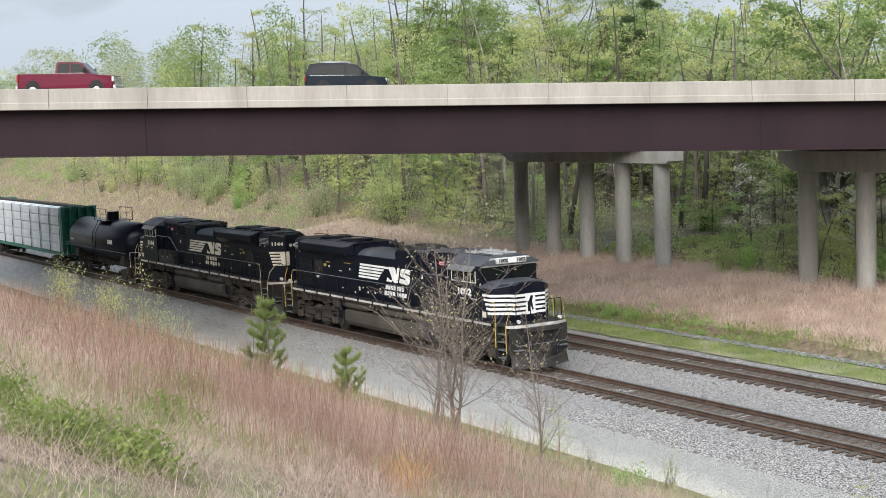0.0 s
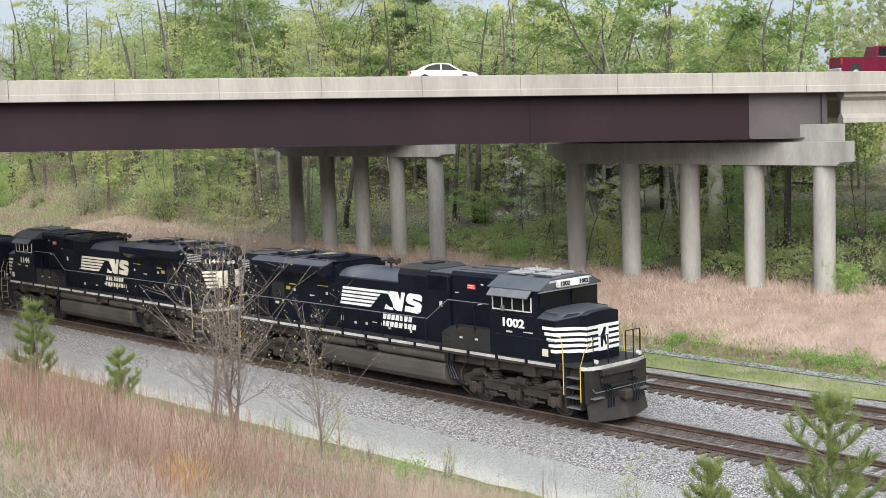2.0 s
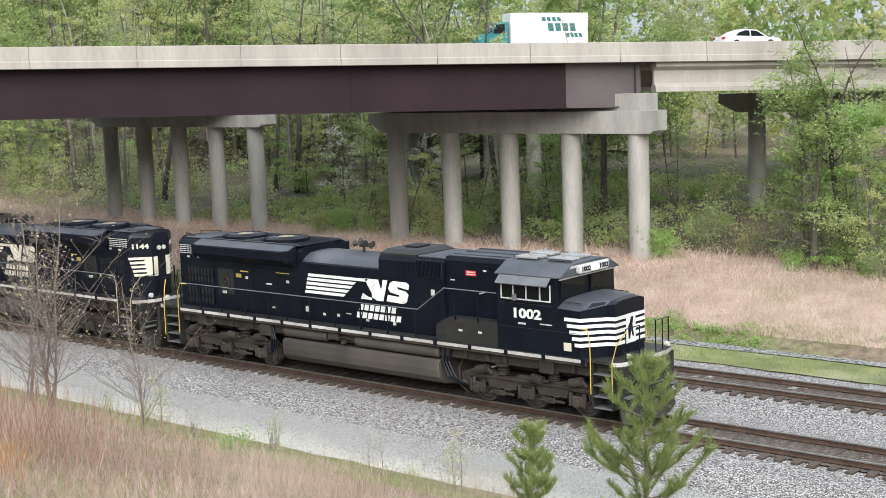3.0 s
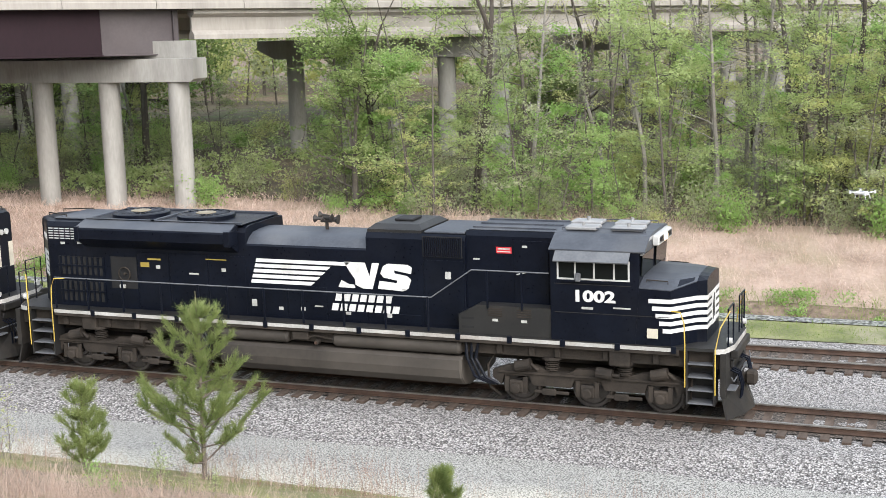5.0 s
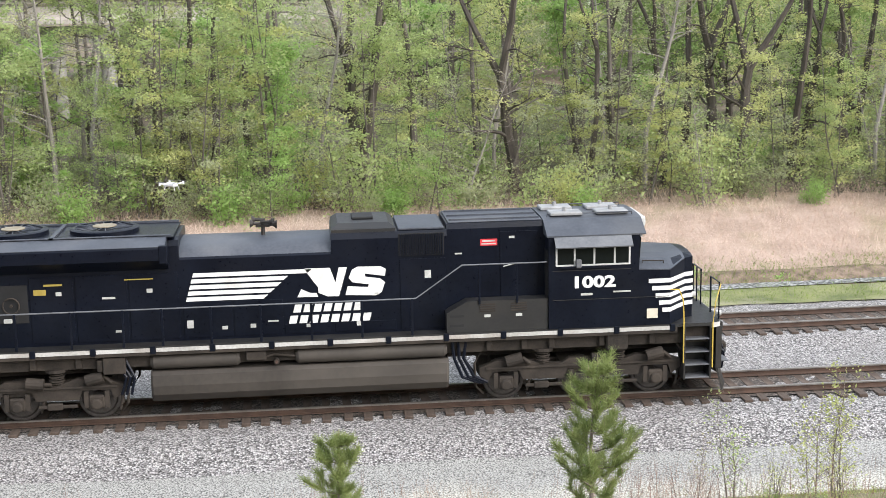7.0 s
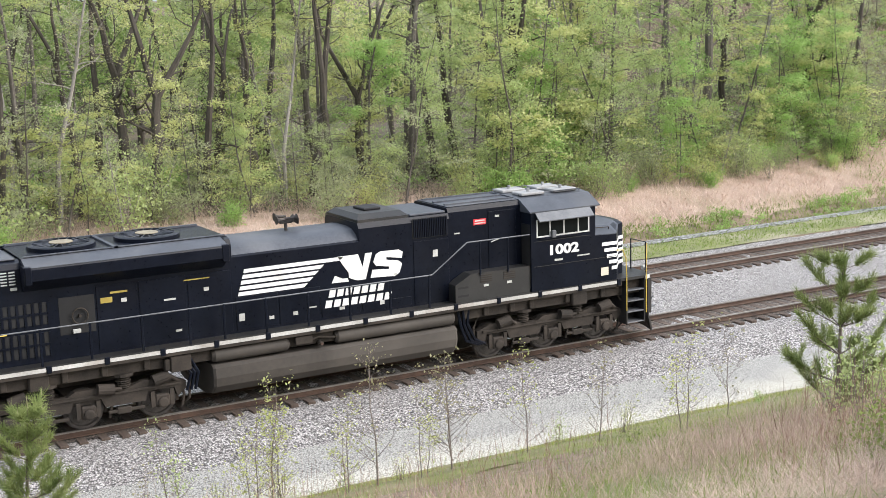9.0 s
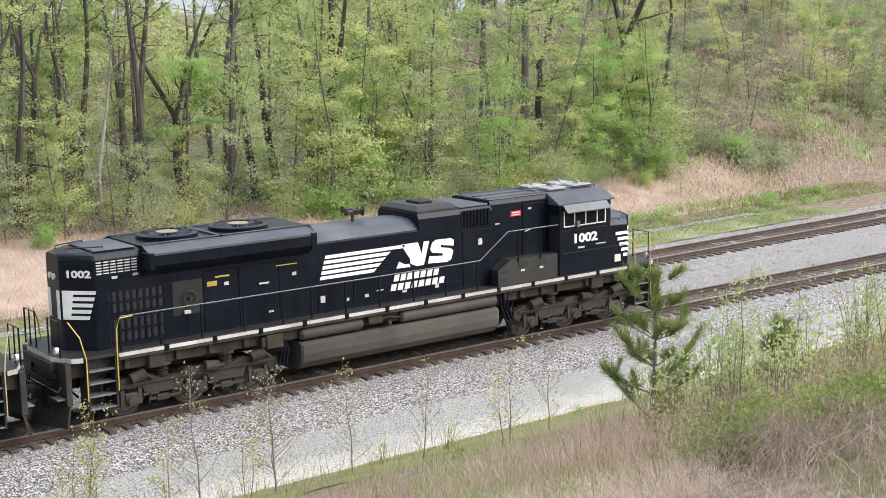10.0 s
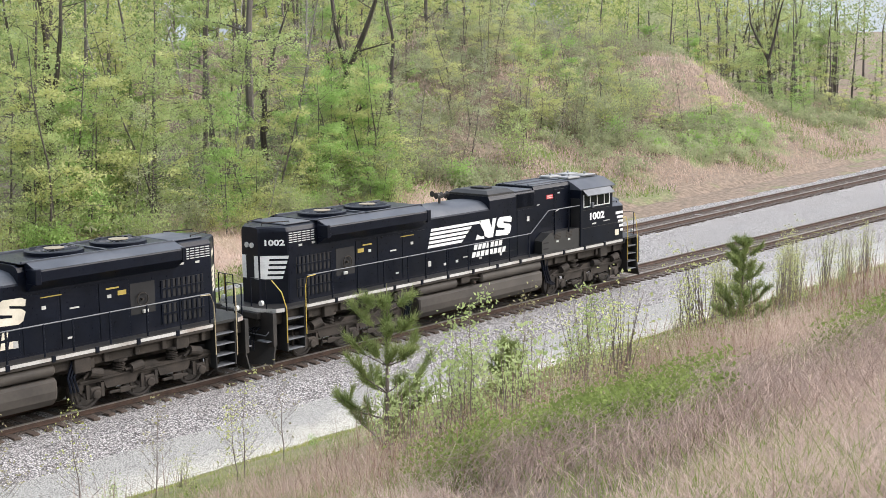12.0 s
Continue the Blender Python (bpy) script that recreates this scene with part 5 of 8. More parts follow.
        for k, px in enumerate((-9.0, -7.85, -6.62, -5.3, -4.05, -3.1, -1.92, -0.7, 0.55, 1.8, 3.05)):
            part("rail_post", Shape().block(px - 0.03, px + 0.03, min(s * 1.5, s * 1.54), max(s * 1.5, s * 1.54), 1.78, 2.93, 0.008), BLACK, loco)
        for px in (4.75, 5.7):
            part("rail_post", Shape().block(px - 0.025, px + 0.025, min(s * 1.5, s * 1.54), max(s * 1.5, s * 1.54), 2.7, 3.73, 0.008), BLACK, loco)

    # under the floor
    tank_half = [(0.9, 0.42), (1.25, 0.5), (1.48, 0.72), (1.52, 0.95), (1.5, 1.22), (1.38, 1.3)]
    tank = part("fuel_tank", Shape().loft([[(x, y * f, z) for y, z in mirror_poly(tank_half)] for x, f in ((-3.46, 0.97), (-3.4, 1.0), (3.9, 1.0), (3.96, 0.97))]), TANK_GRIME, loco, "large dusty brown-black fuel tank")
    for s in (-1, 1):
        for x0, x1, rr in ((-3.45, -1.25, 0.19), (0.12, 3.92, 0.2)):
            part("air_reservoir", Shape().cyl((x0, s * 1.3, 1.54), (x0 + 0.08, s * 1.3, 1.54), rr * 0.7, 16, rr).cyl((x0 + 0.08, s * 1.3, 1.54), (x1 - 0.08, s * 1.3, 1.54), rr, 16).cyl((x1 - 0.08, s * 1.3, 1.54), (x1, s * 1.3, 1.54), rr, 16, rr * 0.7), TANK_GRIME, loco, "dusty air reservoir tube", smooth=True)
        part("fuel_filler", Shape().block(-1.1, -0.6, min(s * 1.38, s * 1.5), max(s * 1.38, s * 1.5), 1.5, 1.72, 0.02).cyl((-0.35, s * 1.35, 1.45), (-0.35, s * 1.52, 1.45), 0.07, 10).tube([(-0.9, s * 1.42, 1.5), (-0.4, s * 1.42, 1.62), (0.1, s * 1.4, 1.55)], 0.03), GRIME, loco)
        part("filler_cap", Shape().cyl((-0.35, s * 1.52, 1.45), (-0.35, s * 1.56, 1.45), 0.04, 10), RUST_RAIL, loco)
        part("valve_box", Shape().block(-4.6, -4.05, min(s * 1.25, s * 1.5), max(s * 1.25, s * 1.5), 1.3, 1.72, 0.02).block(-4.75, -4.6, min(s * 1.25, s * 1.46), max(s * 1.25, s * 1.46), 1.36, 1.66, 0.02), GRIME, loco)
        part("sand_box", Shape().block(8.0, 8.55, min(s * 1.2, s * 1.5), max(s * 1.2, s * 1.5), 1.35, 1.8, 0.03), GRIME, loco)
        part("sand_box", Shape().block(-8.2, -7.7, min(s * 1.2, s * 1.45), max(s * 1.2, s * 1.45), 1.35, 1.8, 0.03), GRIME, loco)
        hose = Shape()
        for k in range(3):
            hose.tube([(4.05 + 0.18 * k, s * 1.35, 1.78), (4.1 + 0.12 * k, s * 1.42, 1.3), (4.3 + 0.15 * k, s * 1.4, 0.8), (4.75 + 0.1 * k, s * 1.35, 0.62)], 0.045, 6)
            hose.tube([(-4.1 - 0.15 * k, s * 1.35, 1.7), (-3.85 - 0.1 * k, s * 1.42, 1.2), (-3.95 - 0.12 * k, s * 1.4, 0.75)], 0.04, 6)
        part("cable_hose", hose, BLACK, loco, "drooping black motor cables")
        piping = Shape()
        for x in (4.3, 5.0, 5.9, 6.6, 7.9, 9.2, -5.2, -6.3, -7.3, -8.8):
            piping.block(x - 0.08, x + 0.08, min(s * 1.1, s * 1.4), max(s * 1.1, s * 1.4), 1.45, 1.76, 0.02)
        piping.tube([(4.2, s * 1.3, 1.7), (9.8, s * 1.3, 1.68)], 0.04, 6).tube([(-4.2, s * 1.3, 1.68), (-9.0, s * 1.3, 1.7)], 0.04, 6)
        part("piping", piping, GRIME, loco)
    wheels = []
    for mid in (7.38, -6.75):
        truck, axles = loco_truck(loco, mid)
        wheels += [wheelset(loco, x) for x in axles]
    return loco, wheels


WHITE_DULL = material("dull_white_paint", (0.4, 0.4, 0.39), (0.58, 0.58, 0.57), 0.55, scale=3, fine=20, bump=0.03, dirt=(0.25, 0.24, 0.22))
CREAM = material("yellowed_white_paint", (0.55, 0.5, 0.4), (0.7, 0.65, 0.54), 0.55, scale=2.5, fine=22, bump=0.04, dirt=(0.3, 0.27, 0.22), dirt_amount=0.5)
PALE_PLATE = material("cream_plate", (0.5, 0.46, 0.36), (0.6, 0.55, 0.45), 0.6, scale=3, bump=0.02)
LOUVRE = Shape().box(-0.075, 0.075, -0.012, 0.012, 0.0, 0.03).mesh("louvre")
LOUVRE.materials.append(WHITE_DULL)

lead_loco, lead_wheels = locomotive("1002", "black diesel road locomotive numbered 1002 with white stripes and lit headlights", False, True)
rear_loco, rear_wheels = locomotive("1144", "black diesel road locomotive numbered 1144 running backwards with faded cream stripes", True, False)


# ---- freight cars ----
def freight_truck(parent, mid):
    t = part("truck", Shape().box(mid - 0.25, mid + 0.25, -1.1, 1.1, 0.55, 0.85), GRIME, parent, "two-axle cast steel truck")
    for s in (-1, 1):
        part("side_frame", Shape().prism([(mid + p, q) for p, q in ((-1.15, 0.35), (-0.8, 0.6), (-0.45, 0.28), (0.45, 0.28), (0.8, 0.6), (1.15, 0.35), (1.2, 0.6), (0.85, 0.78), (0.4, 0.86), (-0.4, 0.86), (-0.85, 0.78), (-1.2, 0.6))], "y", s * 0.98, s * 1.14), GRIME, t)
    return [wheelset(parent, mid + d, 0.42) for d in (-0.88, 0.88)]


def tank_car():
    car = thing("tank_car", "black railway tank car with a railed top platform", "tank car")
    n, rings = 28, []
    for x, r in ((-6.6, 0.25), (-6.52, 0.8), (-6.3, 1.25), (-5.95, 1.48), (5.95, 1.48), (6.3, 1.25), (6.52, 0.8), (6.6, 0.25)):
        rings.append([(x, r * math.cos(i * math.tau / n), 2.66 + r * math.sin(i * math.tau / n)) for i in range(n)])
    part("tank", Shape().loft(rings), BLACK, car, "round black tank barrel", smooth=True)
    for x in (-4.9, 4.9):
        part("saddle", Shape().prism([(-1.3, 1.2), (1.3, 1.2), (1.2, 2.0), (-1.2, 2.0)], "x", x - 0.35, x + 0.35), GRIME, car)
    part("sill", Shape().box(-7.1, 7.1, -0.35, 0.35, 0.85, 1.2).box(-6.95, -6.3, -1.45, 1.45, 1.05, 1.2).box(6.3, 6.95, -1.45, 1.45, 1.05, 1.2), GRIME, car, "end sills and stub frame")
    plat = part("platform", Shape().box(-1.3, 1.3, -1.0, 1.0, 4.1, 4.15).cyl((0, 0, 4.0), (0, 0, 4.75), 0.42, 18).block(-0.9, -0.5, -0.2, 0.2, 4.15, 4.5, 0.02), BLACK, car, "manway platform on top")
    for s in (-1, 1):
        part("platform_rail", Shape().tube([(-1.3, s * 1.0, 4.15), (-1.3, s * 1.0, 5.0), (1.3, s * 1.0, 5.0), (1.3, s * 1.0, 4.15)], 0.03).tube([(-1.3, s * 1.0, 4.6), (1.3, s * 1.0, 4.6)], 0.02).tube([(0, s * 1.0, 4.15), (0, s * 1.0, 5.0)], 0.02), BLACK, plat)
        part("side_ladder", Shape().tube([(-0.3, s * 1.56, 1.3), (-0.3, s * 1.56, 3.2), (-0.3, s * 1.05, 4.15)], 0.025).tube([(0.3, s * 1.56, 1.3), (0.3, s * 1.56, 3.2), (0.3, s * 1.05, 4.15)], 0.025), BLACK, car)
        part("white_notice", Shape().box(-5.6, -4.8, min(s * 1.475, s * 1.49), max(s * 1.475, s * 1.49), 2.5, 2.62).box(2.6, 3.6, min(s * 1.475, s * 1.49), max(s * 1.475, s * 1.49), 2.6, 2.9), WHITE_DULL, car)
        part("hand_rail", Shape().tube([(-6.3, s * 1.5, 2.1), (6.3, s * 1.5, 2.1)], 0.02), SHADE_GREY, car)
    for e in (-1, 1):
        part("coupler", Shape().block(min(e * 7.0, e * 7.45), max(e * 7.0, e * 7.45), -0.15, 0.15, 0.78, 1.05, 0.03), GRIME, car)
        part("end_ladder", Shape().tube([(e * 6.9, -1.4, 1.1), (e * 6.9, -1.4, 2.2), (e * 6.9, -0.7, 2.2), (e * 6.9, -0.7, 1.1)], 0.025), WHITE_DULL, car)
    wheels = freight_truck(car, -4.9) + freight_truck(car, 4.9)
    return car, wheels


PACK = {}


def lumber_car():
    car = thing("lumber_flatcar", "green centre-beam flatcar stacked with white-wrapped lumber packs", "flatcar", "lumber flatcars")
    part("deck", Shape().block(-11.0, 11.0, -1.4, 1.4, 1.0, 1.25, 0.02).box(-10.8, 10.8, -0.35, 0.35, 0.75, 1.0), GREEN_CAR, car, "dark green deck and sill")
    part("centre_beam", Shape().box(-10.6, 10.6, -0.1, 0.1, 1.25, 4.75), GREEN_CAR, car)
    part("top_chord", Shape().box(-10.8, 10.8, -0.35, 0.35, 4.75, 4.9), GRIME, car)
    for e in (-1, 1):
        bh = part("bulkhead", Shape().box(min(e * 10.75, e * 10.85), max(e * 10.75, e * 10.85), -1.42, 1.42, 1.25, 4.85), GREEN_CAR, car, "green ribbed end bulkhead")
        for y in (-1.35, -0.7, 0.0, 0.7, 1.35):
            part("bulkhead_rib", Shape().box(min(e * 10.85, e * 11.1), max(e * 10.85, e * 11.1), y - 0.07, y + 0.07, 1.25, 4.85), GREEN_CAR, bh)
        for z in (1.9, 2.8, 3.8, 4.75):
            part("bulkhead_rail", Shape().box(min(e * 10.85, e * 11.05), max(e * 10.85, e * 11.05), -1.42, 1.42, z - 0.06, z + 0.06), GREEN_CAR, bh)
        part("coupler", Shape().block(min(e * 10.9, e * 11.5), max(e * 10.9, e * 11.5), -0.15, 0.15, 0.78, 1.05, 0.03), GRIME, car)
    if "mesh" not in PACK:
        PACK["mesh"] = Shape().block(-1.2, 1.2, -0.6, 0.6, 0.0, 0.66, 0.03).mesh("lumber_pack")
        PACK["mesh"].materials.append(WRAP)
    r = random.Random(5)
    for i in range(8):
        for k in range(5):
            for s in (-1, 1):
                ob = part("lumber_pack", PACK["mesh"], WRAP, car)
                ob.matrix_basis = pose(-9.25 + i * 2.63 + r.uniform(-0.1, 0.1), s * 0.78 + r.uniform(-0.02, 0.03), 1.28 + k * 0.7)
    straps = Shape()
    for i in range(9):
        x = -10.4 + i * 2.6
        for s in (-1, 1):
            straps.tube([(x, s * 1.42, 1.2), (x, s * 1.43, 4.75), (x, s * 0.3, 4.88)], 0.02, 4)
    part("tie_down_cable", straps, GRIME, car)
    wheels = freight_truck(car, -8.2) + freight_truck(car, 8.2)
    return car, wheels


tank, tank_wheels = tank_car()
lumber_a, lumber_a_wheels = lumber_car()
lumber_b, lumber_b_wheels = lumber_car()


# ---- plants ----
def fast_mesh(name, verts, faces, mat):
    """A mesh from arrays of vertices and equal-sized faces."""
    me = bpy.data.meshes.new(name)
    verts, faces = np.asarray(verts, dtype=np.float32), np.asarray(faces, dtype=np.int32)
    k = faces.shape[1]
    me.vertices.add(len(verts))
    me.vertices.foreach_set("co", verts.ravel())
    me.loops.add(faces.size)
    me.loops.foreach_set("vertex_index", faces.ravel())
    me.polygons.add(len(faces))
    me.polygons.foreach_set("loop_start", np.arange(0, faces.size, k, dtype=np.int32))
    me.update(calc_edges=True)
    me.materials.append(mat)
    return me


def leaves(rng, centres, per, radius, size, flat=0.6, fine=False):
    """Small pointed leaves scattered round centres: vertices and faces."""
    c = np.repeat(np.asarray(centres), per, axis=0)
    n = len(c)
    off = rng.normal(size=(n, 3)) * radius * np.array([1, 1, flat])
    c = c + off
    a = rng.normal(size=(n, 3))
    a /= np.linalg.norm(a, axis=1)[:, None]
    b = np.cross(a, rng.normal(size=(n, 3)))
    b /= np.linalg.norm(b, axis=1)[:, None]
    s = (size * rng.uniform(0.55, 1.35, n))[:, None]
    if fine:
        v = np.stack([c - a * s, c - b * s * 0.55, c + a * s, c + b * s * 0.55], 1).reshape(-1, 3)
        return v, np.arange(4 * n).reshape(n, 4)
    v = np.stack([c - a * s - b * s * 0.6, c - a * s * 0.6 + b * s * 0.7, c + a * s], 1).reshape(-1, 3)
    return v, np.arange(3 * n).reshape(n, 3)


def crooked(rr, base, way, length, n, wander):
    """A wandering line of n + 1 points from base along way."""
    pts, d = [Vector(base)], Vector(way).normalized()
    for _ in range(n):
        d = (d + Vector((rr.gauss(0, wander), rr.gauss(0, wander), rr.gauss(0, wander * 0.6)))).normalized()
        pts.append(pts[-1] + d * length / n)
    return pts


def sprays(rng, tips, per, long, broad, size):
    """Flat sprays of small pointed leaves round branch tips, given as (place, way): vertices and faces."""
    c = np.repeat(np.array([tuple(p) for p, _ in tips]), per, axis=0)
    d = np.repeat(np.array([(w.x, w.y, w.z * 0.4) for _, w in tips]) + 1e-4, per, axis=0)
    d /= np.linalg.norm(d, axis=1)[:, None]
    n = len(c)
    side = np.cross(d, np.array([0, 0, 1.0]))
    side /= np.linalg.norm(side, axis=1)[:, None] + 1e-6
    grow = np.repeat(rng.uniform(0.55, 1.35, len(tips)), per)[:, None]
    u, w = rng.uniform(-0.75, 0.6, (n, 1)), rng.normal(size=(n, 1))
    c = c + d * u * long * grow + side * w * broad * 0.5 * grow * (1.0 - 0.6 * np.abs(u)) + rng.normal(size=(n, 3)) * np.array([0.05, 0.05, 0.07])
    c[:, 2] -= 0.16 * np.abs(w[:, 0]) * broad
    up = np.array([0, 0, 1.0]) + rng.normal(size=(n, 3)) * 0.65
    a = np.cross(up, rng.normal(size=(n, 3)))
    a /= np.linalg.norm(a, axis=1)[:, None]
    b = np.cross(a, up)
    b /= np.linalg.norm(b, axis=1)[:, None]
    s = (size * rng.uniform(0.55, 1.35, n))[:, None]
    v = np.stack([c - a * s - b * s * 0.5, c - a * s * 0.5 + b * s * 0.75, c + a * s], 1).reshape(-1, 3)
    return v, np.arange(3 * n).reshape(n, 3)


def tree(seed, h, r, leaf_mat, clumps, per, low, wide, label, leaf_size=0.07, bark=None, category="tree", name="tree", limbs=14, group="woodland trees",
         fork=0.0, top_leaf=1.0, spray=(0.8, 0.55), dead=6, splay=0.42):
    """A broadleaf tree: crooked tapering trunk that may fork, wandering limbs, twigs, dead lower sticks and layered leaf sprays with gaps."""
    rr, rng = random.Random(seed), np.random.default_rng(seed)
    ob = thing(name, label, category, group)
    wood, tips = Shape(), []
    stem = crooked(rr, (0, 0, -0.3), (rr.gauss(0, 0.05), rr.gauss(0, 0.05), 1), h * (fork or 1.0), 9, 0.055)
    wood.tube(stem, r, 7, 0.72 if fork else 0.14)
    axes = [(stem, r, 0.72 * r if fork else 0.14 * r)]
    if fork:
        turn = rr.uniform(0, math.tau)
        for k in range(rr.choice((2, 2, 3))):
            a = turn + k * math.tau / 2.4
            way = Vector((math.cos(a) * splay, math.sin(a) * splay, 1))
            lead = crooked(rr, stem[-1], way, h * (1 - fork) * rr.uniform(0.8, 1.1), 7, 0.11)
            wood.tube(lead, r * 0.62, 6, 0.15)
            axes.append((lead, r * 0.62, r * 0.1))
    for k in range(limbs):
        pts, r0, r1 = axes[0] if not fork or k % 3 == 0 else axes[1 + k % (len(axes) - 1)]
        s = rr.uniform(low, 0.96) if pts is stem else rr.uniform(0.1, 0.97)
        m = len(pts) - 1
        i = min(int(s * m), m - 1)
        base = pts[i].lerp(pts[i + 1], s * m - i)
        share = min(max(base.z / h, 0), 1)
        a = rr.uniform(0, math.tau)
        reach = wide * (1.12 - 0.6 * share) * rr.uniform(0.5, 1.15)
        limb = crooked(rr, base, (math.cos(a), math.sin(a), rr.uniform(0.15, 0.9)), reach, 5, 0.24)
        rl = max(0.35 * (r0 + (r1 - r0) * s), 0.012)
        wood.tube(limb, rl, 4, 0.2)
        tips += [(limb[q], (limb[q] - limb[q - 1]).normalized()) for q in (3, 4, 5)]
        for j in range(5):
            q = rr.randint(1, 4)
            f = limb[q].lerp(limb[q + 1], rr.random())
            way = (limb[q + 1] - limb[q]).normalized() + Vector((rr.gauss(0, 0.6), rr.gauss(0, 0.6), rr.uniform(-0.1, 0.6)))
            sub = crooked(rr, f, way, reach * rr.uniform(0.25, 0.5), 3, 0.3)
            wood.tube(sub, rl * 0.38, 3, 0.25)
            tips += [(sub[2], (sub[2] - sub[1]).normalized()), (sub[3], (sub[3] - sub[2]).normalized())]
    for k in range(dead):
        base = stem[rr.randint(1, 6)]
        a = rr.uniform(0, math.tau)
        wood.tube(crooked(rr, base, (math.cos(a), math.sin(a), rr.uniform(-0.3, 0.5)), wide * rr.uniform(0.2, 0.5), 3, 0.3), 0.018, 3, 0.3)
    part("trunk", wood, bark or BARK, ob, "grey-brown trunk with bare limbs")
    picks = rr.choices(tips, [1.0 if p.z < 0.72 * h else top_leaf for p, _ in tips], k=clumps)
    v, f = sprays(rng, picks, per, spray[0], spray[1], leaf_size)
    tagged(part("crown", fast_mesh("crown", v, f, leaf_mat), leaf_mat, ob, "loose crown of small spring leaves"), kind="stuff")
    return ob


def bush(seed, h, leaf_mat, stems, per, label, leaf_size=0.1, name="bush", spread_out=0.6, bark=None, category="bush", tuft=0.1):
    """A shrub of many thin rising stems with leaves along them."""
    rr, rng = random.Random(seed), np.random.default_rng(seed)
    ob = thing(name, label, category, "shrubs")
    wood, tips = Shape(), []
    for k in range(stems):
        a, lean = rr.uniform(0, math.tau), rr.uniform(0.1, 1.0) * spread_out
        hh = h * rr.uniform(0.55, 1.0)
        p0 = Vector((rr.uniform(-0.1, 0.1) * h, rr.uniform(-0.1, 0.1) * h, -0.1))
        p1 = p0 + Vector((math.cos(a) * lean * hh * 0.4, math.sin(a) * lean * hh * 0.4, hh * 0.55))
        p2 = p1 + Vector((math.cos(a) * lean * hh * 0.35, math.sin(a) * lean * hh * 0.35, hh * 0.45))
        wood.tube([p0, p1, p2], 0.004 * h + 0.004, 3, 0.25)
        tips += [tuple(p0.lerp(p1, 0.5)), tuple(p1), tuple(p1.lerp(p2, 0.5)), tuple(p2)]
    tagged(part("stem", wood, bark or TWIG, ob, "thin brown stems"), kind="stuff")
    v, f = leaves(rng, tips, per, tuft * h, leaf_size, 0.6, leaf_size < 0.06)
    tagged(part("foliage", fast_mesh("foliage", v, f, leaf_mat), leaf_mat, ob), kind="stuff")
    return ob


def sapling(seed, h, buds_mat, buds, label, name="sapling", thick=0.022, twigs=26, stems=1, leaf_size=0.035):
    """A young bare tree: fine branching twigs with a few opening buds."""
    rr, rng = random.Random(seed), np.random.default_rng(seed)
    ob = thing(name, label, "sapling", "young trees")
    wood, tips = Shape(), []
    for st in range(stems):
        foot = Vector((rr.uniform(-0.3, 0.3), rr.uniform(-0.3, 0.3), -0.1)) if stems > 1 else Vector((0, 0, -0.1))
        hh = h * (1 if st == 0 else rr.uniform(0.55, 0.95))
        top = foot + Vector((rr.uniform(-0.12, 0.12) * hh, rr.uniform(-0.12, 0.12) * hh, hh))
        pts = [foot.lerp(top, i / 5) + Vector((rr.uniform(-1, 1), rr.uniform(-1, 1), 0)) * 0.015 * hh for i in range(6)]
        wood.tube(pts, thick, 6, 0.2)
        for k in range(twigs):
            s = 0.18 + 0.8 * k / twigs
            i = min(int(s * 5), 4)
            b = pts[i].lerp(pts[i + 1], s * 5 - i)
            a = rr.uniform(0, math.tau)
            ln = hh * ((0.6 - 0.42 * s) if h > 4 else (0.42 - 0.3 * s)) * rr.uniform(0.55, 1.15)
            e = b + Vector((math.cos(a) * ln * 0.75, math.sin(a) * ln * 0.75, ln * rr.uniform(0.5, 1.0)))
            m = b.lerp(e, 0.5) + Vector((0, 0, -0.05 * ln))
            wood.tube([b, m, e], thick * 0.4 * (1.15 - s), 4, 0.35)
            for j in range(4):
                b2 = b.lerp(e, rr.uniform(0.3, 0.95))
                e2 = b2 + Vector((rr.uniform(-1, 1), rr.uniform(-1, 1), rr.uniform(0.2, 1.1))) * ln * 0.36
                wood.tube([b2, e2], thick * 0.16, 3, 0.5)
                tips.append(tuple(e2))
            tips.append(tuple(e))
    tagged(part("branchwork", wood, TWIG, ob, "fine bare branches"), kind="stuff")
    if buds:
        v, f = leaves(rng, tips, buds, 0.05 * h ** 0.5, leaf_size, 0.75, True)
        tagged(part("foliage", fast_mesh("foliage", v, f, buds_mat), buds_mat, ob, "opening buds"), kind="stuff")
    return ob


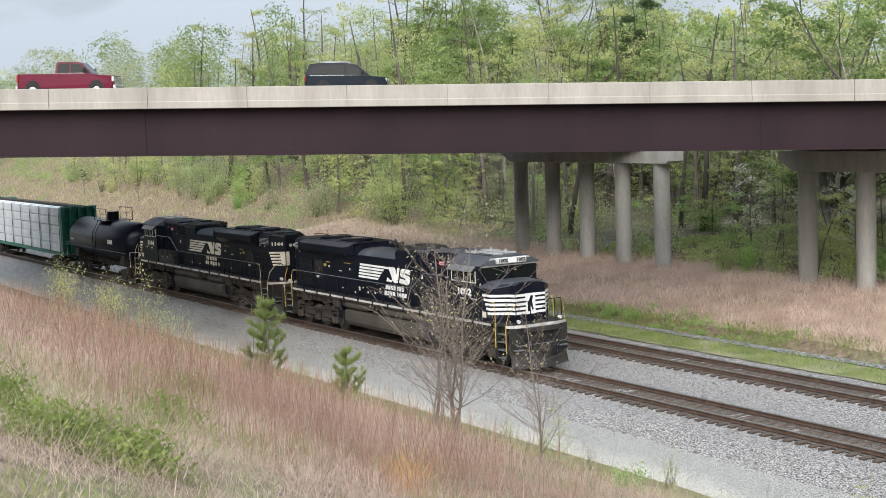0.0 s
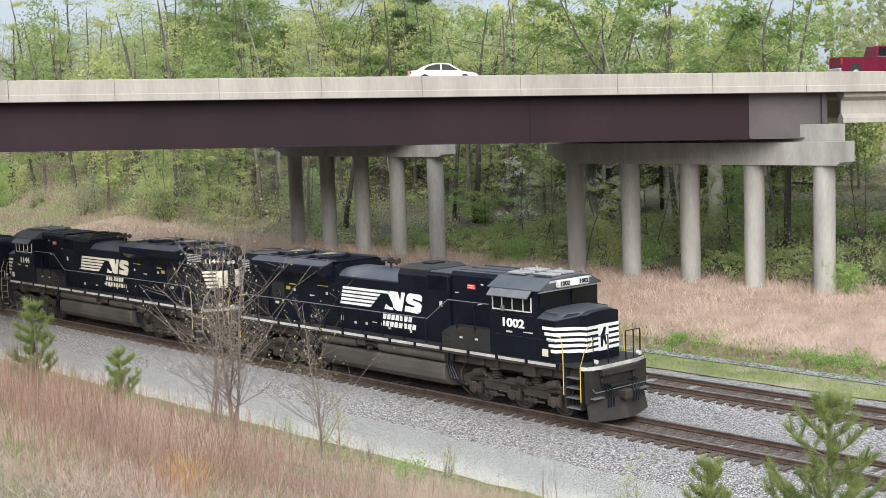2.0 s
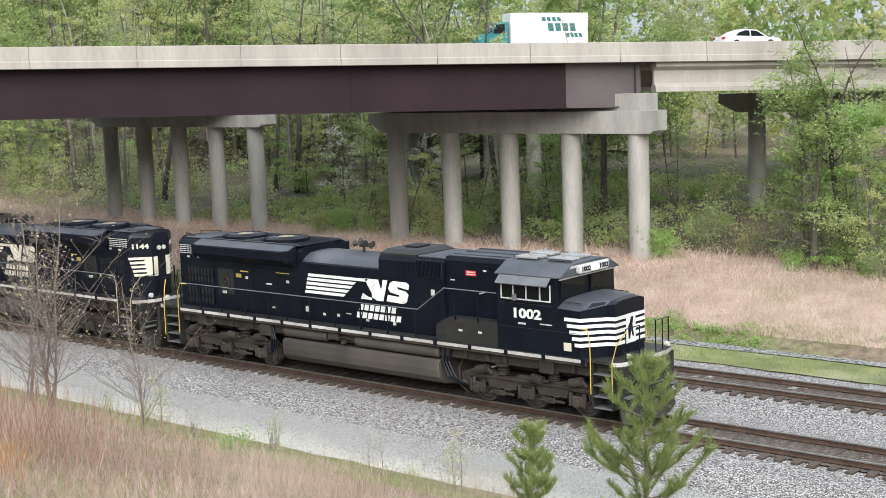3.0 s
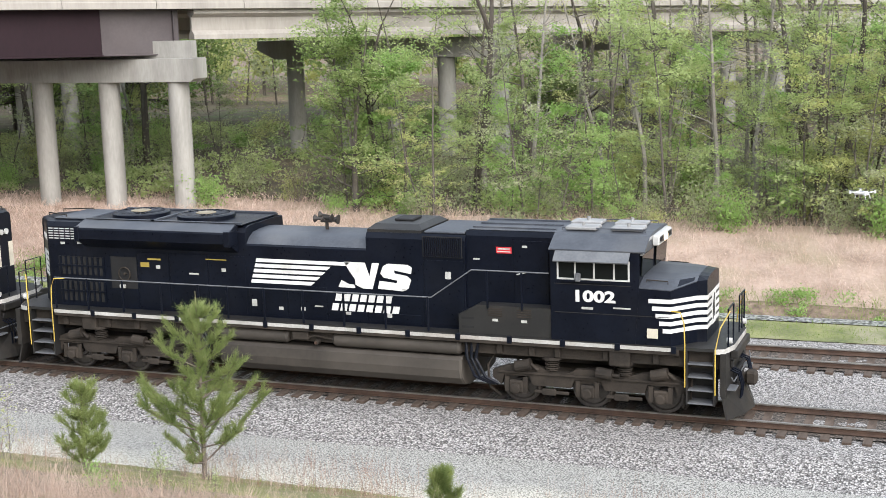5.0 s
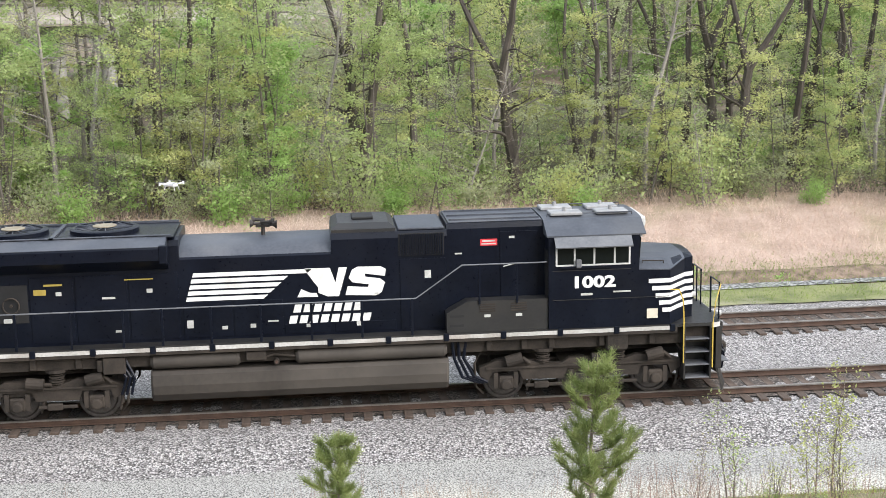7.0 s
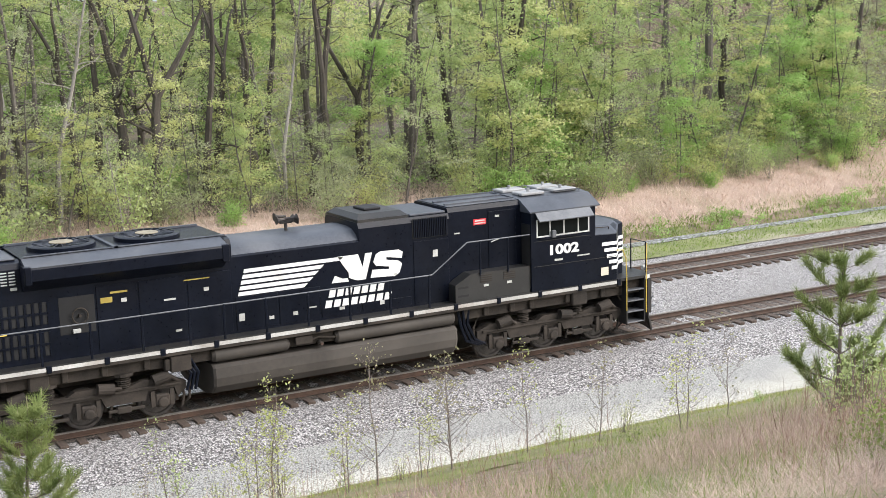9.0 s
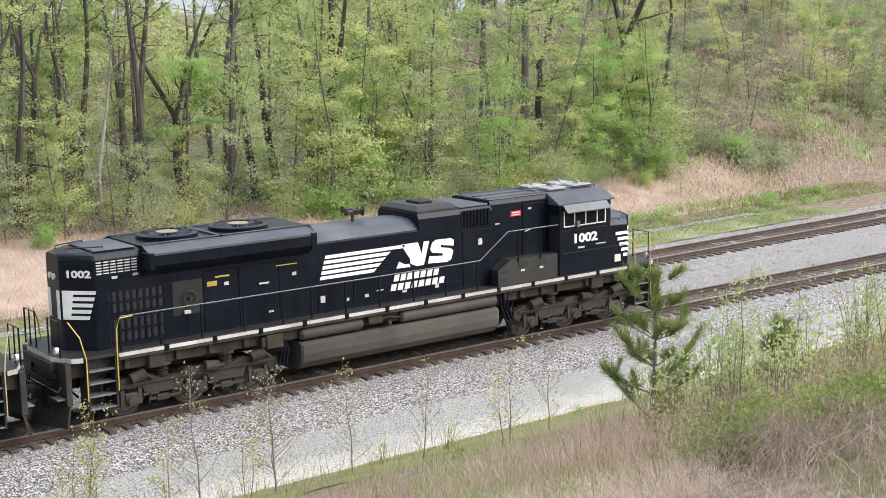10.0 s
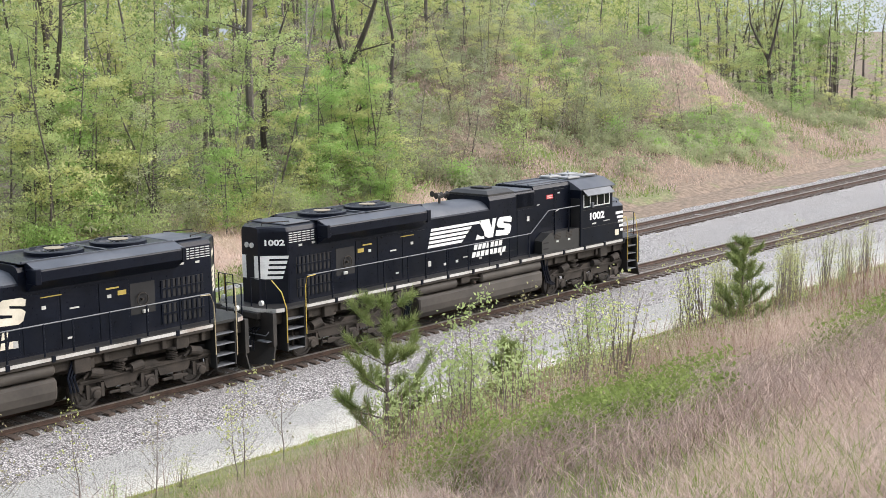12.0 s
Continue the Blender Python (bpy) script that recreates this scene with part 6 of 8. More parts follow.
def pine(seed, h, wide, label, needles=17, loose=1.0):
    """A young pine: straight trunk, whorls of upswept branches ending in thick brushes of long needles, pale candles at the tips."""
    rr, rng = random.Random(seed), np.random.default_rng(seed)
    ob = thing("young_pine", label, "pine tree", "young pines")
    wood, brush, candle = Shape(), [], Shape()
    top = Vector((rr.uniform(-0.04, 0.04) * h, rr.uniform(-0.04, 0.04) * h, h))
    wood.tube([(0, 0, -0.1), (0.01 * h, 0, h * 0.5), tuple(top)], 0.014 * h + 0.006, 7, 0.25)
    bare = 0.42 if loose < 0.8 else 0.25
    whorls = max(5, int(3 + h * 1.7 * loose))
    for k in range(whorls):
        s = 0.12 + 0.8 * k / (whorls - 1)
        c = Vector((0, 0, 0)).lerp(top, s)
        n = rr.randint(4, 5)
        for j in range(n):
            a = (j + rr.random() * 0.8) * math.tau / n
            ln = wide * (1.06 - s) ** 0.55 * rr.uniform(0.35, 1.25)
            e = c + Vector((math.cos(a) * ln, math.sin(a) * ln, ln * rr.uniform(0.45, 0.95)))
            m = c.lerp(e, 0.55) - Vector((0, 0, 0.1 * ln))
            wood.tube([c, m, e], 0.005 * h * (1.15 - s) + 0.003, 4, 0.4)
            d = (e - m).normalized()
            cnt = max(4, int(ln / 0.05))
            for q in range(cnt):
                f = bare + (1 - bare) * (q + 1) / cnt
                p = (c.lerp(m, f * 2) if f < 0.5 else m.lerp(e, f * 2 - 1))
                brush.append((p, d, 1.0))
            for q in range(4):
                p = c.lerp(m, rr.uniform(0.4, 1.0)) if q < 2 else m.lerp(e, rr.uniform(0, 0.8))
                e2 = p + (d + Vector((rr.uniform(-0.9, 0.9), rr.uniform(-0.9, 0.9), rr.uniform(0.1, 0.9)))).normalized() * ln * 0.32
                wood.tube([p, e2], 0.004, 3, 0.5)
                k2 = max(3, int(ln * 0.32 / 0.05))
                brush += [(p.lerp(e2, (i + 1) / k2), (e2 - p).normalized(), 1.0) for i in range(k2)]
                candle.tube([e2, e2 + Vector((0, 0, 0.07))], 0.006, 3, 0.4)
            candle.tube([e, e + Vector((d.x * 0.03, d.y * 0.03, 0.08 + 0.03 * h * rr.random()))], 0.008, 4, 0.4)
    for q in range(int(h * 14)):
        brush.append((Vector((0, 0, 0)).lerp(top, 0.6 + 0.4 * q / (h * 14)), Vector((0, 0, 1)), 1.0))
    candle.tube([top, top + Vector((0, 0, 0.1 + 0.05 * h))], 0.012, 4, 0.4)
    part("wood", wood, TWIG, ob, "brown stem and branches")
    tagged(part("shoot", candle, BUDS, ob, "pale new shoots"), kind="stuff")
    p = np.array([tuple(b[0]) for b in brush])
    d = np.array([tuple(b[1]) for b in brush])
    p, d = np.repeat(p, needles, axis=0), np.repeat(d, needles, axis=0)
    n = len(p)
    dirs = d * 0.75 + rng.normal(size=(n, 3)) * 0.5 + np.array([0, 0, 0.35])
    dirs /= np.linalg.norm(dirs, axis=1)[:, None]
    ln = rng.uniform(0.12, 0.26, n)[:, None]
    w = np.cross(dirs, rng.normal(size=(n, 3)))
    w = w / np.linalg.norm(w, axis=1)[:, None] * 0.005
    p = p + rng.normal(size=(n, 3)) * 0.02
    v = np.stack([p - w, p + w, p + dirs * ln], 1).reshape(-1, 3)
    tagged(part("needle_foliage", fast_mesh("needle_foliage", v, np.arange(3 * n).reshape(n, 3), NEEDLE), NEEDLE, ob, "long green needles in brushes"), kind="stuff")
    return ob


def blades(name, places, rng, height, width, lean, mat, label, category="grass", curl=0.5):
    """Grass of bent blades, two triangles each, on the ground."""
    p = np.asarray(places)
    n = len(p)
    h = height[0] + (height[1] - height[0]) * rng.random(n) ** 1.3
    a = rng.uniform(0, math.tau, n)
    l = rng.uniform(0.2, 1.0, n) * lean * h
    tip = np.stack([np.cos(a) * l, np.sin(a) * l, h * rng.uniform(0.85, 1.0, n)], 1)
    midp = tip * np.array([0.5 - 0.2 * curl, 0.5 - 0.2 * curl, 0.55])
    b = rng.uniform(0, math.tau, n)
    w = np.stack([np.cos(b), np.sin(b), np.zeros(n)], 1) * (width * np.clip(np.abs(p[:, 0]) / 30, 0.62, 1.3) * rng.uniform(0.6, 1.4, n))[:, None]
    v = np.stack([p - w, p + w, p + midp - w * 0.8, p + midp + w * 0.8, p + tip], 1).reshape(-1, 3)
    i = np.arange(n)[:, None] * 5
    f = np.concatenate([i + np.array([[0, 1, 3]]), i + np.array([[2, 3, 4]])], 0)
    ob = part(name, fast_mesh(name, v, f, mat), mat)
    return tagged(ob, label, category, kind="stuff")


def strew(rng, n, x0, x1, y0, y1, keep):
    """Points on the ground inside a rectangle where keep(x, y) allows them."""
    out = []
    xs, ys, cs = rng.uniform(x0, x1, n), rng.uniform(y0, y1, n), rng.random(n)
    for x, y, c in zip(xs, ys, cs):
        if keep(x, y) > c:
            out.append((x, y, ground_z(x, y) - 0.03))
    return out


def patch(x, y, size, seed):
    return 0.5 + 0.5 * noise.noise((x / size, y / size, seed))


# -- woods: a few kinds, each copied over a stretch of the plan --
kinds = [
    tree(11, 14, 0.17, LEAF_A, 210, 24, 0.16, 3.6, "tall broadleaf tree in fresh green spring leaf", top_leaf=0.35),
    tree(12, 15, 0.2, LEAF_B, 190, 24, 0.2, 3.8, "tall tree with yellow-green young leaves", top_leaf=0.35),
    tree(13, 13, 0.13, LEAF_C, 150, 22, 0.18, 3.0, "slender woodland tree with sparse olive leaves", leaf_size=0.06),
    tree(14, 16, 0.25, LEAF_A, 170, 24, 0.3, 3.8, "tall straight tree with high green crown", top_leaf=0.4),
    tree(15, 14, 0.14, BUDS, 120, 12, 0.2, 3.0, "nearly bare grey tree with pale buds", bark=BARK_PALE, leaf_size=0.04, limbs=26, dead=14, spray=(0.7, 0.6)),
    tree(16, 11, 0.1, LEAF_D, 210, 26, 0.08, 2.6, "slim tree in bright green leaf down to the ground"),
    tree(17, 15, 0.29, LEAF_B, 120, 24, 0.35, 3.6, "thick dark forked trunk with thin yellow-green crown", limbs=18, fork=0.4, bark=BARK_DARK, dead=10),
    tree(18, 17, 0.2, NEEDLE_DARK, 240, 30, 0.45, 2.9, "dark evergreen tree with a dense top", leaf_size=0.075, spray=(0.6, 0.6)),
    tree(19, 8, 0.07, BLOSSOM, 80, 24, 0.25, 2.6, "small flowering tree with white blossom", leaf_size=0.05, spray=(0.6, 0.6)),
    tree(26, 15, 0.26, LEAF_E, 420, 20, 0.22, 5.0, "broad tree with a full fresh green crown", limbs=40, fork=0.3, leaf_size=0.11, spray=(1.2, 1.0), splay=0.3, dead=3),
    tree(27, 14, 0.22, LEAF_E, 400, 20, 0.2, 4.8, "broad tree with a full olive-green crown", limbs=40, fork=0.26, leaf_size=0.11, spray=(1.2, 1.0), splay=0.3, dead=3),
    tree(28, 16, 0.24, LEAF_B, 240, 18, 0.25, 5.0, "open-crowned tree with dark branches and thin yellow-green leaf", limbs=46, fork=0.26, leaf_size=0.1, bark=BARK_DARK, splay=0.32, dead=3),
    tree(29, 15, 0.24, LEAF_B, 70, 22, 0.5, 3.6, "tall straight dark trunk almost bare of leaf", bark=BARK_DARK, dead=16, limbs=12),
    tree(30, 14, 0.17, LEAF_C, 60, 20, 0.4, 3.2, "leaning crooked trunk with few leaves", bark=BARK_DARK, dead=12, limbs=14, fork=0.55),
]
young = [
    tree(21, 8, 0.055, LEAF_A, 130, 24, 0.1, 2.4, "young understory tree in fresh green leaf", name="young_tree", group="understory trees", leaf_size=0.06),
    tree(22, 9, 0.06, LEAF_B, 130, 24, 0.12, 2.4, "young understory tree in yellow-green leaf", name="young_tree", group="understory trees", leaf_size=0.06),
    tree(23, 7, 0.05, LEAF_D, 120, 26, 0.08, 2.2, "young bright green tree at the wood's edge", name="young_tree", group="understory trees", leaf_size=0.06),
    tree(24, 8.5, 0.05, LEAF_C, 100, 22, 0.1, 2.3, "young tree with sparse olive leaves", name="young_tree", group="understory trees", leaf_size=0.055),
    tree(25, 7.5, 0.06, BUDS, 70, 10, 0.1, 2.4, "bare twiggy young tree with pale buds", name="young_tree", group="understory trees", leaf_size=0.035, limbs=24, bark=BARK_PALE),
]
bushes = [
    bush(31, 3.0, LEAF_C, 16, 16, "olive green woodland undergrowth bush", 0.075, spread_out=0.9, tuft=0.13),
    bush(32, 2.2, LEAF_D, 16, 18, "bright green leafy bush at the wood's edge", 0.08, spread_out=1.0, tuft=0.14),
    bush(33, 3.8, LEAF_A, 18, 16, "tall fresh green shrub under the trees", 0.08, spread_out=0.8, tuft=0.13),
    bush(34, 2.8, LEAF_B, 16, 16, "yellow-green budding shrub under the trees", 0.07, spread_out=0.8, tuft=0.12),
    bush(35, 2.6, BUDS, 30, 4, "bare brown thicket with pale buds", 0.05, spread_out=0.9),
]
for k, ob in enumerate(kinds + young + bushes):
    x, y = -12 + 3.4 * k + (k % 3), 80 + (k % 4) * 2.5
    ob.matrix_basis = pose(x, y, ground_z(x, y), 0, 0, k * 40)


def in_bridge(x, y, room=2.0):
    d = Vector((x, y, 0)) - BR_FOOT
    w, q = d.dot(BR_N), d.dot(BR_U)
    return (-room < w < 14.2 + room or 22.6 - room < w < 36.8 + room) and q < 200


def plant(ob, x, y, size, turn, tilt=0.0):
    return copy_thing(ob, pose(x, y, ground_z(x, y) - 0.05, tilt, 0, turn) @ Matrix.Scale(size, 4))


open_knoll = lambda x, y: smooth_step(1.0, 1.5, math.hypot((x - 112) / 8.0, (y - 65.5) / 4.2))


def sheltered(x, y):
    """How freely the wood grows: thin before the bridge's far spans, so that they show through."""
    return 0.08 if -42 < x < -29.5 and y < 78 else 0.35 if -44 < x < -17 and y < 80 else 1.0


def spot(ob, x, y, size, turn, tilt=0.0):
    return ob, pose(x, y, ground_z(x, y) - 0.05, tilt, 0, turn) @ Matrix.Scale(size, 4)


def joined(name, label, entries):
    """Plants past counting, laid into one mesh for each material."""
    heaps = {}
    for ob, m in entries:
        for child in ob.children:
            me = child.data
            me.calc_loop_triangles()
            v, f = np.empty(len(me.vertices) * 3, np.float32), np.empty(len(me.loop_triangles) * 3, np.int32)
            me.vertices.foreach_get("co", v)
            me.loop_triangles.foreach_get("vertices", f)
            mm = np.array(m)
            heaps.setdefault(me.materials[0].name, []).append((v.reshape(-1, 3) @ mm[:3, :3].T + mm[:3, 3], f.reshape(-1, 3)))
    for mat, lots in heaps.items():
        start, verts, faces = 0, [], []
        for v, f in lots:
            verts.append(v)
            faces.append(f + start)
            start += len(v)
        mesh = fast_mesh(name, np.concatenate(verts), np.concatenate(faces), bpy.data.materials[mat])
        tagged(part(name, mesh, bpy.data.materials[mat]), label, "undergrowth", kind="stuff")


def woods():
    r = random.Random(21)
    rest = []
    # the trunks that mark the wood's edge: kind, place, size, turn, lean
    for k, x, y, s, turn, lean in ((4, 15.8, 63.4, 1.0, 20, 2), (13, 16.9, 63.8, 1.0, 80, -3), (6, 19.9, 62.6, 1.0, 140, 4), (12, 23.1, 63.8, 0.95, 10, 1), (6, 25.9, 64.4, 0.85, 230, -2),
                                   (4, 26.9, 63.0, 0.9, 60, 0), (12, 28.2, 62.6, 1.05, 100, 3), (12, 29.5, 62.6, 1.0, 280, -1), (3, 35.0, 65.0, 1.0, 30, 2), (12, 36.6, 65.0, 1.0, 200, 0),
                                   (6, 40.2, 64.0, 1.1, 50, 2), (12, 41.4, 64.2, 1.1, 310, -2), (3, 54.0, 63.4, 1.35, 20, 1), (6, 62.0, 63.5, 1.2, 75, -1), (13, 68.6, 66.0, 1.0, 0, 5),
                                   (13, -23.4, 63.6, 1.15, 30, 5), (13, -28.1, 63.0, 0.9, 200, -3), (4, -20.4, 63.6, 0.95, 130, 2), (4, -11.3, 63.0, 0.95, 310, 1), (4, -9.8, 64.5, 1.0, 90, -2), (4, -8.2, 63.2, 0.9, 15, 3),
                                   (12, -5.8, 63.6, 0.95, 45, 0), (12, -4.4, 63.4, 0.9, 160, 2), (3, -2.6, 65.0, 0.9, 260, 0), (4, 0.6, 63.2, 0.9, 10, 0), (12, 2.3, 62.6, 1.15, 95, 1),
                                   (3, 5.0, 64.0, 0.85, 190, -1), (6, 9.7, 63.2, 1.0, 300, 2), (13, 13.2, 63.4, 0.9, 15, -4), (4, -14.6, 62.6, 0.9, 200, -1), (4, -16.8, 63.4, 0.85, 260, 2)):
        plant(kinds[k], x, y, s, turn, lean)
    # the wood behind the meadow: tall trees, thinner stems between them, shrubs along its edge
    n = 0
    while n < 74:
        x, y = r.uniform(-58, 66), 64.0 + 13 * r.random() ** 1.1
        if y < wood_edge(x) + 0.8 or in_bridge(x, y) or x > 60 and y > 72 or r.random() > sheltered(x, y):
            continue
        k = r.choices(range(14), [12, 11, 9, 10, 12, 12, 6, 0, 0, 0, 0, 0, 7, 7])[0]
        plant(kinds[k], x, y, r.uniform(0.8, 1.1), r.uniform(0, 360), r.uniform(-5, 5))
        n += 1
    n = 0
    while n < 105:
        x = r.uniform(-62, 67)
        y = wood_edge(x) + 0.6 + 15 * r.random() ** 1.5
        if y < wood_edge(x) or in_bridge(x, y, 0.5) or r.random() > sheltered(x, y):
            continue
        k = r.choices(range(5), [12, 8, 9, 9, 12])[0]
        plant(young[k], x, y, r.uniform(0.6, 1.2), r.uniform(0, 360), r.uniform(-7, 7))
        n += 1
    n = 0
    while n < 150:
        x = r.uniform(-66, 68)
        y = wood_edge(x) - 0.8 + 13 * r.random() ** 1.8
        if y < wood_edge(x) - 0.7 or in_bridge(x, y, -2.0):
            continue
        plant(bushes[r.choices(range(5), [10, 9, 8, 6, 5])[0]], x, y, r.uniform(0.45, 1.1), r.uniform(0, 360))
        n += 1
    # nearest trees beyond the bridges
    n = 0
    while n < 70:
        x, y = r.uniform(-150, -58), r.uniform(63, 105)
        if in_bridge(x, y, 1.0) or x > -75 and y < 78:
            continue
        k = r.choices(range(13), [5, 4, 7, 6, 9, 4, 0, 0, 0, 0, 0, 0, 12])[0] if y < 84 else r.choices(range(12), [4, 4, 4, 3, 4, 2, 3, 0, 0, 14, 13, 14])[0]
        plant(kinds[k], x, y, r.uniform(0.9, 1.3) if y < 80 else r.uniform(1.1, 1.5), r.uniform(0, 360), r.uniform(-3, 3))
        n += 1
    # the far slope's wood edge, seen under the bridges
    n = 0
    while n < 170:
        x = r.uniform(-190, -66)
        y = 65 - 7.5 * smooth_step(-92, -135, x) + 16 * r.random() ** 1.6
        if in_bridge(x, y, 0.5):
            continue
        n += 1
        if n % 3 == 0:
            rest.append(spot(bushes[r.choices(range(5), [10, 4, 8, 4, 5])[0]], x, y, r.uniform(0.7, 1.4), r.uniform(0, 360)))
        elif n % 3 == 1:
            rest.append(spot(young[r.choices(range(5), [10, 6, 6, 10, 6])[0]], x, y + 1.5, r.uniform(0.7, 1.2), r.uniform(0, 360), r.uniform(-5, 5)))
        else:
            plant(kinds[r.choices((0, 2, 3, 4, 12, 13), [8, 8, 6, 6, 12, 6])[0]], x, y + 4, r.uniform(0.8, 1.15) * (0.5 if x < -2.5 * y else 1.0), r.uniform(0, 360), r.uniform(-4, 4))
    for x, y, s in ((-128, 59.5, 0.22), (-170, 56.5, 0.2), (-150, 56.0, 0.16)):
        plant(kinds[7], x, y, s, 50 * x)
    # leafy young trees thick along the wood's front
    for i in range(58):
        x = r.uniform(-30, 6) if i % 2 else r.uniform(34, 66)
        y = wood_edge(x) + 0.4 + 3.5 * r.random()
        plant(young[r.choices(range(4), [10, 6, 9, 5])[0]], x, y, r.uniform(0.75, 1.35), r.uniform(0, 360), r.uniform(-6, 6))
    # scrub and small trees on the hill side
    n = 0
    while n < 62:
        x = r.uniform(67, 128)
        rel = r.uniform(15, 36)
        y = track2(x) + rel
        if patch(x, y, 9, 2) < 0.48 or (96 < x < 128 and rel < 27) or open_knoll(x, y) < 0.9:
            continue
        plant(bushes[r.choices(range(5), [12, 2, 4, 6, 12])[0]], x, y, r.uniform(0.5, 1.15), r.uniform(0, 360))
        n += 1
    for _ in range(80):
        x = r.uniform(67, 110)
        y = track2(x) + r.uniform(16, 36)
        if open_knoll(x, y) < 0.9:
            continue
        plant(young[r.choices(range(5), [4, 9, 2, 6, 9])[0]], x, y, r.uniform(0.5, 0.95), r.uniform(0, 360), r.uniform(-6, 6))
    for _ in range(26):
        x, y = r.uniform(66, 112), r.uniform(82, 100)
        plant(kinds[r.choices(range(9), [10, 16, 6, 6, 6, 6, 2, 2, 0])[0]], x, y, r.uniform(0.6, 0.85), r.uniform(0, 360))
    for k, x, y, s in ((0, 95.0, 63.0, 1.3), (3, 92.5, 62.5, 1.2), (0, 89.0, 63.5, 1.4), (2, 97.5, 63.8, 1.0), (0, 86.0, 62.0, 1.1), (4, 84.0, 61.0, 1.2)):
        plant(bushes[k], x, y, s, 45 * x)
    for k, x, y, s in ((1, 79.5, 61.8, 0.75), (1, 82.0, 62.6, 0.7), (4, 80.5, 63.0, 0.8)):
        plant(young[k], x, y, s, 60 * x)
    for _ in range(36):
        x = r.uniform(124, 158)
        y = r.uniform(66, 84) + 0.12 * (x - 124)
        plant(kinds[r.choices(range(9), [16, 8, 10, 10, 4, 10, 8, 1, 0])[0]], x, y, r.uniform(0.7, 1.0), r.uniform(0, 360))
    for x, y, s in ((63.5, 61.6, 0.85), (60.0, 62.4, 0.8), (57, 61.8, 0.7)):
        plant(kinds[5], x, y, s, 70 * x)
    # shrubs and thin trees along the foot of the wood
    for i in range(86):
        x = r.uniform(-20, 64) if i % 3 else r.uniform(40, 63)
        y = wood_edge(x) - 1.2 + r.uniform(-0.6, 1.6)
        if i % 3 == 2:
            plant(young[r.choices(range(5), [8, 6, 8, 6, 6])[0]], x, y + 0.8, r.uniform(0.5, 0.9), r.uniform(0, 360), r.uniform(-7, 7))
        else:
            plant(bushes[r.choices(range(5), [10, 10, 6, 6, 5])[0]], x, y, r.uniform(0.35, 0.8), r.uniform(0, 360))
    # small trees in the gap between the bridges and on the far side of the hill
    n = 0
    while n < 64:
        x, y = r.uniform(-80, -12), r.uniform(63, 125)
        d = (Vector((x, y, 0)) - BR_FOOT).dot(BR_N)
        if not 15.0 < d < 21.8:
            continue
        rest.append(spot((young if n % 2 else bushes)[r.choice((0, 1, 1, 2, 3))], x, y, r.uniform(0.6, 1.0), r.uniform(0, 360)))
        n += 1
    for _ in range(34):
        x, y = r.uniform(120, 152), r.uniform(63, 76)
        rest.append(spot(young[r.randrange(4)], x, y, r.uniform(0.5, 0.9), r.uniform(0, 360)))
    # leafy trees standing out in front of the wood
    for k, x, y, s in ((9, -28.8, 61.2, 0.72), (5, -26.6, 62.0, 1.0), (0, -6.8, 62.2, 0.8), (0, 46.5, 62.4, 0.95), (10, 43.6, 62.0, 0.7), (5, 31.5, 62.4, 1.0), (1, 65.0, 63.5, 0.7), (0, -13.6, 63.4, 0.75), (5, -2.0, 62.2, 0.95)):
        plant(kinds[k], x, y, s, 33 * x)
    # blossoming and dark trees that stand out
    for k, x, y, s in ((8, -63.0, 64.5, 1.0), (8, -59.5, 66.5, 0.9), (8, -55, 65, 0.8), (7, -101, 88, 1.2), (7, 101, 83, 0.42), (7, 91, 80, 0.36), (7, 84, 78, 0.3)):
        plant(kinds[k], x, y, s, 40 * k)
    joined("understory", "shrubs and young trees of the wood farther off", rest)


woods()


def grove(name, spots, rng, leaf_mat, label, trunk=True):
    """Trees too many to count, joined: (x, y, height, where the crown starts, width, sprays, leaf size) each."""
    pts, sizes, wood = [], [], Shape()
    for x, y, h, low, wide, n, size in spots:
        z = ground_z(x, y)
        s = low + (1 - low) * rng.random(n)
        q = wide * np.sqrt(rng.random(n)) * np.sin(np.clip((s - low * 0.6) / (1.02 - low * 0.6), 0, 1) * 2.7)
        a = rng.uniform(0, math.tau, n)
        pts.append(np.stack([x + q * np.cos(a), y + q * np.sin(a), z + s * h], 1))
        if trunk:
            wood.tube([(x, y, z - 0.2), (x + rng.normal() * 0.3, y, z + h * 0.5), (x + rng.normal() * 0.5, y, z + h * 0.72)], 0.011 * h, 5, 0.15)
    v, f = leaves(rng, np.concatenate(pts), 9, 0.42, spots[0][6], 0.8)
    tagged(part(name, fast_mesh(name, v, f, leaf_mat), leaf_mat), label, "woods", kind="stuff")
    if trunk:
        tagged(part("far_trunk", wood, BARK, fix=False), "grey trunks of the woods behind", "woods", kind="stuff")


def far_spots(rng, n, which):
    out = []
    while len(out) < n:
        if which == "left":
            x = rng.uniform(-250, -60)
            y = rng.uniform(63 if x < -100 else 80, 130)
        elif which == "middle":
            x, y = rng.uniform(-75, 75), rng.uniform(93, 116)
        elif which == "right":
            x = rng.uniform(60, 230)
            y = rng.uniform(90, 130) if x < 125 else rng.uniform(66 + 0.1 * (x - 125), 120)
        else:
            x = rng.uniform(-330, 330)
            y = rng.uniform(118, 150) + 0.0006 * x * x
        if in_bridge(x, y, 2.5):
            continue
        out.append((x, y, rng.uniform(6.5, 10) if which == "middle" else rng.uniform(12, 18), rng.uniform(0.05, 0.25), rng.uniform(2.8, 4.8), 0, 0))
    return out


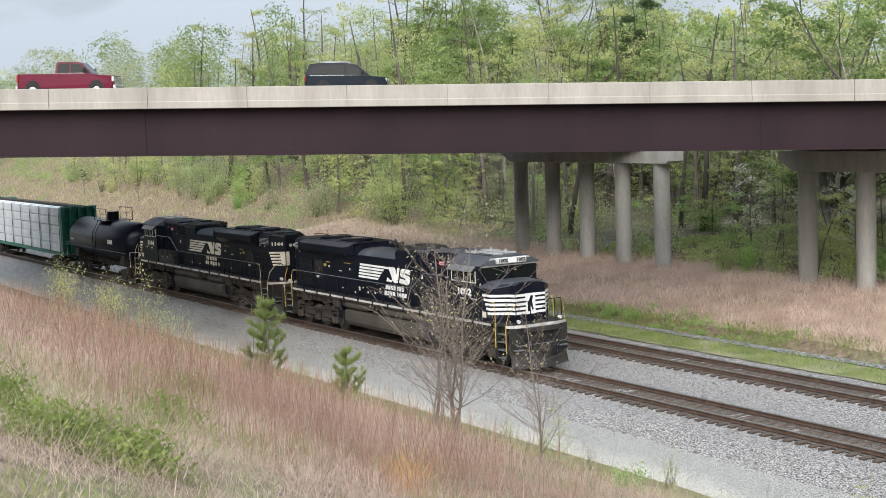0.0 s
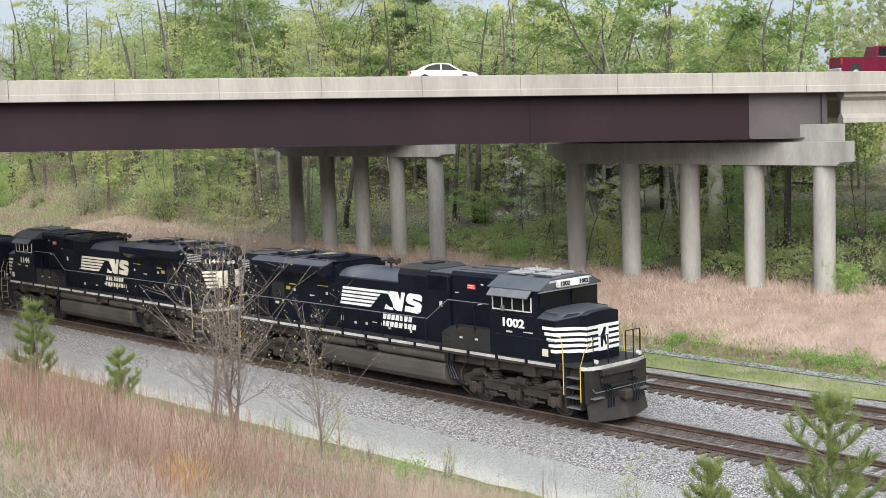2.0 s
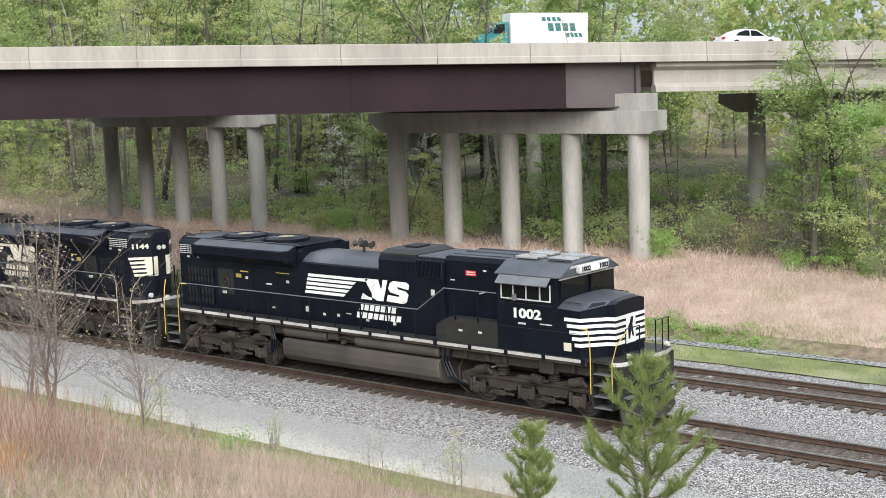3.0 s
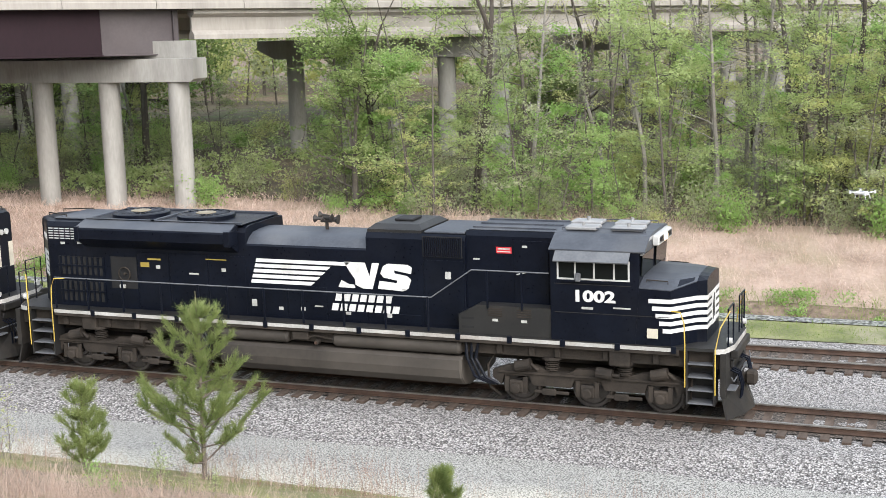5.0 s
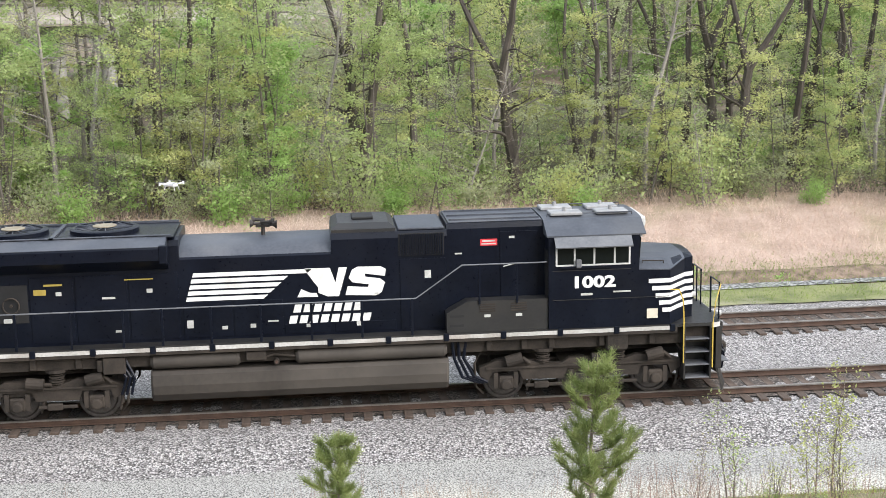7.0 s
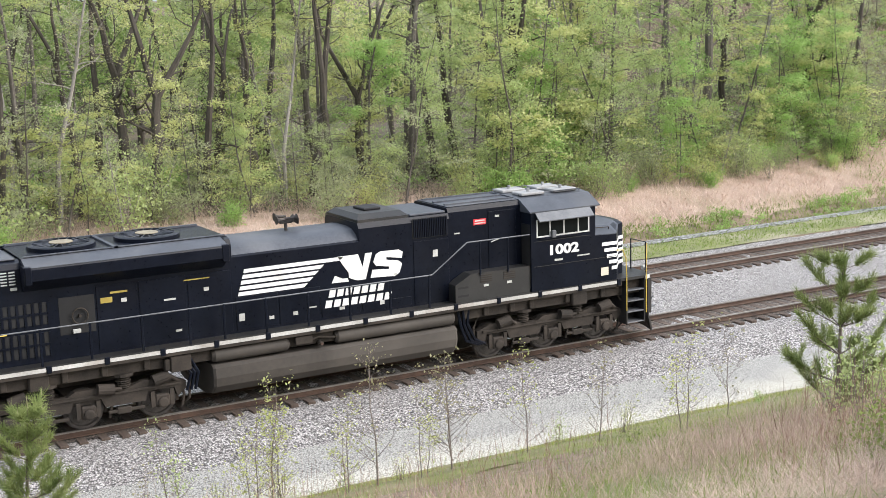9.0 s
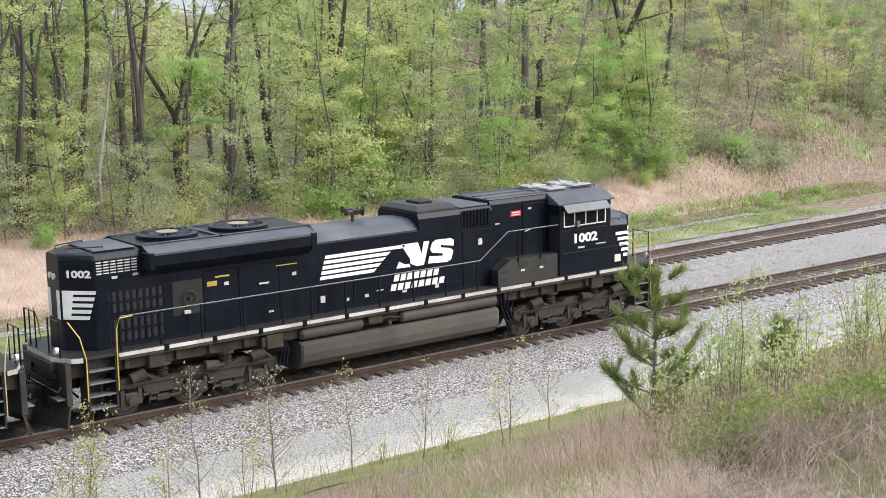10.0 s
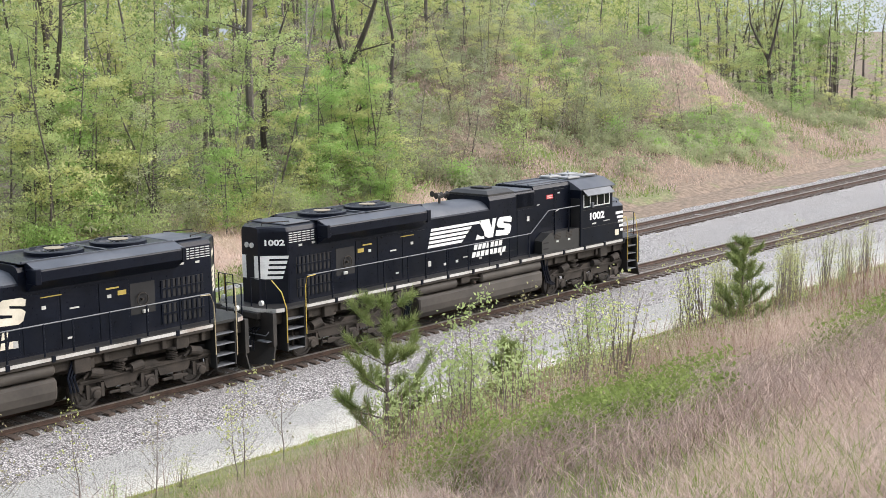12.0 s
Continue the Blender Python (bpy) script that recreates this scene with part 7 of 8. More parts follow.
rng = np.random.default_rng(5)
for mat, text in ((LEAF_B, "yellow-green spring woods farther off"), (LEAF_E, "fresh green spring woods farther off"), (LEAF_C, "olive spring woods farther off")):
    share = {LEAF_B: 0.7, LEAF_E: 1.3, LEAF_C: 0.7}[mat]
    spots = []
    for which, n, sprays, size in (("left", 56, 240, 0.17), ("middle", 34, 150, 0.15), ("right", 30, 120, 0.17)):
        spots += [(*p[:5], sprays, 0.15) for p in far_spots(rng, int(n * share), which)]
    grove("far_woods", spots, rng, mat, text)
    grove("distant_woods", [(p[0], p[1], p[2] + 2.5, p[3], p[4], 46, 0.4) for p in far_spots(rng, int(190 * share), "ring")], rng, mat, "distant " + text.replace(" farther off", " closing the view"), False)


def scrub(name, n, rng, mat, x0, x1, y0, y1, size, keep, label, leaf=0.13, per=9):
    """Low bushes too many to count, joined."""
    pts = []
    while len(pts) < n * 14:
        x, y = rng.uniform(x0, x1), rng.uniform(y0, y1)
        if not keep(x, y) > rng.random():
            continue
        h = size * rng.uniform(0.5, 1.3)
        z = ground_z(x, y)
        for _ in range(14):
            pts.append((x + rng.normal() * h * 0.42, y + rng.normal() * h * 0.42, z + h * rng.random() ** 0.8))
    v, f = leaves(rng, pts, per, 0.14 * size + 0.05, leaf, 0.6)
    tagged(part(name, fast_mesh(name, v, f, mat), mat), label, "undergrowth", kind="stuff")


clear_of = lambda x, y: 0.0 if in_bridge(x, y, 0.5) else 1.0
in_wood = lambda x, y: clear_of(x, y) * smooth_step(-0.6, 1.2, y - wood_edge(x))


def left_edge(x, y):
    line = 65 - 7.5 * smooth_step(-92, -135, x)
    return clear_of(x, y) * smooth_step(line - 1.5, line + 1.0, y) * (0.55 if y > line + 9 else 1.0)



scrub("undergrowth", 90, rng, LEAF_D, -260, -62, 58, 80, 1.8, left_edge, "bright green undergrowth along the wood's edge", 0.085, 14)
scrub("undergrowth", 60, rng, LEAF_B, -260, -62, 58, 80, 2.0, left_edge, "yellow-green undergrowth along the wood's edge", 0.085, 14)
scrub("undergrowth", 200, rng, LEAF_C, -260, -62, 58, 82, 2.2, left_edge, "olive undergrowth along the wood's edge", 0.085, 14)
scrub("undergrowth", 330, rng, LEAF_A, -62, 67, 57, 86, 1.5, in_wood, "fresh low growth on the wood's floor", 0.1)
scrub("undergrowth", 330, rng, LEAF_C, -62, 67, 57, 84, 1.3, in_wood, "olive low growth on the wood's floor", 0.09)
low_slope = lambda x, y: smooth_step(1.4, 0.7, math.hypot((x - 98) / 12.0, (y - 59.0) / 2.8))
scrub("hill_scrub", 150, rng, LEAF_C, 84, 116, 55, 64, 0.9, low_slope, "olive weeds on the lower hill side", 0.08, 12)
on_hill = lambda x, y: open_knoll(x, y) * smooth_step(10.5, 13, y - track2(x)) * smooth_step(0.44, 0.56, patch(x, y, 8, 14))
scrub("hill_scrub", 760, rng, LEAF_C, 66, 150, 52, 84, 1.1, on_hill, "low olive scrub on the hill side", 0.1)
scrub("hill_scrub", 80, rng, LEAF_D, 88, 114, 56, 63, 0.8, lambda x, y: smooth_step(1.3, 0.8, math.hypot((x - 100) / 10.0, (y - 59.6) / 2.4)), "bright green low scrub on the hill side", 0.09)
scrub("undergrowth", 260, rng, LEAF_A, -112, -38, 62, 92, 0.8, lambda x, y: 1.0 if in_bridge(x, y, 0) else 0.0, "low green growth under the bridges", 0.1, 8)
thicket = lambda x, y: open_knoll(x, y) * smooth_step(13, 17, y - track2(x)) * smooth_step(0.42, 0.55, patch(x, y, 7, 77))
scrub("hill_thicket", 330, rng, BRUSH, 67, 116, 56, 88, 2.0, thicket, "grey-brown leafless thicket on the hill side", 0.09, 7)

# -- young pines and saplings on the bank --
for sd, h, w, x, y, text, loose in (
        (41, 4.3, 1.45, -16.6, 26.4, "bushy young pine as tall as two people", 1.0),
        (42, 2.1, 0.8, -18.6, 24.6, "chest-high bushy young pine beside the road", 1.0),
        (43, 3.1, 1.05, 5.05, 24.0, "young pine with dry twigs at its foot", 1.0),
        (44, 1.9, 0.7, 0.35, 24.0, "small young pine on the bank", 1.0),
        (45, 0.9, 0.4, -9.7, 24.0, "knee-high pine seedling on the bank", 0.8),
        (46, 3.0, 1.0, 16.7, 16.1, "open-branched young pine in tall grass", 0.75),
        (47, 1.5, 0.5, 20.3, 16.3, "narrow little pine in tall grass", 1.0),
        (48, 2.6, 0.85, 32.6, 18.1, "dark bushy young pine among saplings", 1.1),
        (49, 2.7, 0.85, -40.6, 19.3, "young pine tangled with bare twigs", 0.9),
        (50, 1.7, 0.75, -40.1, 21.9, "low young pine on the bank", 0.9)):
    ob = pine(sd, h, w, text, loose=loose)
    ob.matrix_basis = pose(x, y, ground_z(x, y), 0, 0, sd * 37)
for sd, h, x, y, mat, buds, text, stems, tw in (
        (61, 5.8, -29.6, 19.4, BUDS, 1, "bare young tree with fine twigs on the bank", 3, 28),
        (62, 5.4, -35.7, 22.3, LEAF_B, 1, "bare young tree with first yellow leaves", 2, 28),
        (60, 4.2, -27.9, 21.0, BUDS, 1, "bare young tree in dry grass", 2, 22),
        (63, 1.5, -24.9, 26.2, TWIG, 0, "thin bare sapling beside the gravel road", 2, 14),
        (59, 2.8, -33.0, 21.0, TWIG, 0, "thin bare sapling in dry grass", 3, 18),
        (58, 3.0, -44.0, 20.5, TWIG, 0, "thin bare sapling on the slope", 3, 20),
        (64, 3.0, 10.4, 26.0, LEAF_B, 3, "slender sapling with yellow-green buds", 2, 22),
        (65, 3.3, 12.9, 25.8, BUDS, 2, "slender bare sapling with opening buds", 1, 20),
        (66, 2.8, 14.7, 25.6, BUDS, 2, "slender forked sapling with pale buds", 2, 18),
        (67, 2.6, 16.4, 25.2, LEAF_B, 2, "slender sapling with a few leaves", 1, 18),
        (57, 2.4, 8.4, 25.6, LEAF_A, 2, "slender sapling with small green leaves", 2, 16),
        (68, 2.6, 22.8, 18.2, BUDS, 2, "bare sapling in tall grass", 2, 22),
        (69, 3.0, -46.5, 17.5, LEAF_B, 2, "bare budding sapling on the slope", 2, 18),
        (56, 2.7, 16.9, 14.7, LEAF_A, 5, "leafy young sapling beside a pine", 2, 18),
        (55, 2.2, 22.6, 16.0, LEAF_A, 4, "leafy young sapling in tall grass", 2, 16),
        (70, 2.0, 28.5, 19.8, LEAF_A, 3, "leafy young sapling on the bank", 2, 16)):
    ob = sapling(sd, h, mat, buds, text, stems=stems, twigs=tw, thick=0.0072 * h)
    ob.matrix_basis = pose(x, y, ground_z(x, y), 0, 0, sd * 31)
r = random.Random(4)
spare = sapling(52, 2.5, LEAF_B, 2, "slender sapling with opening yellow buds", stems=2, twigs=17, thick=0.017)
spare.matrix_basis = pose(19.0, 23.4, ground_z(19.0, 23.4))
spare_bare = sapling(53, 2.4, BUDS, 1, "slender nearly bare sapling by the road", stems=1, twigs=20, thick=0.017)
spare_bare.matrix_basis = pose(21.5, 24.2, ground_z(21.5, 24.2))
for x, y, s in ((9.3, 25.0, 1.0), (11.6, 25.3, 0.9), (13.6, 24.6, 0.8), (17.8, 24.4, 1.0), (23.6, 23.2, 0.7), (27.5, 23.0, 0.7), (-22.0, 25.8, 0.8), (-31.5, 24.4, 0.8), (7.2, 24.6, 0.7), (33.5, 23.2, 0.6)):
    copy_thing(spare if r.random() < 0.55 else spare_bare, pose(x, y, ground_z(x, y) - 0.05, 0, 0, r.uniform(0, 360)) @ Matrix.Scale(s, 4))
small = [bush(81, 1.5, LEAF_A, 12, 7, "young leafy sprouts on the bank", 0.035, "sprout_bush", 0.4),
         bush(82, 1.9, LEAF_B, 18, 6, "budding yellow-green shrub on the bank", 0.032, "sprout_bush", 0.5),
         bush(83, 0.9, LEAF_D, 9, 9, "bright green seedling clump", 0.04, "sprout_bush", 0.5),
         bush(84, 3.2, LEAF_B, 26, 11, "tall upright yellow-green shoots on the bank", 0.035, "sprout_bush", 0.22, tuft=0.06),
         bush(85, 1.2, BUDS, 16, 2, "dry brown weed clump on the bank", 0.02, "sprout_bush", 0.5)]
for k, (x, y, s) in enumerate(((18.4, 17.9, 1.0), (-58.5, 20.5, 1.2), (-26.9, 23.2, 1.0), (47.0, 24.0, 1.0), (-30.5, 24.5, 0.8))):
    small[k].matrix_basis = pose(x, y, ground_z(x, y)) @ Matrix.Scale(s, 4)
r = random.Random(9)
for x, y, k, s in ((-61.5, 21.0, 1, 1.2), (-55.0, 19.5, 1, 1.0), (-64.5, 22.0, 1, 1.2), (-52.5, 21.5, 1, 0.8), (-66.5, 20.5, 3, 1.0), (18.2, 15.6, 0, 1.3), (16.0, 15.2, 0, 1.1), (17.6, 14.6, 2, 0.9), (19.3, 15.5, 0, 0.9),
                   (45.0, 26.0, 3, 0.85), (46.2, 26.6, 3, 0.8), (43.6, 26.4, 1, 1.2)):
    plant(small[k], x, y, s, r.uniform(0, 360))
for x, y, k, s in ((-60.0, 18.8, 1, 1.2), (-57.2, 18.0, 1, 1.1), (-56.4, 21.4, 1, 1.0), (-53.8, 18.6, 1, 1.0), (-62.8, 19.6, 1, 1.2), (-50.6, 19.8, 1, 0.9), (-63.5, 23.6, 3, 0.6),
                   (17.6, 15.4, 0, 1.6), (18.6, 14.6, 0, 1.5), (19.2, 16.6, 0, 1.4), (17.2, 13.8, 0, 1.3), (21.4, 17.0, 0, 1.2), (22.4, 15.2, 1, 1.1), (15.4, 14.2, 0, 1.2), (24.0, 17.4, 0, 1.2), (26.0, 18.6, 1, 1.2), (41.5, 24.6, 1, 1.5), (42.6, 23.4, 3, 0.9)):
    plant(small[k], x, y, s, r.uniform(0, 360))
for _ in range(46):
    x = r.uniform(8, 62)
    y = 26.9 - abs(r.gauss(0, 1.6)) - (1.5 if x > 30 else 0)
    plant(small[r.choices((0, 1, 2, 4), (5, 6, 3, 4))[0]], x, y, r.uniform(0.3, 0.7), r.uniform(0, 360))
for _ in range(26):
    x, y = r.uniform(40, 66), r.uniform(19.5, 25.5)
    plant(small[r.choices((0, 1, 3), (2, 4, 8))[0]], x, y, r.uniform(0.5, 0.9), r.uniform(0, 360))
for _ in range(36):
    x, y = r.uniform(-60, -12), r.uniform(20, 27)
    plant(small[r.choices((0, 1, 2, 4), (3, 3, 4, 6))[0]], x, y, r.uniform(0.3, 0.8), r.uniform(0, 360))

for x, y in ((-16.2, 25.9), (-17.0, 26.2), (-15.9, 26.6), (-18.9, 24.4), (5.4, 24.4), (4.7, 23.8), (16.2, 16.4), (17.1, 15.8), (20.6, 16.0), (-40.2, 19.8), (-39.8, 22.2), (0.6, 24.3)):
    plant(small[4], x, y, r.uniform(0.7, 1.1), r.uniform(0, 360))

# -- grasses --
rng = np.random.default_rng(8)
vine_band = lambda x, y: smooth_step(1.0, 0.4, abs(y - 10.5 + 0.27 * (x - 14) - 0.3 * math.sin(x * 0.9)) / (0.75 + 0.4 * math.sin(x * 2.1))) * (smooth_step(11.8, 12.6, x) * smooth_step(17.6, 16.6, x) + smooth_step(18.8, 19.4, x) * smooth_step(22, 21, x)) + smooth_step(0.62, 0.68, patch(x, y, 5, 31))
lush = lambda x, y: max(smooth_step(0.5, 0.6, patch(x, y, 4, 6)), smooth_step(0.5, 0.58, patch(x, y, 2.5, 66)) * smooth_step(14, 10, y), vine_band(x, y))
dry = lambda x, y: (0.2 + 0.8 * smooth_step(0.36, 0.55, patch(x, y, 4, 1))) * (1 - 0.65 * smooth_step(19.5, 23.0, y)) * (1 - 0.85 * lush(x, y)) * (0.12 + 0.88 * (smooth_step(9.0, 10.6, y) if x > 0 else smooth_step(5.0, 7.5, y)))
green = lambda x, y: smooth_step(0.5, 0.62, patch(x, y, 4, 6)) * 0.9 + 0.65 * smooth_step(24.8, 26.6, y) * (1 if y < 27.5 else 0)
low_green = lambda x, y: smooth_step(0.46, 0.56, patch(x, y, 2.5, 66)) * smooth_step(13, 9, y)
blades("dry_grass", strew(rng, 70000, -75, -6, 4, 27.0, dry) + strew(rng, 80000, -34, -7, 2, 19, dry) + strew(rng, 30000, 5, 60, 4, 27.0, dry) + strew(rng, 85000, 6, 27, 2, 18, dry), rng, (0.25, 0.85), 0.0055, 0.8, DRY_GRASS,
       "tall dry pinkish-tan grass covering the bank")
blades("straw_grass", strew(rng, 18000, -75, -5, 4, 22.5, lambda x, y: smooth_step(0.5, 0.64, patch(x, y, 6, 12))) + strew(rng, 80000, -30, -7, 2, 10, lambda x, y: 0.3 + 0.7 * smooth_step(0.4, 0.55, patch(x, y, 1.8, 12))) + strew(rng, 18000, 5, 58, 4, 22, lambda x, y: smooth_step(0.48, 0.62, patch(x, y, 6, 12))) + strew(rng, 120000, 6, 24, 2, 11.5, lambda x, y: (1 - 0.8 * vine_band(x, y)) * (0.35 + 0.65 * smooth_step(0.35, 0.55, patch(x, y, 1.6, 12)))), rng, (0.08, 0.4), 0.0042, 1.8, STRAW,
       "matted pale straw on the bank")
blades("green_grass", strew(rng, 30000, -75, -5, 4, 27.5, green) + strew(rng, 34000, 5, 62, 4, 27.5, green) + strew(rng, 34000, -28, -7, 2, 13, low_green) + strew(rng, 46000, 6, 26, 3, 20, lambda x, y: smooth_step(0.45, 0.57, patch(x, y, 2.5, 66))) + strew(rng, 4000, -6, 6, 20, 27.5, green) + strew(rng, 7000, -66, -44, 16, 23, lambda x, y: smooth_step(0.35, 0.55, patch(x, y, 3, 70))) + strew(rng, 30000, 7, 34, 13, 26, lambda x, y: smooth_step(0.46, 0.58, patch(x, y, 1.8, 68))), rng, (0.12, 0.5), 0.006, 0.8, GREEN_GRASS,
       "short new green grass between the dry stalks")
blades("verge_grass", strew(rng, 34000, 5, 48, 26.5, 27.95, lambda x, y: smooth_step(26.5, 27.4, y) * smooth_step(0.3, 0.5, patch(x, y, 3, 17))) + strew(rng, 60000, -70, 70, 24.8, 27.85, lambda x, y: (0.15 + 0.85 * smooth_step(0, 10, x)) * (0.3 + 0.7 * patch(x, y, 2, 5)) * smooth_step(26.2, 27.3, y)) + strew(rng, 60000, -60, 60, 21, 26, lambda x, y: 0.5 * smooth_step(0.46, 0.6, patch(x, y, 3, 15)) * smooth_step(21, 25, y)), rng, (0.05, 0.24), 0.011, 0.7, VERGE,
       "bright yellow-green verge along the gravel road")
blades("red_stalks", strew(rng, 8000, -62, -14, 6, 18, lambda x, y: smooth_step(0.36, 0.52, patch(x, y, 7, 20))) + strew(rng, 4000, -26, -12, 4, 12, lambda x, y: smooth_step(0.5, 0.6, patch(x, y, 3, 20))) + strew(rng, 9000, 4, 50, 9, 19, lambda x, y: smooth_step(0.46, 0.6, patch(x, y, 5, 20))) + strew(rng, 4200, -40, -13, 8, 13, lambda x, y: smooth_step(0.4, 0.6, patch(x, y, 3.5, 23))) + strew(rng, 2600, -20, 12, 25.6, 27.4, lambda x, y: smooth_step(0.4, 0.6, patch(x, y, 4, 20))), rng, (0.6, 1.6), 0.0075, 0.3, RED_STALK,
       "upright reddish-brown dead weed stalks on the bank")
bank_greens = ((-15.3, 3.9, 0.55, 130), (-12.7, 3.8, 0.45, 90), (-12.1, 4.3, 0.5, 100), (-18.0, 7.0, 0.5, 60), (-26, 10.5, 0.8, 60))
near_greens = [p for cx, cy, rad, num in bank_greens for p in strew(rng, num, cx - rad, cx + rad, cy - rad, cy + rad, lambda x, y: smooth_step(1.0, 0.5, math.hypot(x - cx, y - cy) / rad))]
mounds = strew(rng, 3200, 11.5, 24.5, 7.2, 12.0, vine_band) + strew(rng, 1600, 11, 34, 7, 20, vine_band) + strew(rng, 220, -40, -14, 7, 18, lambda x, y: smooth_step(0.6, 0.68, patch(x, y, 5, 31))) + near_greens
lift = [(x, y, z + 0.05 + (0.62 if x > 0 else 0.3) * rng.random() ** 1.2) for x, y, z in mounds for _ in range(3)]
v, f = leaves(rng, lift, 12, 0.12, 0.03, 0.75, True)
tagged(part("vine_patch", fast_mesh("vine_patch", v, f, FERN), FERN), "deep green brambles and vines in low mounds", "vines", kind="stuff")
blades("fern_patch", [(x + rng.normal() * 0.15, y + rng.normal() * 0.15, z) for x, y, z in mounds for _ in range(5)], rng, (0.25, 0.85), 0.006, 1.1, FERN,
       "deep green arching grass among the vines", "ferns", 1.0)
weedy = lambda x, y: smooth_step(7.3, 7.8, y - track2(x)) * (1 - smooth_step(8.8, 10.4, y - track2(x))) * smooth_step(0.4, 0.55, patch(x, y, 4, 53))
scrub("ditch_scrub", 330, rng, LEAF_D, -85, 70, 47, 53, 0.45, weedy, "leafy green weeds beside the ditch", 0.045, 9)
meadow = lambda x, y: smooth_step(8.9, 10.2, y - track2(x)) * (0.7 + 0.3 * patch(x, y, 4, 3)) * (1 - 0.6 * smooth_step(18, 23, y - track2(x)))
blades("meadow_grass", strew(rng, 170000, -110, 66, 49, 64, meadow), rng, (0.2, 0.75), 0.015, 1.1, MEADOW, "pale pinkish dry meadow grass beyond the ditch")
blades("slope_grass", strew(rng, 50000, -240, -88, 48, 66, lambda x, y: smooth_step(8.9, 10.2, y - track2(x)) * (0.4 + 0.6 * patch(x, y, 6, 3))), rng, (0.2, 0.6), 0.035, 0.7, SLOPE_GRASS, "tan-green grass on the slope beyond the bridges")
hill = lambda x, y: smooth_step(8.5, 10, y - track2(x)) * max(0.25 + 0.75 * smooth_step(0.4, 0.55, patch(x, y, 9, 114)), 1 - open_knoll(x, y))
blades("hill_grass", strew(rng, 42000, 60, 150, 50, 90, hill), rng, (0.3, 0.8), 0.026, 0.6, MEADOW, "dry tan grass on the hill side")
blades("hill_green", strew(rng, 50000, 58, 150, 50, 90, lambda x, y: smooth_step(8.5, 9.5, y - track2(x)) * smooth_step(0.46, 0.6, patch(x, y, 10, 44))), rng, (0.2, 0.6), 0.03, 0.8, GREEN_GRASS, "green weeds on the hill side")
blades("ditch_weeds", strew(rng, 90000, -95, 75, 47, 53, lambda x, y: (smooth_step(7.2, 7.9, y - track2(x)) * (1 - smooth_step(9.6, 11.0, y - track2(x)))) * (0.3 + 0.7 * smooth_step(0.35, 0.5, patch(x, y, 3, 50)))), rng, (0.12, 0.45), 0.02, 0.9, FERN, "green weeds along the ditch")
blades("strip_grass", strew(rng, 80000, -75, 62, 43.5, 50, lambda x, y: (smooth_step(3.6, 4.3, y - track2(x)) * (1 - smooth_step(5.8, 6.5, y - track2(x)))) * (0.4 + 0.6 * patch(x, y, 3, 51))), rng, (0.08, 0.34), 0.014, 0.9, GREEN_GRASS, "short fresh grass on the strip")


tufts = [(x + rng.normal() * 0.16, y + rng.normal() * 0.12) for x, y, _ in strew(rng, 70, -22, 11, 25.4, 27.2, lambda x, y: smooth_step(0.4, 0.55, patch(x, y, 2.5, 71))) for _ in range(45)]
blades("dry_tufts", [(x, y, ground_z(x, y) - 0.02) for x, y in tufts], rng, (0.5, 1.25), 0.006, 0.45, DRY_GRASS, "feathery pinkish dry grass tufts beside the road")


# -- dead brush in tangles --
DEAD_BRUSH = material("dead_pinkish_brush", (0.22, 0.15, 0.12), (0.52, 0.4, 0.34), 0.95, scale=2, fine=20, bump=0.0)


def brush_heap(seed, x, y, n, size):
    rr = random.Random(seed)
    ob = Shape()
    for _ in range(n):
        a, px, py = rr.uniform(0, math.tau), x + rr.gauss(0, size * 0.5), y + rr.gauss(0, size * 0.3)
        ln = rr.uniform(0.3, 0.95)
        p0 = Vector((px, py, ground_z(px, py) + rr.uniform(0, 0.1)))
        p1 = p0 + Vector((math.cos(a) * ln * 0.5, math.sin(a) * ln * 0.5, rr.uniform(0.1, 0.5)))
        p2 = p0 + Vector((math.cos(a + 0.4) * ln, math.sin(a + 0.4) * ln, rr.uniform(-0.1, 0.3)))
        ob.tube([p0, p0.lerp(p1, 0.55) + Vector((0, 0, 0.12)), p1 + Vector((0, 0, 0.08)), p2], rr.uniform(0.002, 0.005), 3, 0.4)
    return tagged(part("brush_heap", ob, DEAD_BRUSH, fix=False), "tangled heap of dead grey brush on the bank", "brush heap", "dead brush", "stuff")


for k, (x, y, n, s) in enumerate(((11.6, 8.4, 700, 1.3), (15.2, 8.3, 650, 1.5), (13.3, 7.2, 650, 1.6), (18.5, 7.4, 560, 1.8), (11.0, 6.6, 560, 1.5), (-22, 12, 300, 3.0), (16.5, 6.4, 420, 1.8), (12.4, 9.6, 420, 1.0))):
    brush_heap(90 + k, x, y, n, s)
tuft = [(-15.1 + rng.normal() * 0.16, 9.1 + rng.normal() * 0.13) for _ in range(420)]
GOLD = leaf_material("golden_tuft", (0.5, 0.27, 0.09), (0.72, 0.45, 0.2), 0.25)
blades("golden_tuft", [(x, y, ground_z(x, y) - 0.02) for x, y in tuft], rng, (0.35, 0.75), 0.005, 1.0, GOLD, "golden-orange tuft of dry grass")


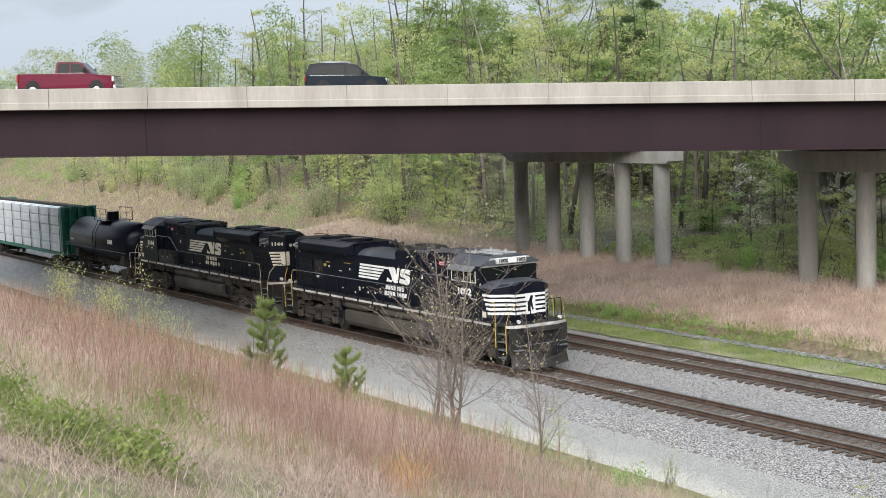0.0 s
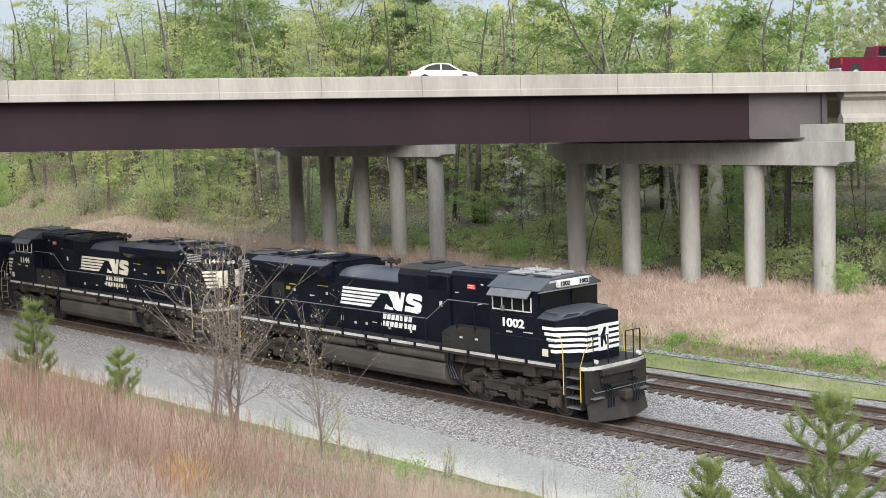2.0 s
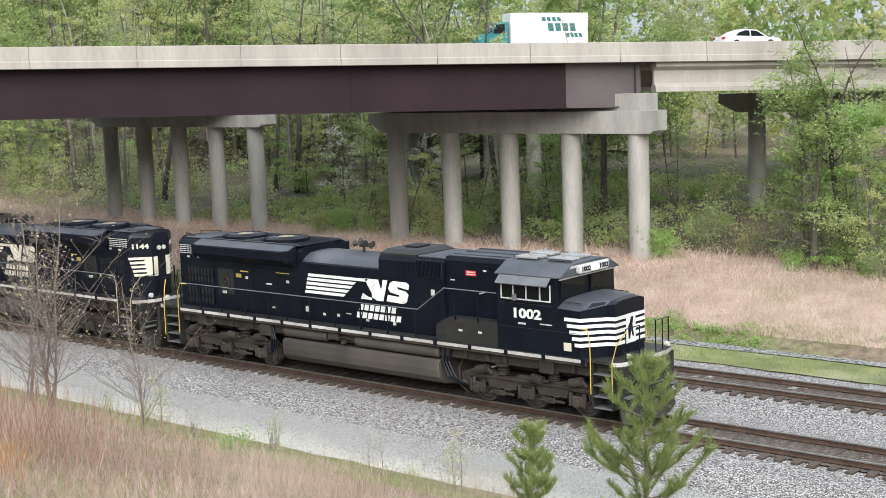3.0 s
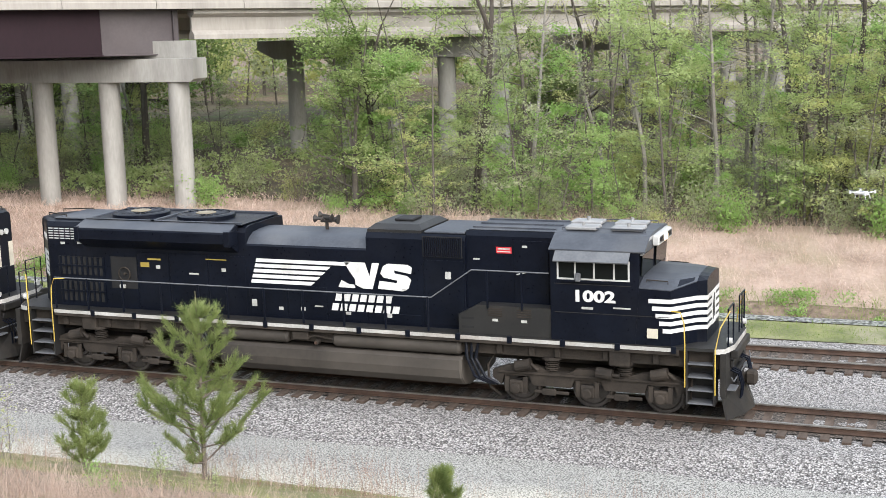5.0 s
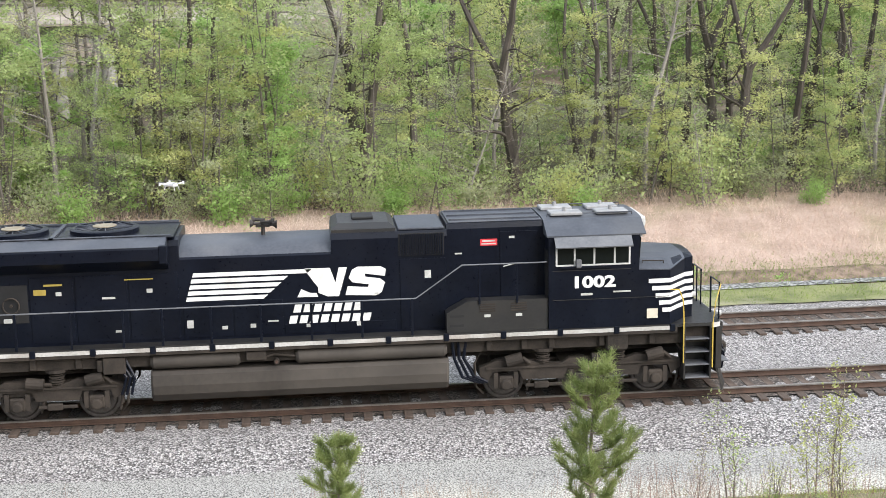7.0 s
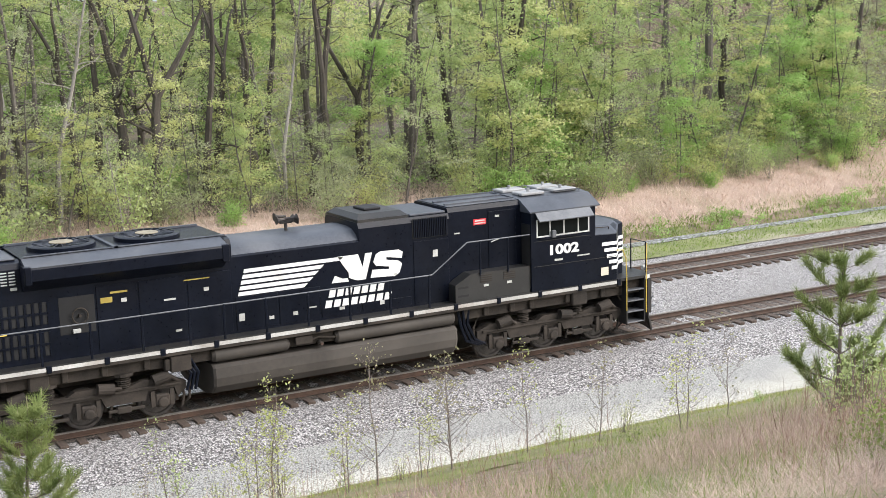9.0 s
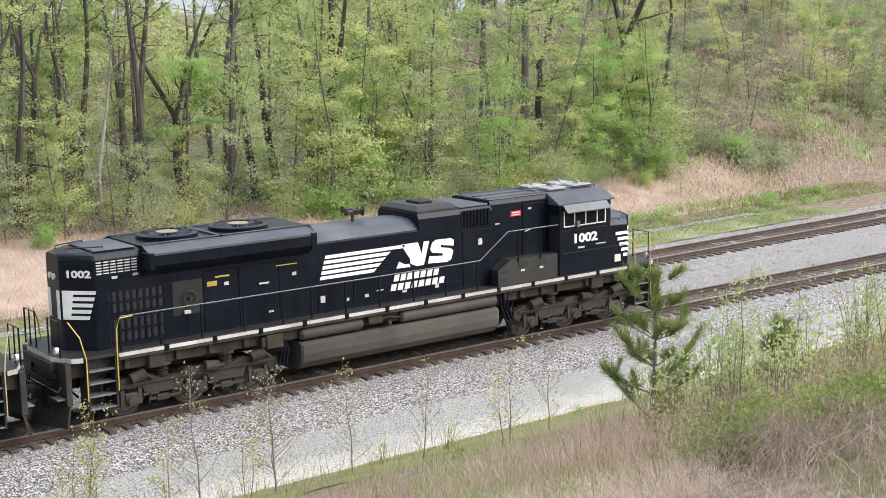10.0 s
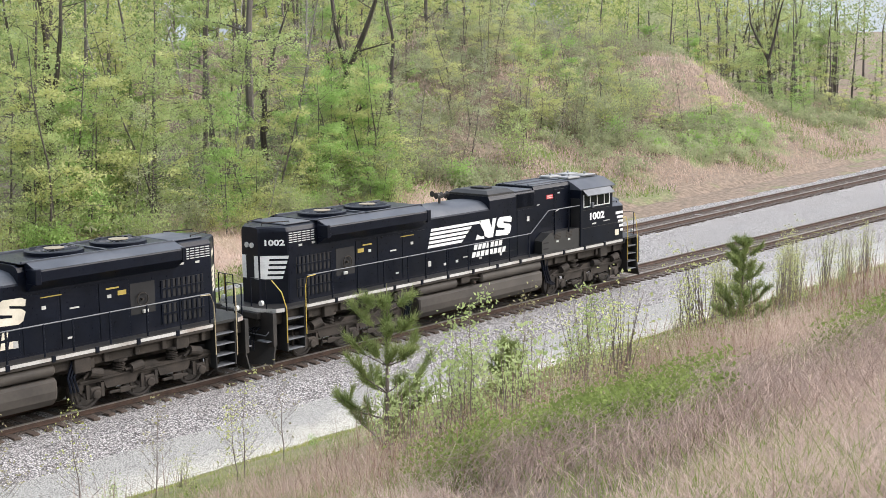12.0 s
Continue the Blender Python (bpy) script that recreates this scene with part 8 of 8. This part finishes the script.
# ---- road traffic and the drone ----
TYRE = material("tyre_rubber", (0.012, 0.012, 0.012), (0.025, 0.025, 0.025), 0.85, bump=0.1)
CHROME = material("bright_trim", (0.55, 0.55, 0.56), (0.7, 0.7, 0.71), 0.25, 0.8, bump=0.0)
RED_PAINT = material("dark_red_car_paint", (0.1, 0.006, 0.022), (0.135, 0.01, 0.03), 0.3, scale=1, bump=0.0)
NAVY_PAINT = material("dark_blue_grey_car_paint", (0.008, 0.012, 0.019), (0.014, 0.019, 0.028), 0.3, scale=1, bump=0.0)
CAR_WHITE = material("white_car_paint", (0.7, 0.71, 0.72), (0.8, 0.8, 0.81), 0.3, scale=1, bump=0.0)
TEAL_PAINT = material("teal_truck_paint", (0.01, 0.15, 0.15), (0.02, 0.2, 0.2), 0.35, scale=1, bump=0.0)
TEAL_MARK = material("dark_teal_sign_paint", (0.02, 0.12, 0.11), (0.03, 0.15, 0.14), 0.5, bump=0.0)
for paint, gloss in ((RED_PAINT, 0.15), (NAVY_PAINT, 0.1)):
    paint.node_tree.nodes["Principled BSDF"].inputs["Specular IOR Level"].default_value = gloss
TAIL_RED = material("red_lamp_glass", (0.4, 0.01, 0.01), (0.5, 0.02, 0.02), 0.3, bump=0.0)


def car_body(side, half, tumble):
    """A body from its side outline (x, z); it narrows towards the roof by tumble(z)."""
    s = Shape()
    n = len(side)
    rings = []
    for f in (-1.0, -0.94, 0.94, 1.0):
        k = 1.0 if abs(f) < 0.99 else 0.97
        mx = sum(p[0] for p in side) / n
        mz = sum(p[1] for p in side) / n
        rings.append([((x - mx) * k + mx, f * half * tumble(z), (z - mz) * k + mz) for x, z in side])
    return s.loft(rings)


def wheels_of(ob, xs, half, radius):
    for x in xs:
        for s in (-1, 1):
            part("wheel_arch", Shape().disc_y(x, radius * 1.25, s * (half - 0.1), s * (half + 0.032), [(0, radius * 1.08), (0.6, radius * 1.1), (1, radius * 1.06)], 22), TYRE, ob, "dark wheel arch lining")
            w = part("wheel", Shape().disc_y(x, radius, s * (half - 0.22), s * (half + 0.05), [(0, radius * 0.9), (0.15, radius), (0.85, radius), (1, radius * 0.9), (1.0, radius * 0.62)], 20), TYRE, ob, smooth=True)
            part("rim", Shape().disc_y(x, radius, s * (half + 0.03), s * (half + 0.06), [(0, radius * 0.64), (0.6, radius * 0.6), (1, radius * 0.15)], 14), CHROME, w)


def glass_band(ob, poly, half, tumble, name="side_glass"):
    for s in (-1, 1):
        g = Shape()
        g.loft([[(x, s * half * tumble(z) * 1.002, z) for x, z in poly], [(x, s * (half * tumble(z) * 1.002 + 0.012), z) for x, z in poly]])
        part(name, g, GLASS, ob)


def pickup():
    ob = thing("pickup_truck", "dark red crew-cab pickup truck driving over the bridge", "pickup truck", "road vehicles")
    tum = lambda z: 1.0 if z < 1.15 else 1.0 - 0.28 * (z - 1.15)
    body = [(-2.95, 0.55), (2.85, 0.5), (2.95, 0.8), (2.9, 1.18), (1.5, 1.28), (0.95, 1.3), (-0.95, 1.3), (-2.92, 1.3)]
    part("body", car_body(body, 1.0, tum), RED_PAINT, ob, "dark red painted body")
    cabin = [(1.55, 1.28), (1.2, 1.6), (0.9, 1.87), (0.7, 1.92), (-0.4, 1.93), (-0.58, 1.88), (-0.68, 1.28)]
    part("cabin", car_body(cabin, 0.96, tum), RED_PAINT, ob)
    glass_band(ob, [(1.3, 1.36), (0.84, 1.8), (0.32, 1.84), (0.32, 1.36)], 0.97, tum)
    glass_band(ob, [(0.24, 1.36), (0.24, 1.84), (-0.42, 1.84), (-0.52, 1.36)], 0.97, tum)
    part("windshield", Shape().loft([[(1.53, -0.8, 1.3), (1.53, 0.8, 1.3), (0.9, 0.68, 1.87), (0.9, -0.68, 1.87)], [(1.56, -0.8, 1.31), (1.56, 0.8, 1.31), (0.93, 0.68, 1.88), (0.93, -0.68, 1.88)]]), GLASS, ob)
    part("bed_floor", Shape().box(-2.85, -0.75, -0.85, 0.85, 1.302, 1.306), DARK, ob)
    part("grille", Shape().block(2.9, 2.99, -0.75, 0.75, 0.75, 1.12, 0.02), CHROME, ob)
    part("bumper", Shape().block(2.9, 3.08, -0.98, 0.98, 0.48, 0.72, 0.03).block(-3.08, -2.92, -0.98, 0.98, 0.5, 0.7, 0.03), CHROME, ob)
    for s in (-1, 1):
        part("headlight", Shape().block(2.82, 2.97, min(s * 0.78, s * 1.0), max(s * 0.78, s * 1.0), 0.88, 1.14, 0.02), LAMP_OFF, ob)
        part("tail_light", Shape().block(-2.97, -2.9, min(s * 0.85, s * 1.0), max(s * 0.85, s * 1.0), 0.9, 1.25, 0.01), TAIL_RED, ob)
        part("wing_mirror", Shape().block(1.12, 1.3, min(s * 1.0, s * 1.2), max(s * 1.0, s * 1.2), 1.36, 1.6, 0.03), DARK, ob, "black wing mirror")
        part("chrome_strip", Shape().block(-0.6, 1.3, min(s * 0.965, s * 0.985), max(s * 0.965, s * 0.985), 1.315, 1.34, 0.003), CHROME, ob)
    wheels_of(ob, (1.9, -2.0), 0.98, 0.42)
    return ob


def suv():
    ob = thing("suv", "dark blue-grey large SUV driving over the bridge", "SUV", "road vehicles")
    tum = lambda z: 1.0 if z < 1.1 else 1.0 - 0.25 * (z - 1.1)
    part("body", car_body([(-2.6, 0.45), (2.5, 0.42), (2.6, 0.75), (2.5, 1.05), (1.35, 1.15), (-2.55, 1.2), (-2.65, 0.8)], 1.0, tum), NAVY_PAINT, ob, "dark blue-grey body")
    part("cabin", car_body([(1.45, 1.14), (0.95, 1.5), (0.55, 1.78), (-0.2, 1.88), (-1.7, 1.87), (-2.3, 1.82), (-2.42, 1.6), (-2.6, 1.18)], 0.97, tum), NAVY_PAINT, ob)
    glass_band(ob, [(1.15, 1.2), (0.55, 1.7), (0.0, 1.74), (0.0, 1.2)], 0.98, tum)
    glass_band(ob, [(-0.1, 1.2), (-0.1, 1.75), (-1.05, 1.74), (-1.05, 1.2)], 0.98, tum)
    glass_band(ob, [(-1.15, 1.22), (-1.15, 1.74), (-2.05, 1.71), (-2.32, 1.27)], 0.98, tum)
    part("windshield", Shape().loft([[(1.42, -0.8, 1.16), (1.42, 0.8, 1.16), (0.64, 0.7, 1.76), (0.64, -0.7, 1.76)], [(1.44, -0.8, 1.17), (1.44, 0.8, 1.17), (0.66, 0.7, 1.77), (0.66, -0.7, 1.77)]]), GLASS, ob)
    for s in (-1, 1):
        part("roof_rack", Shape().tube([(0.3, s * 0.7, 1.86), (0.2, s * 0.7, 1.93), (-1.7, s * 0.7, 1.92), (-1.8, s * 0.7, 1.84)], 0.02), CHROME, ob)
        part("headlight", Shape().block(2.4, 2.58, min(s * 0.7, s * 0.97), max(s * 0.7, s * 0.97), 0.82, 1.0, 0.02), LAMP_OFF, ob)
        part("tail_light", Shape().block(-2.66, -2.56, min(s * 0.75, s * 0.97), max(s * 0.75, s * 0.97), 0.85, 1.1, 0.02), TAIL_RED, ob)
        part("wing_mirror", Shape().block(0.95, 1.13, min(s * 1.0, s * 1.18), max(s * 1.0, s * 1.18), 1.2, 1.38, 0.03), NAVY_PAINT, ob)
        part("chrome_strip", Shape().block(-2.3, 1.2, min(s * 0.975, s * 0.99), max(s * 0.975, s * 0.99), 1.165, 1.185, 0.003), CHROME, ob)
    wheels_of(ob, (1.6, -1.45), 0.98, 0.4)
    return ob


def sedan(label):
    ob = thing("sedan", label, "car", "road vehicles")
    tum = lambda z: 1.0 if z < 0.9 else 1.0 - 0.35 * (z - 0.9)
    part("body", car_body([(-2.4, 0.38), (2.35, 0.35), (2.45, 0.6), (2.2, 0.82), (1.2, 0.95), (-1.6, 1.02), (-2.4, 0.98), (-2.45, 0.6)], 0.92, tum), CAR_WHITE, ob, "glossy white body")
    part("cabin", car_body([(1.25, 0.94), (0.35, 1.42), (-0.6, 1.47), (-1.3, 1.3), (-1.9, 1.0)], 0.9, tum), CAR_WHITE, ob)
    glass_band(ob, [(1.0, 0.99), (0.3, 1.36), (-0.2, 1.39), (-0.2, 1.0)], 0.91, tum)
    glass_band(ob, [(-0.28, 1.0), (-0.28, 1.39), (-0.65, 1.39), (-1.2, 1.24), (-1.5, 1.03)], 0.91, tum)
    for s in (-1, 1):
        part("headlight", Shape().block(2.15, 2.38, min(s * 0.6, s * 0.88), max(s * 0.6, s * 0.88), 0.62, 0.76, 0.02), LAMP_OFF, ob)
        part("tail_light", Shape().block(-2.46, -2.3, min(s * 0.55, s * 0.9), max(s * 0.55, s * 0.9), 0.78, 0.94, 0.02), TAIL_RED, ob)
    wheels_of(ob, (1.45, -1.4), 0.9, 0.33)
    return ob


def box_truck():
    ob = thing("box_truck", "white box truck with a teal cab crossing the far bridge", "box truck", "road vehicles")
    part("cargo_box", Shape().block(-4.6, 2.3, -1.25, 1.25, 1.05, 3.75, 0.04), CAR_WHITE, ob, "plain white cargo box")
    tum = lambda z: 1.0 if z < 1.7 else 1.0 - 0.12 * (z - 1.7)
    part("cab", car_body([(2.4, 0.6), (5.0, 0.55), (5.15, 1.4), (4.95, 1.95), (3.95, 2.15), (3.6, 2.95), (2.45, 3.05)], 1.12, tum), TEAL_PAINT, ob, "teal bonneted cab")
    glass_band(ob, [(3.8, 2.1), (3.55, 2.8), (2.75, 2.85), (2.75, 2.1)], 1.13, tum)
    part("windshield", Shape().loft([[(3.99, -0.95, 2.18), (3.99, 0.95, 2.18), (3.65, 0.9, 2.9), (3.65, -0.9, 2.9)], [(4.01, -0.95, 2.19), (4.01, 0.95, 2.19), (3.67, 0.9, 2.91), (3.67, -0.9, 2.91)]]), GLASS, ob)
    part("frame", Shape().box(-4.5, 4.6, -0.45, 0.45, 0.7, 1.04), DARK, ob)
    for s in (-1, 1):
        for k, (x0, x1, z0, z1) in enumerate(((-2.2, -0.4, 3.05, 3.4), (-3.5, -0.9, 2.25, 2.9), (-4.1, -2.6, 1.75, 2.1))):
            for j in range(4):
                a = x0 + (x1 - x0) * j / 4
                b = a + (x1 - x0) * 0.19
                part("sign_bar", Shape().prism([(a, z0), (b, z0), (b + 0.1, z1), (a + 0.1, z1)], "y", s * 1.252, s * 1.262), TEAL_MARK, ob)
    wheels_of(ob, (4.1, -2.9), 1.12, 0.48)
    return ob


red_pickup, dark_suv, white_sedan, delivery = pickup(), suv(), sedan("white sedan driving over the bridge"), box_truck()
second_sedan = sedan("white car following the box truck")


def quadcopter():
    ob = thing("drone", "small white quadcopter drone hovering over the tracks", "drone")
    part("body", Shape().block(-0.11, 0.11, -0.05, 0.05, -0.03, 0.04, 0.02).block(0.08, 0.16, -0.035, 0.035, -0.035, 0.02, 0.012), CAR_WHITE, ob, "white plastic body")
    part("camera_pod", Shape().block(0.1, 0.15, -0.025, 0.025, -0.075, -0.035, 0.01), DARK, ob)
    for sx in (-1, 1):
        for sy in (-1, 1):
            arm = part("arm", Shape().tube([(sx * 0.06, sy * 0.03, 0.01), (sx * 0.15, sy * 0.15, 0.03)], 0.012).cyl((sx * 0.15, sy * 0.15, 0.0), (sx * 0.15, sy * 0.15, 0.055), 0.02, 10), CAR_WHITE, ob)
            part("propeller", Shape().block(sx * 0.15 - 0.11, sx * 0.15 + 0.11, sy * 0.15 - 0.011, sy * 0.15 + 0.011, 0.056, 0.06, 0.001), SHADE_GREY, arm)
            part("leg", Shape().tube([(sx * 0.09, sy * 0.06, -0.01), (sx * 0.11, sy * 0.07, -0.09)], 0.006), CAR_WHITE, ob)
    return ob


drone = quadcopter()


# ---- motion ----
# where the middle of the lead locomotive stands along the track
TRAIN = [(0.0, -57.6), (0.5, -53.22), (1.0, -49.15), (1.5, -45.03), (2.0, -40.95), (2.5, -36.83), (3.0, -32.77), (3.2, -30.98),
         (4.8, -18.46), (5.0, -16.76), (5.5, -12.74), (6.0, -8.77), (6.5, -4.78), (6.7, -3.08), (8.3, 9.68), (8.5, 11.38),
         (9.0, 15.45), (9.5, 19.51), (10.0, 23.58), (10.5, 27.63), (11.0, 31.7), (11.5, 35.81), (12.0, 39.91)]


def motions():
    """All that moves: the train and its wheels, the road traffic and the drone."""
    for ob, behind, turn in ((lead_loco, 0.0, 0), (rear_loco, 22.15, 180), (tank, 41.2, 0), (lumber_a, 60.15, 0), (lumber_b, 83.15, 0)):
        walk(ob, [(t, pose(x - behind, TRACK_Y, 0, 0, 0, turn)) for t, x in TRAIN])
    steps = [i / 15 for i in range(181)]
    for wheels, sense, radius in ((lead_wheels, 1, 0.533), (rear_wheels, -1, 0.533), (tank_wheels, 1, 0.42), (lumber_a_wheels, 1, 0.42)):
        for w in wheels:
            here = w.matrix_basis.translation.copy()
            walk(w, [(t, pose(*here, 0, sense * math.degrees(8.14 * t / radius), 0)) for t in steps])

    deck = lambda q, w, turn: (lambda p: pose(p[0], p[1], p[2], 0, 1.27 if turn < 90 else -1.27, turn))(bridge_point(q, w, 2.88))
    for ob, q0, speed, w, turn in ((red_pickup, -21.5, 27.1, 4.5, 55), (dark_suv, -7.6, 24.7, 8.2, 55), (white_sedan, -44.8, 27.0, 4.5, 55),
                                   (delivery, 94.5, -20.9, 29.0, 235), (second_sedan, 123.0, -20.9, 29.0, 235)):
        ob.scale = (0.84, 0.84, 0.86) if ob is delivery else (0.72, 0.78, 0.8) if ob in (white_sedan, second_sedan) else (0.84, 0.84, 0.97)
        walk(ob, [(t, deck(q0 + speed * t, w, turn)) for t in (0, 3, 6, 9, 12)])
    walk(drone, [(t, pose(x, 25.0, z, 0, 0, 150)) for t, x, z in ((0.0, -0.9, 7.2), (5.0, -1.95, 7.15), (5.5, -2.12, 7.12), (6.0, -2.26, 7.11), (6.7, -2.41, 7.14), (12.0, -3.2, 7.2))])


motions()
